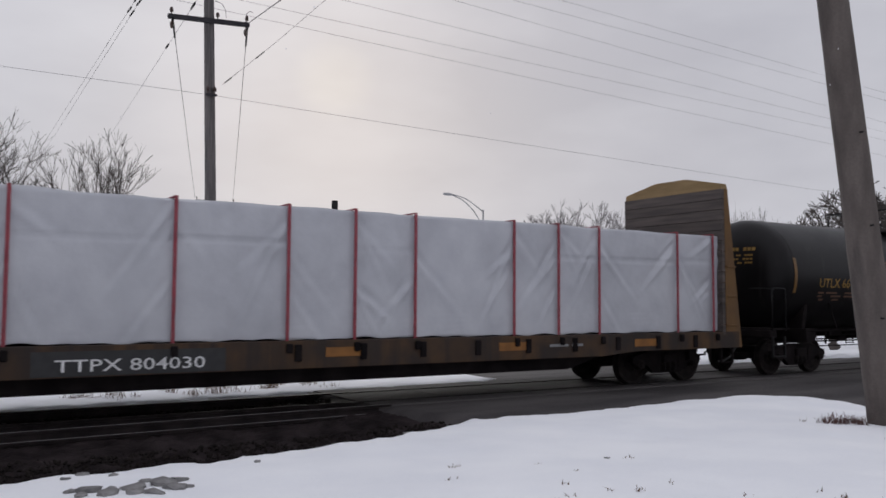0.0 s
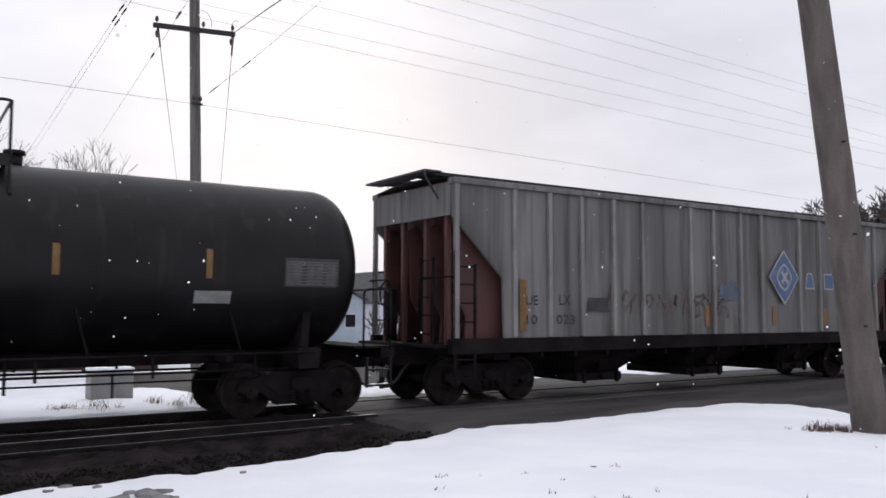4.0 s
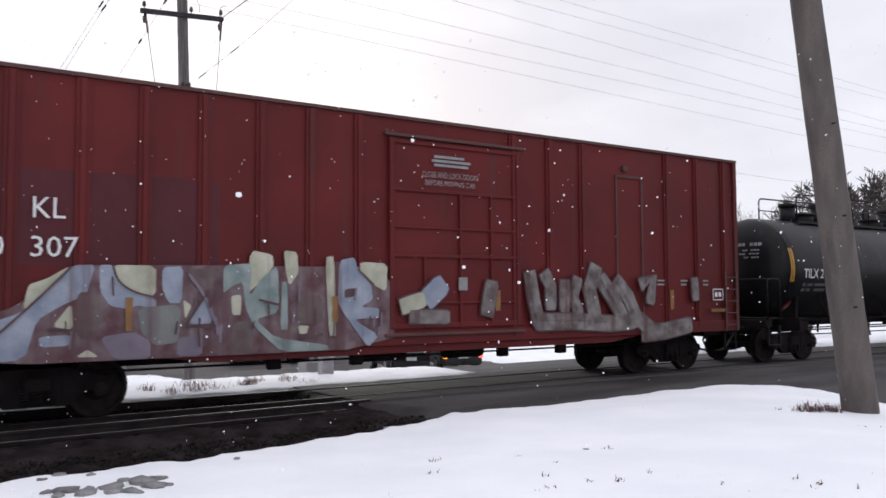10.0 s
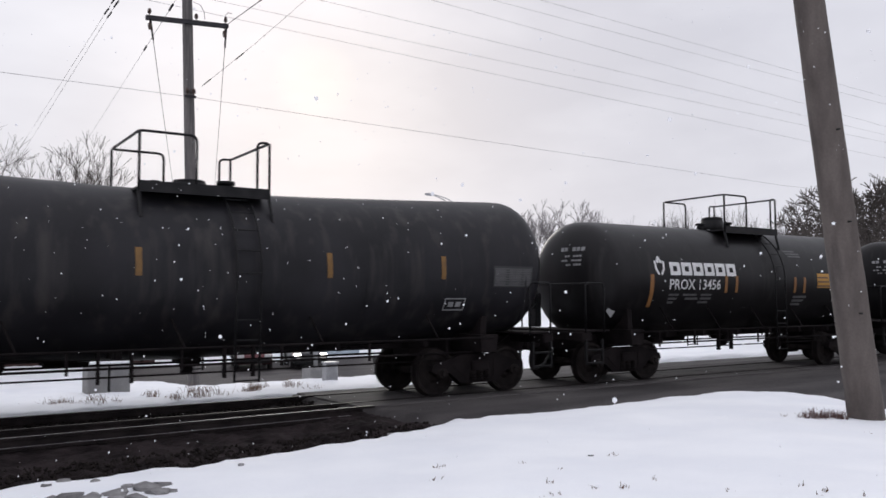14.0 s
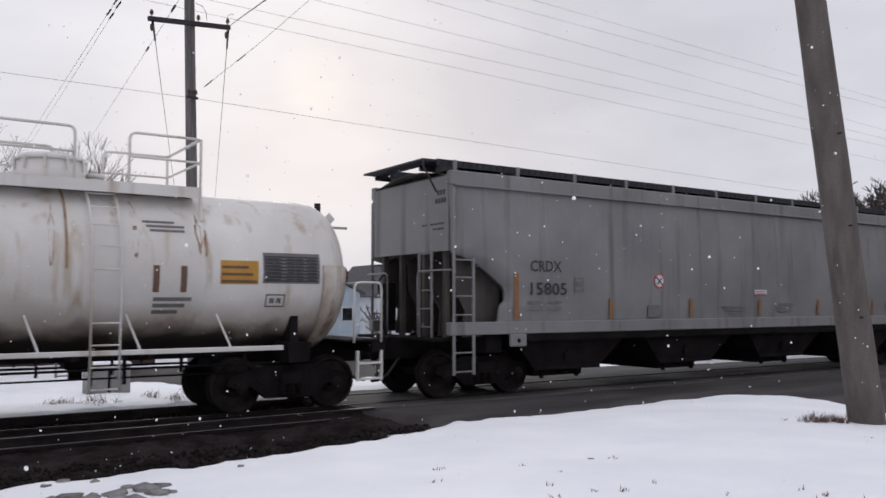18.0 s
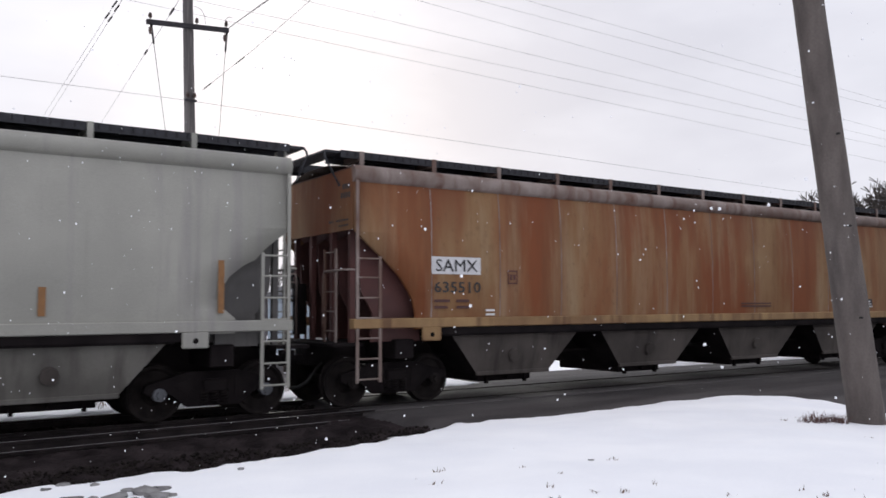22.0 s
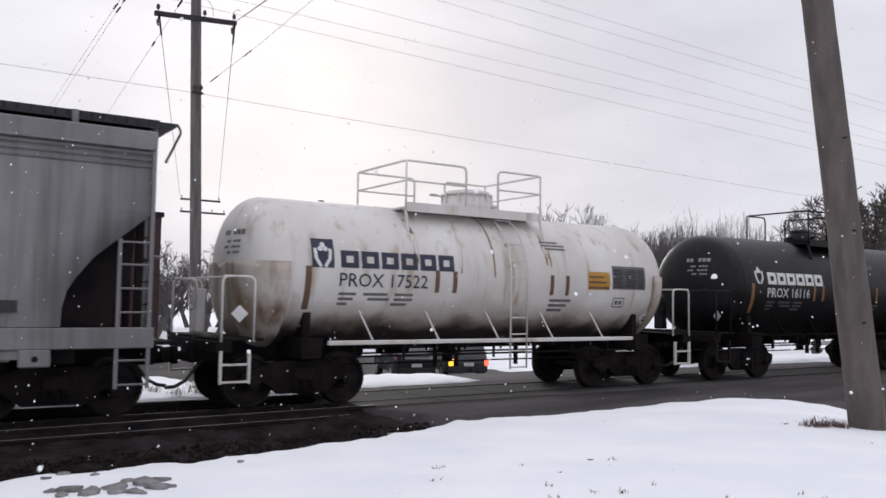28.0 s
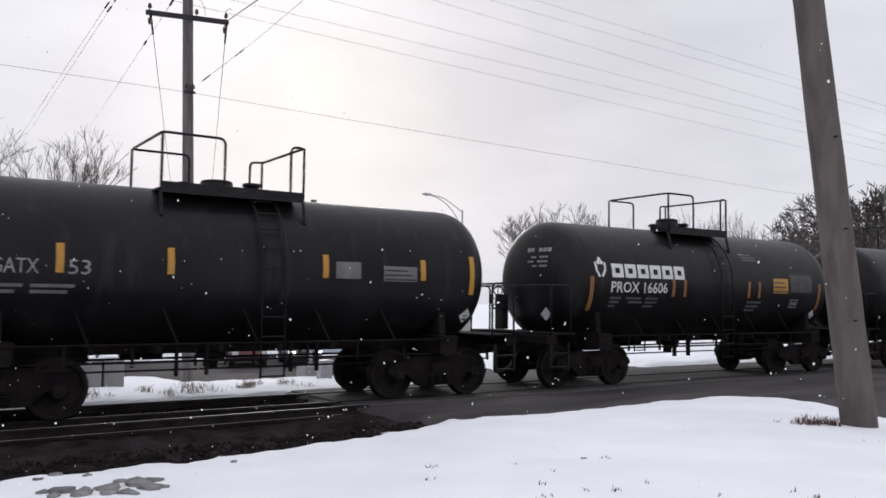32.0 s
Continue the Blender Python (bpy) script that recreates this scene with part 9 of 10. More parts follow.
def wire(label, pts, r, sag=0.0, mat=None, name="overhead_wire"):
    bm = bmesh.new()
    out = []
    for a, b in zip(pts, pts[1:]):
        a, b = Vector(a), Vector(b)
        for k in range(12):
            u = k / 12
            out.append(a.lerp(b, u) - Vector((0, 0, sag * 4 * u * (1 - u))))
    out.append(Vector(pts[-1]))
    tube(bm, out, r, 5)
    return tagged(part(name, bm, mat or M_WIRE), label, "wire", "overhead wires")


def along(p, q, a, b):
    """The line through p and q, from a to b of its length."""
    p, q = Vector(p), Vector(q)
    return [p.lerp(q, a), p.lerp(q, b)]


for x0, z0, x1, z1 in ((8.54, 10.26, 36.85, 9.59), (8.27, 10.69, 36.77, 10.35), (11.31, 11.38, 36.78, 10.83),
                       (15.48, 12.23, 36.8, 11.42), (17.7, 12.77, 36.82, 12.48), (19.82, 13.23, 36.83, 12.9)):
    wire("thin grey overhead wire running beside the railway", along((x0, 23.5, z0), (x1, 23.5, z1), -0.9, 2.6), 0.0055)
wire("thin low telephone wire fixed to the utility pole", [(-30, 23.3, 7.9), (1.66, 23.3, 7.68), (7.02, 23.3, 7.69), (11.8, 23.3, 7.59), (35.3, 23.3, 7.2), (80, 23.3, 7.6)], 0.006)
for a, b in (((4.99, 23.3, 10.06), (7.39, 59.8, 12.25)), ((4.86, 23.3, 10.03), (7.05, 59.8, 12.21))):
    w = wire("thin overhead wire with dark dampers crossing above the street", along(a, b, -0.9, 1.3), 0.0055, mat=M_WIRED)
    for f in (-0.004, 0.03):
        bm = bmesh.new()
        p = Vector(a).lerp(Vector(b), f + 0.012 * (a[0] > 4.9))
        cyl(bm, p + Vector((-0.01, -0.3, -0.02)), p + Vector((0.01, 0.3, 0.01)), 0.024, seg=8)
        part("damper", bm, M_DSTEEL, w)
A, B = Vector((6.42, 23.3, 10.17)), Vector((11.25, 59.8, 13.38))
damped = wire("overhead wire with dark vibration dampers", along(A, B, -0.6, 1.7), 0.0065, mat=M_WIRED)
for f in (0.0, 0.165):
    bm = bmesh.new()
    p = A.lerp(B, f)
    d = (B - A).normalized() * 0.35
    cyl(bm, p - d, p + d, 0.032, seg=8)
    part("damper", bm, M_DSTEEL, damped)
wire("dark overhead wire slanting from the crossarm towards the road", [(8.07, 23.3, 10.0), (5.43, 14, 7.28), (4.3, 10.0, 6.1)], 0.011, mat=M_WIRED)
bead = wire("thin slack wire with dark splices behind the pole", [(7.32, 23.3, 8.04), (8.9, 23.3, 9.55), (10.49, 23.3, 11.18), (13.5, 23.3, 14.4)], 0.006, mat=M_WIRED)
for p, q in (((7.38, 23.3, 8.10), (7.58, 23.3, 8.29)), ((8.30, 23.3, 8.97), (8.55, 23.3, 9.21))):
    bm = bmesh.new()
    cyl(bm, p, q, 0.018, seg=6)
    part("splice", bm, M_DSTEEL, bead)
for a, b in (((5.82, 23.14, 9.66), (16.96, 59.8, 9.19)), ((7.96, 23.14, 9.80), (19.75, 59.8, 9.06))):
    w = wire("taut dark wire strung between the two utility poles", [a, b], 0.011, mat=M_WIRED)
    bm = bmesh.new()
    cyl(bm, a, Vector(a).lerp(Vector(b), 0.045), 0.03, seg=8)
    part("strain_clamp", bm, M_DSTEEL, w)
wire("thin jumper wire looping over the crossarm", [(7.05, 23.3, 10.45), (7.25, 23.3, 10.40), (7.36, 23.3, 10.22), (7.38, 23.3, 10.0)], 0.008, mat=M_WIRED)
wire("thin jumper wire looping over the crossarm", [(7.95, 23.3, 10.0), (7.98, 23.3, 10.24), (8.08, 23.3, 10.34), (8.18, 23.3, 10.32)], 0.008, mat=M_WIRED)


def bare_tree(x, y, z, h, spread_r, seed, mat, twigs=5, min_r=0.012, name="tree", label="bare leafless tree", stem=0.30, fork=3, up=0.35):
    """Trunk and limbs that fork again and again, every piece a tapered tube."""
    rr = random.Random(seed)
    t = thing(name, label, "tree", (x, y, z), group="bare trees")
    tv, tf, cv, cf = [], [], [], []

    def limb(vs, fs, p, q, r0, r1, seg):
        d = (q - p).normalized()
        m = d.to_track_quat("Z", "Y").to_matrix()
        b = len(vs)
        for o, r in ((p, r0), (q, r1)):
            for k in range(seg):
                a = 2 * math.pi * k / seg
                vs.append(o + m @ Vector((math.cos(a) * r, math.sin(a) * r, 0)))
        for k in range(seg):
            j = (k + 1) % seg
            fs.append((b + k, b + j, b + seg + j, b + seg + k))

    def grow(p, d, length, r, level):
        steps = 3 if level < 2 else 2
        for k in range(steps):
            d2 = (d + Vector((rr.gauss(0, 0.16), rr.gauss(0, 0.16), rr.gauss(0.02, 0.12)))).normalized()
            q = p + d2 * length / steps
            r2 = max(min_r * 0.7, r * (0.86 if k < steps - 1 else 0.72))
            limb(cv, cf, p, q, r, r2, 5 if level < 2 else 3)
            p, d, r = q, d2, r2
            if level < twigs and (k < steps - 1 or level > 1) and rr.random() < 0.75:
                side(p, d, length, r, level)
        if level < twigs:
            for _ in range(2 if level < twigs - 1 else 3):
                side(p, d, length, r, level)

    def side(p, d, length, r, level):
        a = rr.uniform(0, 6.283)
        s = Vector((math.cos(a), math.sin(a), rr.uniform(-0.25, 0.5)))
        d2 = (d * rr.uniform(0.55, 1.0) + s * rr.uniform(0.45, 0.85) * spread_k + Vector((0, 0, up * 0.4))).normalized()
        grow(p, d2, length * rr.uniform(0.58, 0.80), max(min_r, r * rr.uniform(0.55, 0.75)), level + 1)

    spread_k = spread_r / (h * 0.38)
    p, r = Vector((0, 0, -0.3)), h * 0.028
    top = h * stem
    for k in range(5):
        q = Vector((rr.gauss(0, 0.012) * h, rr.gauss(0, 0.012) * h, -0.3 + (top + 0.3) * (k + 1) / 5))
        limb(tv, tf, p, q, r * (1.35 if k == 0 else 1), r * 0.94, 10)
        p, r = q, r * 0.94
    for k in range(fork + 2):
        a = 6.283 * k / (fork + 2) + rr.uniform(-0.4, 0.4)
        d = Vector((math.cos(a) * 0.75 * spread_k, math.sin(a) * 0.75 * spread_k, rr.uniform(0.7, 1.15))).normalized()
        grow(p - Vector((0, 0, rr.uniform(0, 0.12) * h * stem)), d, h * 0.26, r * rr.uniform(0.5, 0.75), 0)
    grow(p, Vector((0, 0, 1)), h * 0.27, r * 0.8, 0)
    # bring the crown to its height
    zs = max(v.z for v in cv)
    k = (h - top * 0.8) / (zs - top * 0.8)
    for v in cv:
        if v.z > top * 0.8:
            v.z = top * 0.8 + (v.z - top * 0.8) * k
    for nm, vs, fs in (("trunk", tv, tf), ("crown", cv, cf)):
        me = bpy.data.meshes.new(nm)
        me.from_pydata([tuple(v) for v in vs], [], fs)
        me.materials.append(mat)
        part(nm, me, None, t)
    return t


bare_tree(3.4, 60, -1.0, 16.2, 4.2, 11, M_BARK, 4, 0.013, label="bare spreading tree behind the brick building")
bare_tree(10.6, 60, -1.0, 14.6, 2.1, 12, M_BARK, 4, 0.012, label="slender bare tree beside the brick building")
bare_tree(22.9, 62, -1.0, 8.0, 4.2, 13, M_BARK, 4, 0.016, label="low bushy bare tree behind the street", stem=0.16, fork=5)
bare_tree(18.3, 66, -1.0, 7.4, 3.6, 14, M_BARK, 4, 0.016, label="low bushy bare tree behind the street", stem=0.14, fork=5)
bare_tree(56.5, 31.5, -0.8, 11.8, 5.6, 15, M_BARK, 5, 0.030, label="large bare oak with a wide twisting crown", stem=0.2, fork=4, up=0.1)
bare_tree(50.5, 31.8, -0.8, 9.6, 4.8, 25, M_BARK, 4, 0.022, label="bare oak with a low spreading crown", stem=0.2, fork=3, up=0.0)
bare_tree(100.6, 110, -1.0, 21.4, 5.0, 16, M_BARKD, 4, 0.035, label="distant grey bare tree on the horizon")
bare_tree(93.0, 110, -1.0, 19.4, 3.8, 17, M_BARKD, 4, 0.035, label="distant grey bare tree on the horizon")


def wood_line(name, label, x0, x1, y, z, top, n, seed, mat):
    """A far wood of bare crowns as one mesh: thin stems with fans of twigs."""
    rr = random.Random(seed)
    vs, fs = [], []

    def blade(p, q, w0, w1):
        u = Vector((1, 0, 0)) * 0.5
        b = len(vs)
        s = Vector((0, 1, 0)) * 0.5
        for o, w in ((p, w0), (q, w1)):
            vs.extend([o - u * w, o + u * w + s * 0, o + s * w])
        fs.extend([(b, b + 1, b + 4, b + 3), (b + 1, b + 2, b + 5, b + 4), (b + 2, b, b + 3, b + 5)])

    for _ in range(n):
        x, yy = rr.uniform(x0, x1), y + rr.uniform(-14, 14)
        hh = top * rr.uniform(0.70, 1.04) * (1 + 0.10 * math.sin(x * 0.13) + 0.06 * math.sin(x * 0.31 + 1))
        p, q = Vector((x, yy, z)), Vector((x + rr.gauss(0, 0.5), yy, z + hh * 0.45))
        blade(p, q, 0.55, 0.35)
        for k in range(9):
            a = rr.gauss(0, 0.55)
            b0 = p.lerp(q, rr.uniform(0.55, 1.0))
            b1 = b0 + Vector((math.sin(a) * hh * 0.34, rr.gauss(0, 1.2), math.cos(a) * hh * rr.uniform(0.25, 0.55)))
            blade(b0, b1, 0.24, 0.10)
            for _ in range(7):
                c0 = b0.lerp(b1, rr.uniform(0.35, 1.0))
                a2 = a + rr.gauss(0, 0.6)
                c1 = c0 + Vector((math.sin(a2), rr.gauss(0, 0.3), math.cos(a2))) * hh * rr.uniform(0.06, 0.15)
                blade(c0, c1, 0.10, 0.05)
    me = bpy.data.meshes.new(name)
    me.from_pydata([tuple(v) for v in vs], [], fs)
    me.materials.append(mat)
    return tagged(part(name, me, None), label, "wood", kind="stuff")


wood_line("far_wood", "distant grey bare wood along the horizon", 172, 330, 168, -1.0, 29, 1000, 31, M_BARKF)
wood_line("far_wood", "dense grey undergrowth below the distant wood", 172, 330, 160, -1.0, 20, 700, 34, M_BARKF)
wood_line("brush", "grey leafless brush behind the street", 13, 34, 72, -1.0, 4.6, 60, 32, M_BARKF)
wood_line("far_wood", "distant grey bare wood along the horizon", -60, 100, 210, -1.0, 11, 150, 33, M_BARKF)

# brick building
hall = thing("brick_building", "dark red-brown brick building with a flat black-capped parapet", "building", (0, 46, -1.2))
bm = bmesh.new()
box(bm, -34, 12.1, 0, 16, -0.2, 7.45)
part("wall", bm, M_BRICK, hall)
bm = bmesh.new()
box(bm, -34.1, 12.22, -0.12, 16.1, 7.45, 7.72, 0.03)
part("parapet_cap", bm, M_DSTEEL, hall, "black metal parapet cap")
bm = bmesh.new()
for k in range(100):
    z = -0.1 + 0.075 * k
    box(bm, -12, 12.1, -0.006, 0.0, z, z + 0.012)
part("mortar_joint", bm, M_MORTAR, hall)
for x in (10.2, 4.8, -0.6):
    bm = bmesh.new()
    box(bm, x - 0.3, x + 0.3, -0.09, -0.008, 0, 7.45)
    part("pilaster", bm, M_BRICK, hall)


def gable_house(name, label, x0, x1, y, depth, z, eave, peak, wall_mat, windows, category="house", overhang=0.25):
    h = thing(name, label, category, ((x0 + x1) / 2, y, z))
    w = (x1 - x0) / 2
    bm = bmesh.new()
    prism(bm, [(-w, -0.3), (w, -0.3), (w, eave - z), (0, peak - z), (-w, eave - z)], 0, depth)
    wall = part("wall", bm, wall_mat, h)
    for s in (-1, 1):
        bm = bmesh.new()
        k = (peak - eave) / w
        o = overhang
        prism(bm, [(0, peak - z + 0.02), (s * (w + o), eave - z - k * o + 0.02), (s * (w + o), eave - z - k * o + 0.17), (0, peak - z + 0.17)], -o, depth + o)
        part("roof", bm, M_ROOF, h, "dark grey shingle roof")
    n = int((eave - z) / 0.2)
    for j in range(n):
        bm = bmesh.new()
        box(bm, -w, w, -0.02, -0.004, 0.2 * j, 0.2 * j + 0.17)
        part("board", bm, wall_mat, wall)
    for wx, wz, ww, wh in windows:
        bm = bmesh.new()
        box(bm, wx - ww / 2, wx + ww / 2, -0.06, -0.022, wz - z - wh / 2, wz - z + wh / 2, 0.01)
        f = part("window", bm, M_PLASTIC, h, "white-framed window")
        bm = bmesh.new()
        box(bm, wx - ww / 2 + 0.07, wx + ww / 2 - 0.07, -0.075, -0.062, wz - z - wh / 2 + 0.07, wz - z + wh / 2 - 0.07)
        part("pane", bm, M_GLASSD, f)
    return h


gable_house("house", "pale wooden gable house with a grey shingle roof", 33.5, 38.7, 60, 9, -1.0, 2.6, 5.15, M_SIDING, [(-1.2, 1.3, 0.9, 1.3), (1.2, 1.3, 0.9, 1.3), (0, 3.6, 0.7, 0.9)])
gable_house("beige_building", "beige low building with a dark roof", 39.2, 46.5, 64, 10, -1.0, 4.3, 5.7, M_BEIGE, [(-2.2, 1.6, 1.1, 1.2), (1.4, 1.6, 1.1, 1.2)], "building")
gable_house("shed", "pale blue-grey sided low building", 20.9, 24.5, 46, 6, -1.0, 2.5, 3.4, M_SIDINGB, [(0.9, 1.2, 0.8, 0.9)], "building")

# street lamp with a double curved arm
lamp = thing("street_lamp", "tall galvanised street lamp with a curved double arm", "street lamp", (39.0, 55, -1.0))
bm = bmesh.new()
cyl(bm, (0, 0, -0.2), (0, 0, 10.3), 0.11, 0.07, 12)
part("pole", bm, M_GALV, lamp)
for pts in ([(0, 0, 10.15), (-1.75, 0, 11.15), (-3.2, 0, 11.36)], [(0, 0, 8.9), (-0.95, 0, 10.2), (-2.0, 0, 11.0), (-3.2, 0, 11.32)]):
    bm = bmesh.new()
    tube(bm, bent(pts, 0.7, 6), 0.04, 6)
    part("arm", bm, M_GALV, lamp)
bm = bmesh.new()
bmesh.ops.create_uvsphere(bm, u_segments=14, v_segments=8, radius=1, matrix=Matrix.Translation((-3.45, 0, 11.33)) @ Matrix.Diagonal((0.48, 0.17, 0.12, 1)))
part("lamp_head", bm, M_GALV, lamp, smooth=True)

# crossing signal beyond the track
sig = thing("crossing_signal", "railway crossing signal with white crossbuck and red flashing lights", "crossing signal", (9.6, 20.5, -0.3))
bm = bmesh.new()
cyl(bm, (0, 0, -0.2), (0, 0, 4.55), 0.055, seg=14)
part("mast", bm, M_GALV, sig)
bm = bmesh.new()
cyl(bm, (0, 0, 4.28), (0, 0, 4.86), 0.085, seg=14)
part("mast_cap", bm, M_DSTEEL, sig, "dark cap on the mast")
bm = bmesh.new()
box(bm, -0.34, 0.34, -0.10, -0.085, 3.22, 3.44, 0.004)
part("track_sign", bm, M_LWHITE, sig, "small white sign plate")
bm = bmesh.new()
box(bm, 0.05, 0.92, 0.02, 0.07, 4.20, 4.27, 0.01)
part("side_arm", bm, M_GALV, sig)
bm = bmesh.new()
box(bm, -0.28, 0.28, -0.28, 0.28, -0.2, 0.42, 0.03)
part("footing", bm, M_CONC, sig)
for a in (45, -45):
    bm = bmesh.new()
    box(bm, -0.68, 0.68, -0.006, 0.006, -0.125, 0.125, 0.004)
    blade = part("crossbuck_blade", bm, M_LWHITE, sig, "white reflective crossbuck blade", at=(-0.08, -0.08 - (0.016 if a > 0 else 0), 4.06))
    blade.rotation_euler = (0, radians(a), 0)
    me = text_mesh("RAILROAD" if a > 0 else "CROSSING", 0.15, M_LBLACK)
    lx = max(v.co.x for v in me.vertices)
    part("lettering", me, None, blade, at=(-lx / 2, -0.008, -0.055))
bm = bmesh.new()
cyl(bm, (-0.62, -0.02, 2.92), (0.62, -0.02, 2.92), 0.03, seg=8)
part("light_arm", bm, M_DSTEEL, sig)
for x, on in ((-0.62, False), (0.57, True)):
    for face, s in (("front", -1), ("back", 1)):
        bm = bmesh.new()
        cyl(bm, (x, -0.16 * (s < 0) + 0.10 * (s > 0), 2.92), (x, -0.145 * (s < 0) + 0.115 * (s > 0), 2.92), 0.30, seg=28)
        tgt = part("target", bm, M_HOSE, sig, "round black signal target")
        bm = bmesh.new()
        y0 = s * 0.16 if s < 0 else 0.116
        cyl(bm, (x, y0, 2.92), (x, y0 + s * 0.03, 2.92), 0.11, 0.10, 20)
        part("lens", bm, M_GLOWR if on else M_CARR, tgt, "red signal lens")
        bm = bmesh.new()
        n = 10
        vs = []
        for k in range(n + 1):
            a = radians(-10 + 200 * k / n)
            c, z = math.cos(a) * 0.135, math.sin(a) * 0.135
            vs.append((bm.verts.new((x + c, y0, 2.92 + z)), bm.verts.new((x + c, y0 + s * 0.28, 2.92 + z))))
        for (a, b), (c, d) in zip(vs, vs[1:]):
            bm.faces.new((a, b, d, c))
        part("hood", bm, M_HOSE, tgt)
bm = bmesh.new()
box(bm, -0.16, 0.16, -0.26, -0.08, 1.2, 1.65, 0.015)
part("junction_box", bm, M_GALV, sig)
bm = bmesh.new()
cyl(bm, (0.02, -0.42, 2.90), (0.02, -0.12, 2.90), 0.24, 0.20, 22)
box(bm, -0.05, 0.09, -0.14, 0.05, 2.82, 2.98, 0.01)
part("lamp_housing", bm, M_HOSE, sig, "black lamp housing by the mast")

# concrete blocks and the small cabinet in the far snow
for x0, x1 in ((3.74, 4.17), (4.22, 4.65)):
    b = thing("concrete_block", "weathered concrete block in the snow", "block", ((x0 + x1) / 2, 20, -0.25), group="concrete blocks")
    bm = bmesh.new()
    box(bm, -(x1 - x0) / 2, (x1 - x0) / 2, -0.3, 0.3, -0.2, 0.72, 0.02)
    part("body", bm, M_CONC, b)
    bm = bmesh.new()
    box(bm, -(x1 - x0) / 2 - 0.02, (x1 - x0) / 2 + 0.02, -0.32, 0.32, 0.722, 0.80, 0.03)
    part("snow_cap", bm, M_SNOW, b)
cab = thing("cable_cabinet", "small grey metal cable cabinet in the snow", "cabinet", (9.39, 19.2, -0.25))
bm = bmesh.new()
box(bm, -0.16, 0.16, -0.14, 0.14, -0.15, 0.55, 0.02)
part("body", bm, M_GALV, cab)
bm = bmesh.new()
box(bm, -0.18, 0.18, -0.16, 0.16, 0.552, 0.60, 0.015)
part("lid", bm, M_GALV, cab)


# ---- waiting vehicles on the far road ----
def vehicle(name, label, at, turn, length, width, profile, glass_rows, mat, wheel_x, lamps, wr=0.34):
    """Length along local x with the nose at +x; profile is the side outline in (x, z); the cabin leans in above the waist."""
    v = thing(name, label, "car", at, turn, "waiting cars")
    bm = bmesh.new()
    prism(bm, profile, -width / 2, width / 2)
    waist = 0.56 * max(z for _, z in profile)
    for q in bm.verts:
        if q.co.z > waist:
            q.co.y *= 1 - 0.24 * (q.co.z - waist) / (max(z for _, z in profile) - waist)
        if abs(q.co.x) > length * 0.48:
            q.co.y *= 0.92
    bmesh.ops.recalc_face_normals(bm, faces=bm.faces)
    bmesh.ops.bevel(bm, geom=list(bm.edges), offset=0.05, segments=2, affect="EDGES", clamp_overlap=True)
    part("body", bm, mat, v)
    for nm, quad in glass_rows:
        bm = bmesh.new()
        f = bm.faces.new([bm.verts.new(p) for p in quad])
        g = bmesh.ops.extrude_face_region(bm, geom=[f])
        bmesh.ops.translate(bm, verts=[e for e in g["geom"] if isinstance(e, bmesh.types.BMVert)], vec=f.normal * 0.012)
        part(nm, bm, M_GLASSD, v)
    for x in wheel_x:
        for s in (-1, 1):
            bm = bmesh.new()
            cyl(bm, (x, s * (width / 2 - 0.22), wr), (x, s * (width / 2 + 0.012), wr), wr, seg=20)
            w = part("wheel", bm, M_HOSE, v)
            bm = bmesh.new()
            cyl(bm, (x, s * (width / 2 + 0.013), wr), (x, s * (width / 2 + 0.026), wr), wr * 0.62, seg=16)
            part("rim", bm, M_GALV, w)
    for nm, b, m in lamps:
        bm = bmesh.new()
        box(bm, *b, 0.015)
        part(nm, bm, m, v)
    for x in (-length / 2 - 0.02, length / 2 - 0.06):
        bm = bmesh.new()
        box(bm, x, x + 0.08, -width * 0.43, width * 0.43, 0.36, 0.60, 0.03)
        part("bumper", bm, M_HOSE if mat is not M_CARP else mat, v)
    bm = bmesh.new()
    box(bm, -length / 2 - 0.035, -length / 2 - 0.022, -0.22, 0.22, 0.62, 0.76)
    part("number_plate", bm, M_PLASTIC, v)
    return v


SUV = [(-2.3, 0.34), (2.25, 0.34), (2.3, 0.72), (2.15, 0.95), (1.15, 1.08), (0.45, 1.66), (-1.9, 1.72), (-2.22, 1.10), (-2.32, 0.8)]
SEDAN = [(-2.3, 0.32), (2.25, 0.32), (2.28, 0.62), (2.1, 0.80), (1.0, 0.94), (0.2, 1.42), (-1.1, 1.42), (-1.8, 1.0), (-2.3, 0.94)]


def suv_glass(w):
    k = w * 0.40
    return [("rear_window", [(-2.22, -k * 0.92, 1.16), (-2.22, k * 0.92, 1.16), (-1.98, k * 0.80, 1.58), (-1.98, -k * 0.80, 1.58)]),
            ("windscreen", [(1.12, k, 1.14), (1.12, -k, 1.14), (0.58, -k * 0.86, 1.60), (0.58, k * 0.86, 1.60)])] + \
           [("side_window", [(a, s * w * 0.478, 1.12), (b, s * w * 0.478, 1.12), (b2, s * w * 0.405, 1.58), (a2, s * w * 0.405, 1.58)])
            for s in (-1, 1) for a, b, b2, a2 in ((-1.95, -0.75, -0.75, -1.75), (-0.65, 0.95, 0.45, -0.65))]


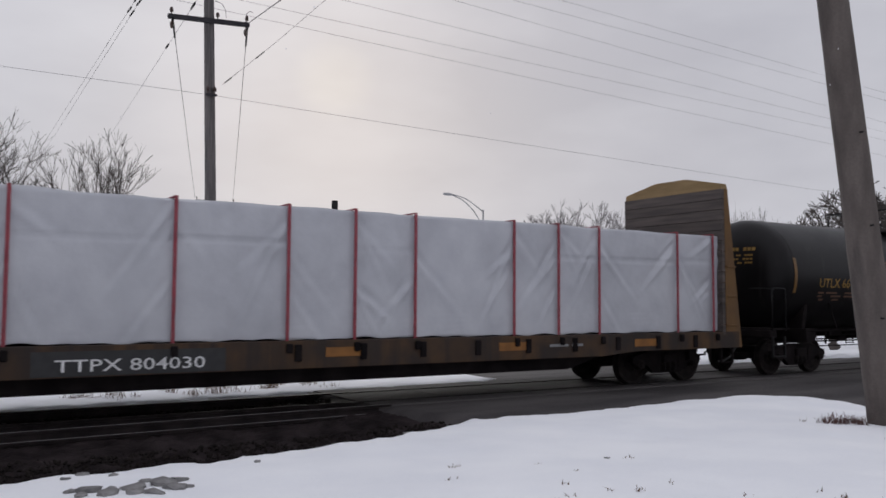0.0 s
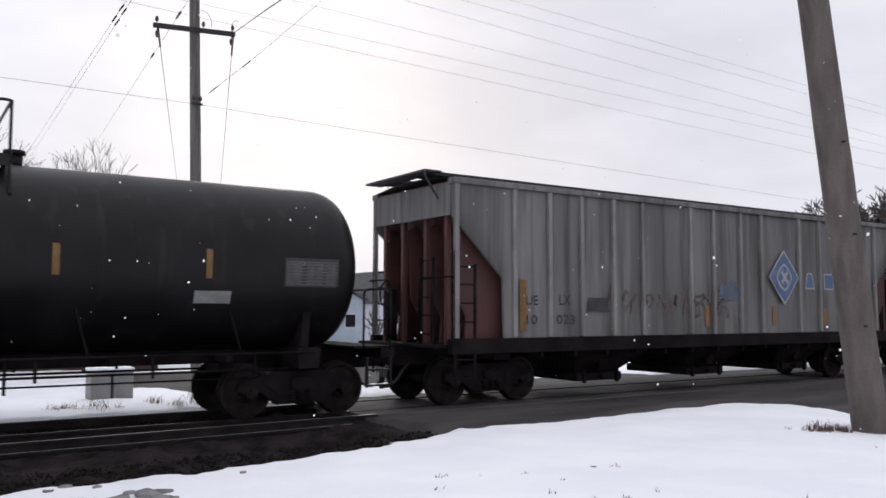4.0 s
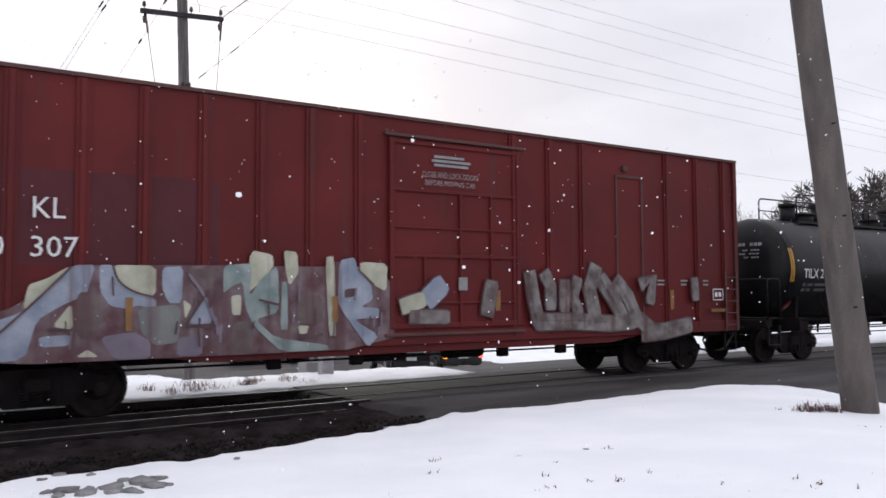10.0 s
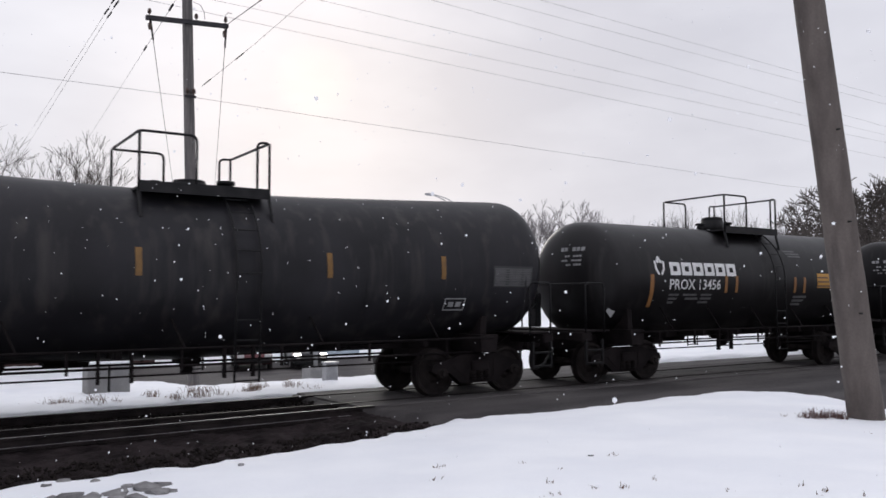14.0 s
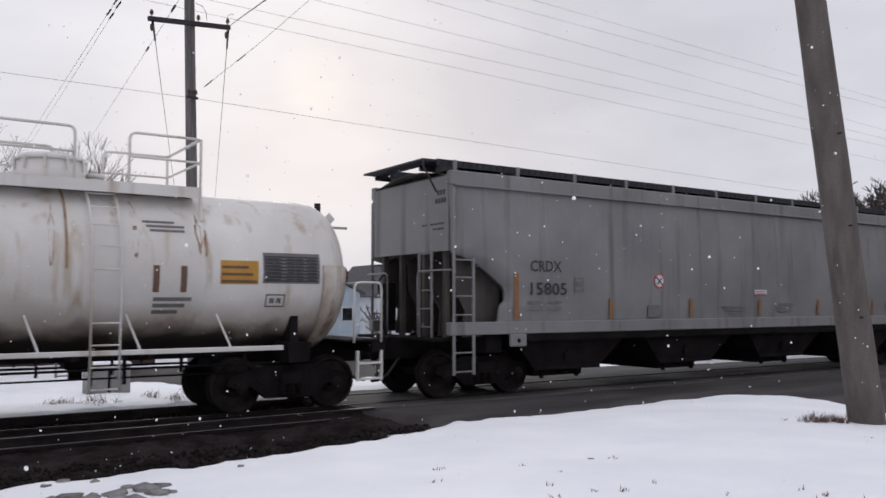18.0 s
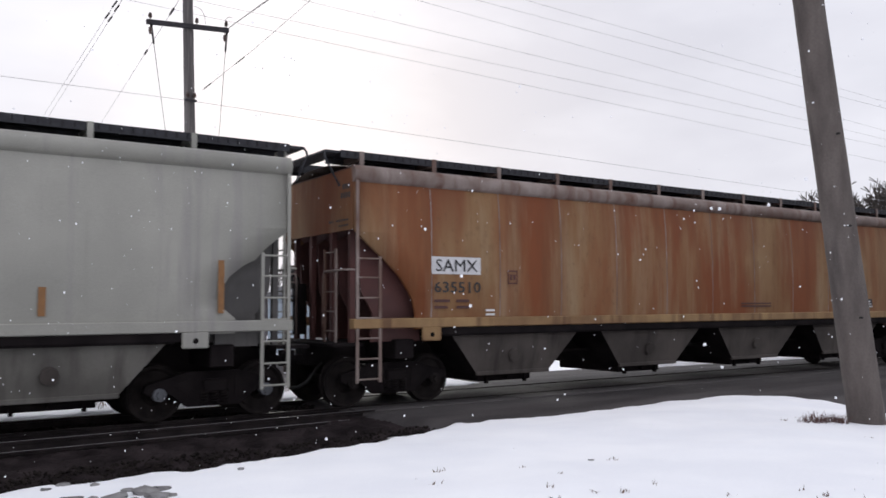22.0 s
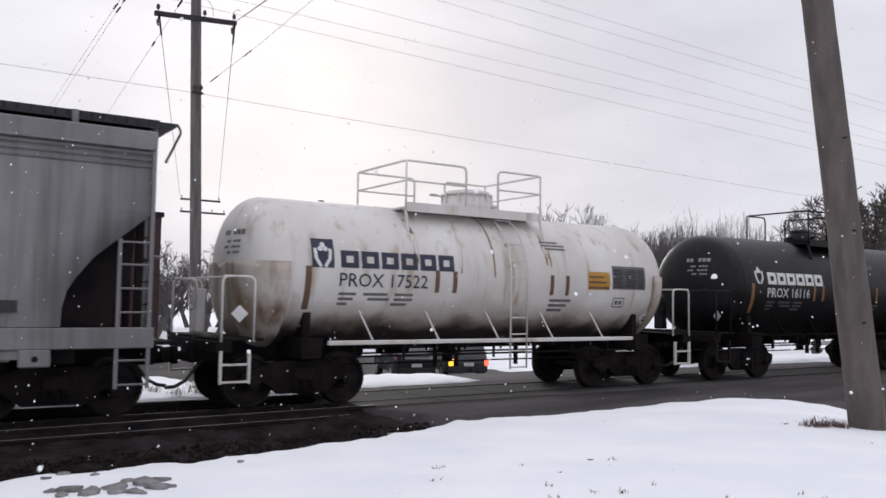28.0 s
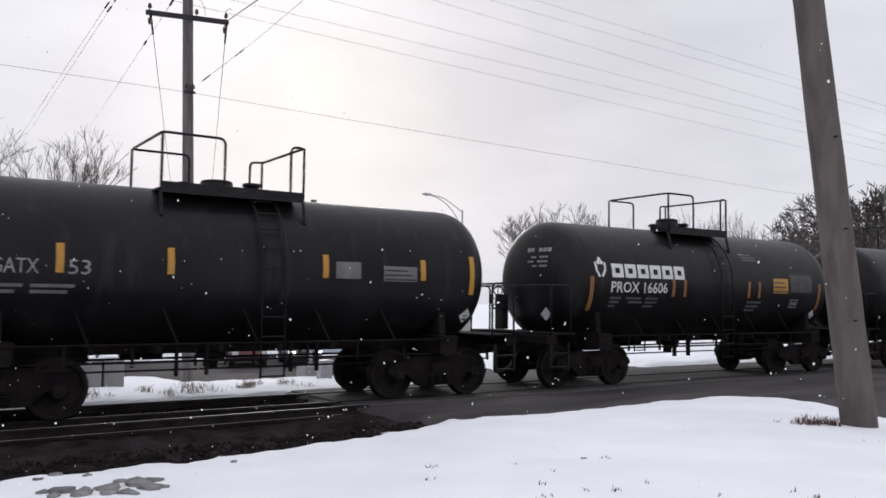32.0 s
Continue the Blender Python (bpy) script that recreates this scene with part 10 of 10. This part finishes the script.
def sedan_glass(w):
    k = w * 0.40
    return [("rear_window", [(-1.78, -k * 0.92, 1.03), (-1.78, k * 0.92, 1.03), (-1.2, k * 0.82, 1.38), (-1.2, -k * 0.82, 1.38)]),
            ("windscreen", [(0.98, k, 0.99), (0.98, -k, 0.99), (0.3, -k * 0.86, 1.38), (0.3, k * 0.86, 1.38)])] + \
           [("side_window", [(a, s * w * 0.482, 0.97), (b, s * w * 0.482, 0.97), (b2, s * w * 0.41, 1.34), (a2, s * w * 0.41, 1.34)])
            for s in (-1, 1) for a, b, b2, a2 in ((-1.5, -0.5, -0.5, -1.05), (-0.42, 0.75, 0.15, -0.42))]


def ends(L, w, front, left, right, z=0.86):
    return [("head_light", (L / 2 - 0.08, L / 2 + 0.03, s * w * 0.36 - 0.16, s * w * 0.36 + 0.16, z - 0.16, z), front) for s in (-1, 1)] + \
           [("tail_light", (-L / 2 - 0.04, -L / 2 + 0.06, s * w * 0.42 - 0.10, s * w * 0.42 + 0.09, z - 0.06, z + 0.22), m) for s, m in ((1, left), (-1, right))]


vehicle("suv", "dark grey estate car waiting with amber indicator and tail light lit", (21.3, 31.2, base_z(31.2)), 73, 4.6, 1.88, SUV, suv_glass(1.88), M_CARP, (-1.4, 1.4), ends(4.6, 1.88, M_PLASTIC, M_GLOWA, M_GLOWT, 0.70))
vehicle("sedan", "dark saloon car waiting on the far road", (18.95, 31.6, base_z(31.6)), 73, 4.6, 1.8, SEDAN, sedan_glass(1.8), M_CARB, (-1.4, 1.4), ends(4.6, 1.8, M_PLASTIC, M_CARR, M_CARR))
vehicle("sedan", "dark car waiting with white headlights lit", (18.2, 40.2, base_z(40.2)), 253, 4.6, 1.8, SEDAN, sedan_glass(1.8), M_CARB, (-1.4, 1.4), ends(4.6, 1.8, M_GLOWH, M_CARR, M_CARR, 0.8))
vehicle("sedan", "maroon car waiting on the far road", (15.6, 41.0, base_z(41.0)), 253, 4.6, 1.8, SEDAN, sedan_glass(1.8), M_CARR, (-1.4, 1.4), ends(4.6, 1.8, M_PLASTIC, M_CARR, M_CARR, 0.8))

# ---- small things in the snow and on the ballast ----
def on_snow(x, y):
    return float(near_height(np.array([x]), np.array([y]))[0])


def grass_tuft(x, y, z, n, h, r, seed, label, mat):
    """Dry blades, each a thin bent three-sided spike."""
    rr = random.Random(seed)
    bm = bmesh.new()
    for _ in range(n):
        a, d = rr.uniform(0, 6.283), r * math.sqrt(rr.random())
        p = Vector((math.cos(a) * d, math.sin(a) * d, -0.03))
        hh = h * rr.uniform(0.4, 1.1)
        lean = Vector((rr.gauss(0, 0.35), rr.gauss(0, 0.35), 1.0)).normalized()
        q = p + lean * hh * 0.6
        e = q + (lean + Vector((rr.gauss(0, 0.5), rr.gauss(0, 0.5), rr.uniform(-0.9, 0.1)))).normalized() * hh * 0.5
        w = rr.uniform(0.003, 0.006)
        ra, rb = [[bm.verts.new(c + Vector((math.cos(t) * w, math.sin(t) * w, 0))) for t in (0, 2.09, 4.19)] for c in (p, q)]
        tip = bm.verts.new(e)
        for k in range(3):
            j = (k + 1) % 3
            bm.faces.new((ra[k], ra[j], rb[j], rb[k]))
            bm.faces.new((rb[k], rb[j], tip))
    return solo("grass_tuft", bm, mat, label, "grass", "grass tufts", at=(x, y, z))


M_GRASSR = surf("reddish_dry_grass", (0.055, 0.026, 0.024), (0.12, 0.062, 0.052), 6, 0.9)
for k in range(3):
    x, y = (10.96, 10.75, 11.12)[k], (6.79, 6.85, 6.75)[k]
    grass_tuft(x, y, on_snow(x, y), (150, 60, 70)[k], (0.17, 0.13, 0.18)[k], (0.30, 0.22, 0.16)[k], 300 + k, "reddish dry grass tuft beside the pole", M_GRASSR)
rr = random.Random(8)
for k, (x, y) in enumerate(((5.3, 6.51), (5.27, 5.92), (6.24, 6.23), (4.76, 5.5), (4.54, 5.16), (4.38, 5.14), (4.94, 5.1), (5.1, 4.97), (5.54, 5.03), (5.65, 4.32), (6.12, 4.02), (5.82, 3.69),
                            (5.96, 3.7), (6.03, 3.44), (9.95, 5.61), (4.66, 7.03), (4.23, 6.44), (10.2, 5.5), (11.2, 7.36), (10.6, 7.2))):
    grass_tuft(x, y, on_snow(x, y), rr.randint(4, 11), rr.uniform(0.05, 0.09), rr.uniform(0.02, 0.07), 320 + k, "few dry grass blades poking through the snow", M_GRASS)
for k in range(26):
    x, y = rr.uniform(2.5, 7.8), rr.uniform(16.3, 17.6)
    grass_tuft(x, y, -0.0 - 0.02 * rr.random(), rr.randint(14, 34), rr.uniform(0.15, 0.34), rr.uniform(0.10, 0.26), 360 + k, "dry brown weeds in the far snow", M_GRASS)


def rock(bm, x, y, z, s, rr):
    g = bmesh.ops.create_icosphere(bm, subdivisions=1, radius=1.0, matrix=Matrix.Translation((x, y, z)) @ Matrix.Rotation(rr.uniform(0, 6.28), 4, "Z") @ Matrix.Diagonal((s * rr.uniform(0.8, 1.3), s * rr.uniform(0.7, 1.1), s * rr.uniform(0.25, 0.42), 1)))
    for v in g["verts"]:
        v.co += Vector((rr.uniform(-1, 1), rr.uniform(-1, 1), rr.uniform(-1, 1))) * s * 0.16


for k, (x, y, s) in enumerate(((2.22, 8.06, 0.11), (2.03, 7.94, 0.15), (1.90, 8.10, 0.07), (6.6, 11.3, 0.10), (1.76, 7.92, 0.13), (1.57, 7.95, 0.10), (1.40, 8.02, 0.11), (1.26, 8.10, 0.08), (2.06, 7.70, 0.12), (1.72, 7.66, 0.10), (1.50, 7.72, 0.09), (1.85, 7.55, 0.11), (2.2, 7.72, 0.06), (1.3, 7.8, 0.07), (1.54, 9.17, 0.07), (1.77, 8.82, 0.06), (3.22, 8.73, 0.05), (1.35, 9.0, 0.06), (6.13, 6.42, 0.035))):
    bm = bmesh.new()
    rock(bm, 0, 0, 0, s, rr)
    z = on_snow(x, y)
    solo("stone", bm, M_STONE if k != 3 else M_CONC, "grey stone half sunk in the snow" if k != 3 else "pale stone on the wet ballast", "stone", "stones", smooth=False, at=(x, y, (z if z > -0.3 else -0.22) + s * 0.1))

# loose ballast stones, too many to count
bm_v, bm_f = [], []
rr = random.Random(9)
octa = [(1, 0, 0), (0, 1, 0), (-1, 0, 0), (0, -1, 0), (0, 0, 1), (0, 0, -1)]
tri = [(0, 1, 4), (1, 2, 4), (2, 3, 4), (3, 0, 4), (1, 0, 5), (2, 1, 5), (3, 2, 5), (0, 3, 5)]
puff = [(math.cos(a) * math.cos(b), math.sin(a) * math.cos(b), math.sin(b)) for b, n0 in ((0.55, 0.0), (-0.55, 0.5)) for a in (6.2832 * (k + n0) / 5 for k in range(5))] + [(0, 0, 1), (0, 0, -1)]
puff_f = [(k, (k + 1) % 5, 10) for k in range(5)] + [(5 + (k + 1) % 5, 5 + k, 11) for k in range(5)] + [(k, 5 + k, (k + 1) % 5) for k in range(5)] + [(5 + k, 5 + (k + 1) % 5, (k + 1) % 5) for k in range(5)]
for _ in range(9000):
    x, y = rr.uniform(0.2, 7.6), rr.choice((rr.uniform(9.2, 11.9), rr.uniform(9.2, 11.0), rr.uniform(13.3, 16.3)))
    z = float(np.interp(y, [8.3, 9.4, 10.5, 12.0, 13.1, 16.2, 16.6], [-0.28, -0.26, -0.30, -0.24, -0.17, -0.17, -0.3])) + 0.06 * max(0, min(1, (x - 5.6) / 0.8)) + rr.uniform(0.0, 0.03)
    s = rr.uniform(0.015, 0.042)
    b = len(bm_v)
    a = rr.uniform(0, 6.28)
    c, d = math.cos(a), math.sin(a)
    for p in octa:
        q = [v * s * rr.uniform(0.7, 1.25) for v in p]
        bm_v.append((x + q[0] * c - q[1] * d, y + q[0] * d + q[1] * c, z + q[2] * 0.8))
    bm_f += [(b + i, b + j, b + k) for i, j, k in tri]
me = bpy.data.meshes.new("ballast_stones")
me.from_pydata(bm_v, [], bm_f)
me.materials.append(surf("dark_ballast_stone", (0.008, 0.0065, 0.0062), (0.022, 0.0175, 0.016), 9, 0.9, spec=0.1))
tagged(part("ballast_stones", me, None), "dark wet loose ballast stones", "ballast", kind="stuff")

# ---- falling snow: loose flakes in groups, each drifting on one course ----
FLAKES = []
M_FLAKE = surf("snow_flake", (0.86, 0.87, 0.90), (0.92, 0.92, 0.94), 30, 0.8)


def flake_group(vel, n, seed, t0):
    """Flakes that cross the air before the camera between t0 and the clip's end."""
    rr = random.Random(seed)
    v = Vector(vel)
    vs, fs = [], []
    while len(fs) < n * 20:
        d = 1.6 + 11.0 * rr.random() ** 0.6
        a = radians(rr.uniform(25, 98))
        q = Vector((d * math.cos(radians(90) - a + radians(25)), d * math.sin(radians(90) - a + radians(25)), rr.uniform(-0.2, 1.9 + 0.45 * d)))
        if q.y > 12.6 or q.y < 0.3:
            continue
        p = q - v * rr.uniform(t0, 32.5)
        s = rr.choice((0.0035, 0.004, 0.0045, 0.005, 0.006, 0.007, 0.010)) * rr.uniform(0.8, 1.15)
        # keep clear of the eye all the way
        rel = Vector(EYE) - p
        tc = max(0, min(33, rel.dot(v) / v.dot(v)))
        if (p + v * tc - Vector(EYE)).length < 1.3:
            continue
        b = len(vs)
        for o in puff:
            vs.append(tuple(p + Vector(o) * s * rr.uniform(0.7, 1.25)))
        fs += [(b + i, b + j, b + k) for i, j, k in puff_f]
    me = bpy.data.meshes.new("falling_snow")
    me.from_pydata(vs, [], fs)
    me.materials.append(M_FLAKE)
    ob = tagged(part("falling_snow", me, None), "loose white snowflakes drifting down through the air", "snow", kind="stuff")
    FLAKES.append((ob, v))


flake_group((-0.75, -0.10, -1.05), 1400, 71, 4.2)
flake_group((-0.45, 0.12, -0.90), 1400, 72, 4.4)
flake_group((-1.05, -0.05, -1.20), 1400, 73, 4.8)
flake_group((-0.20, -0.15, -1.00), 1100, 74, 5.2)

# ---- what moves ----
SPEED = [(0, 10.52), (1, 10.56), (1.4, 10.62), (2.0, 10.60), (2.4, 10.40), (3, 10.43), (6, 10.40), (9, 10.26), (12, 10.25), (15, 10.39), (18, 10.54), (21, 10.66), (24, 10.63), (28, 10.50), (32, 10.30)]


def travelled(t):
    """Metres that the train has gone after t seconds."""
    g = np.linspace(0, t, 1025)
    v = np.interp(g, [a for a, _ in SPEED], [b for _, b in SPEED])
    return float(((v[1:] + v[:-1]) / 2 * np.diff(g)).sum())


def motions():
    ts = [0.25 * k for k in range(129)]
    way = [travelled(t) for t in ts]
    for car, x in TRAIN:
        walk(car, [(t, pose(x - s, 14.65, 0)) for t, s in zip(ts, way)])
    tw = [k / 15 for k in range(481)]
    turns = [(t, pose(0, 0, 0, 0, -math.degrees(travelled(t) / 0.468), 0)) for t in tw]
    for w, x in WHEELSETS:
        walk(w, [(t, Matrix.Translation((x, 0, WR)) @ m) for t, m in turns])

    for ob, v in FLAKES:
        walk(ob, [(t, Matrix.Translation(v * t)) for t in (0, 8, 16, 24, 32)])


motions()
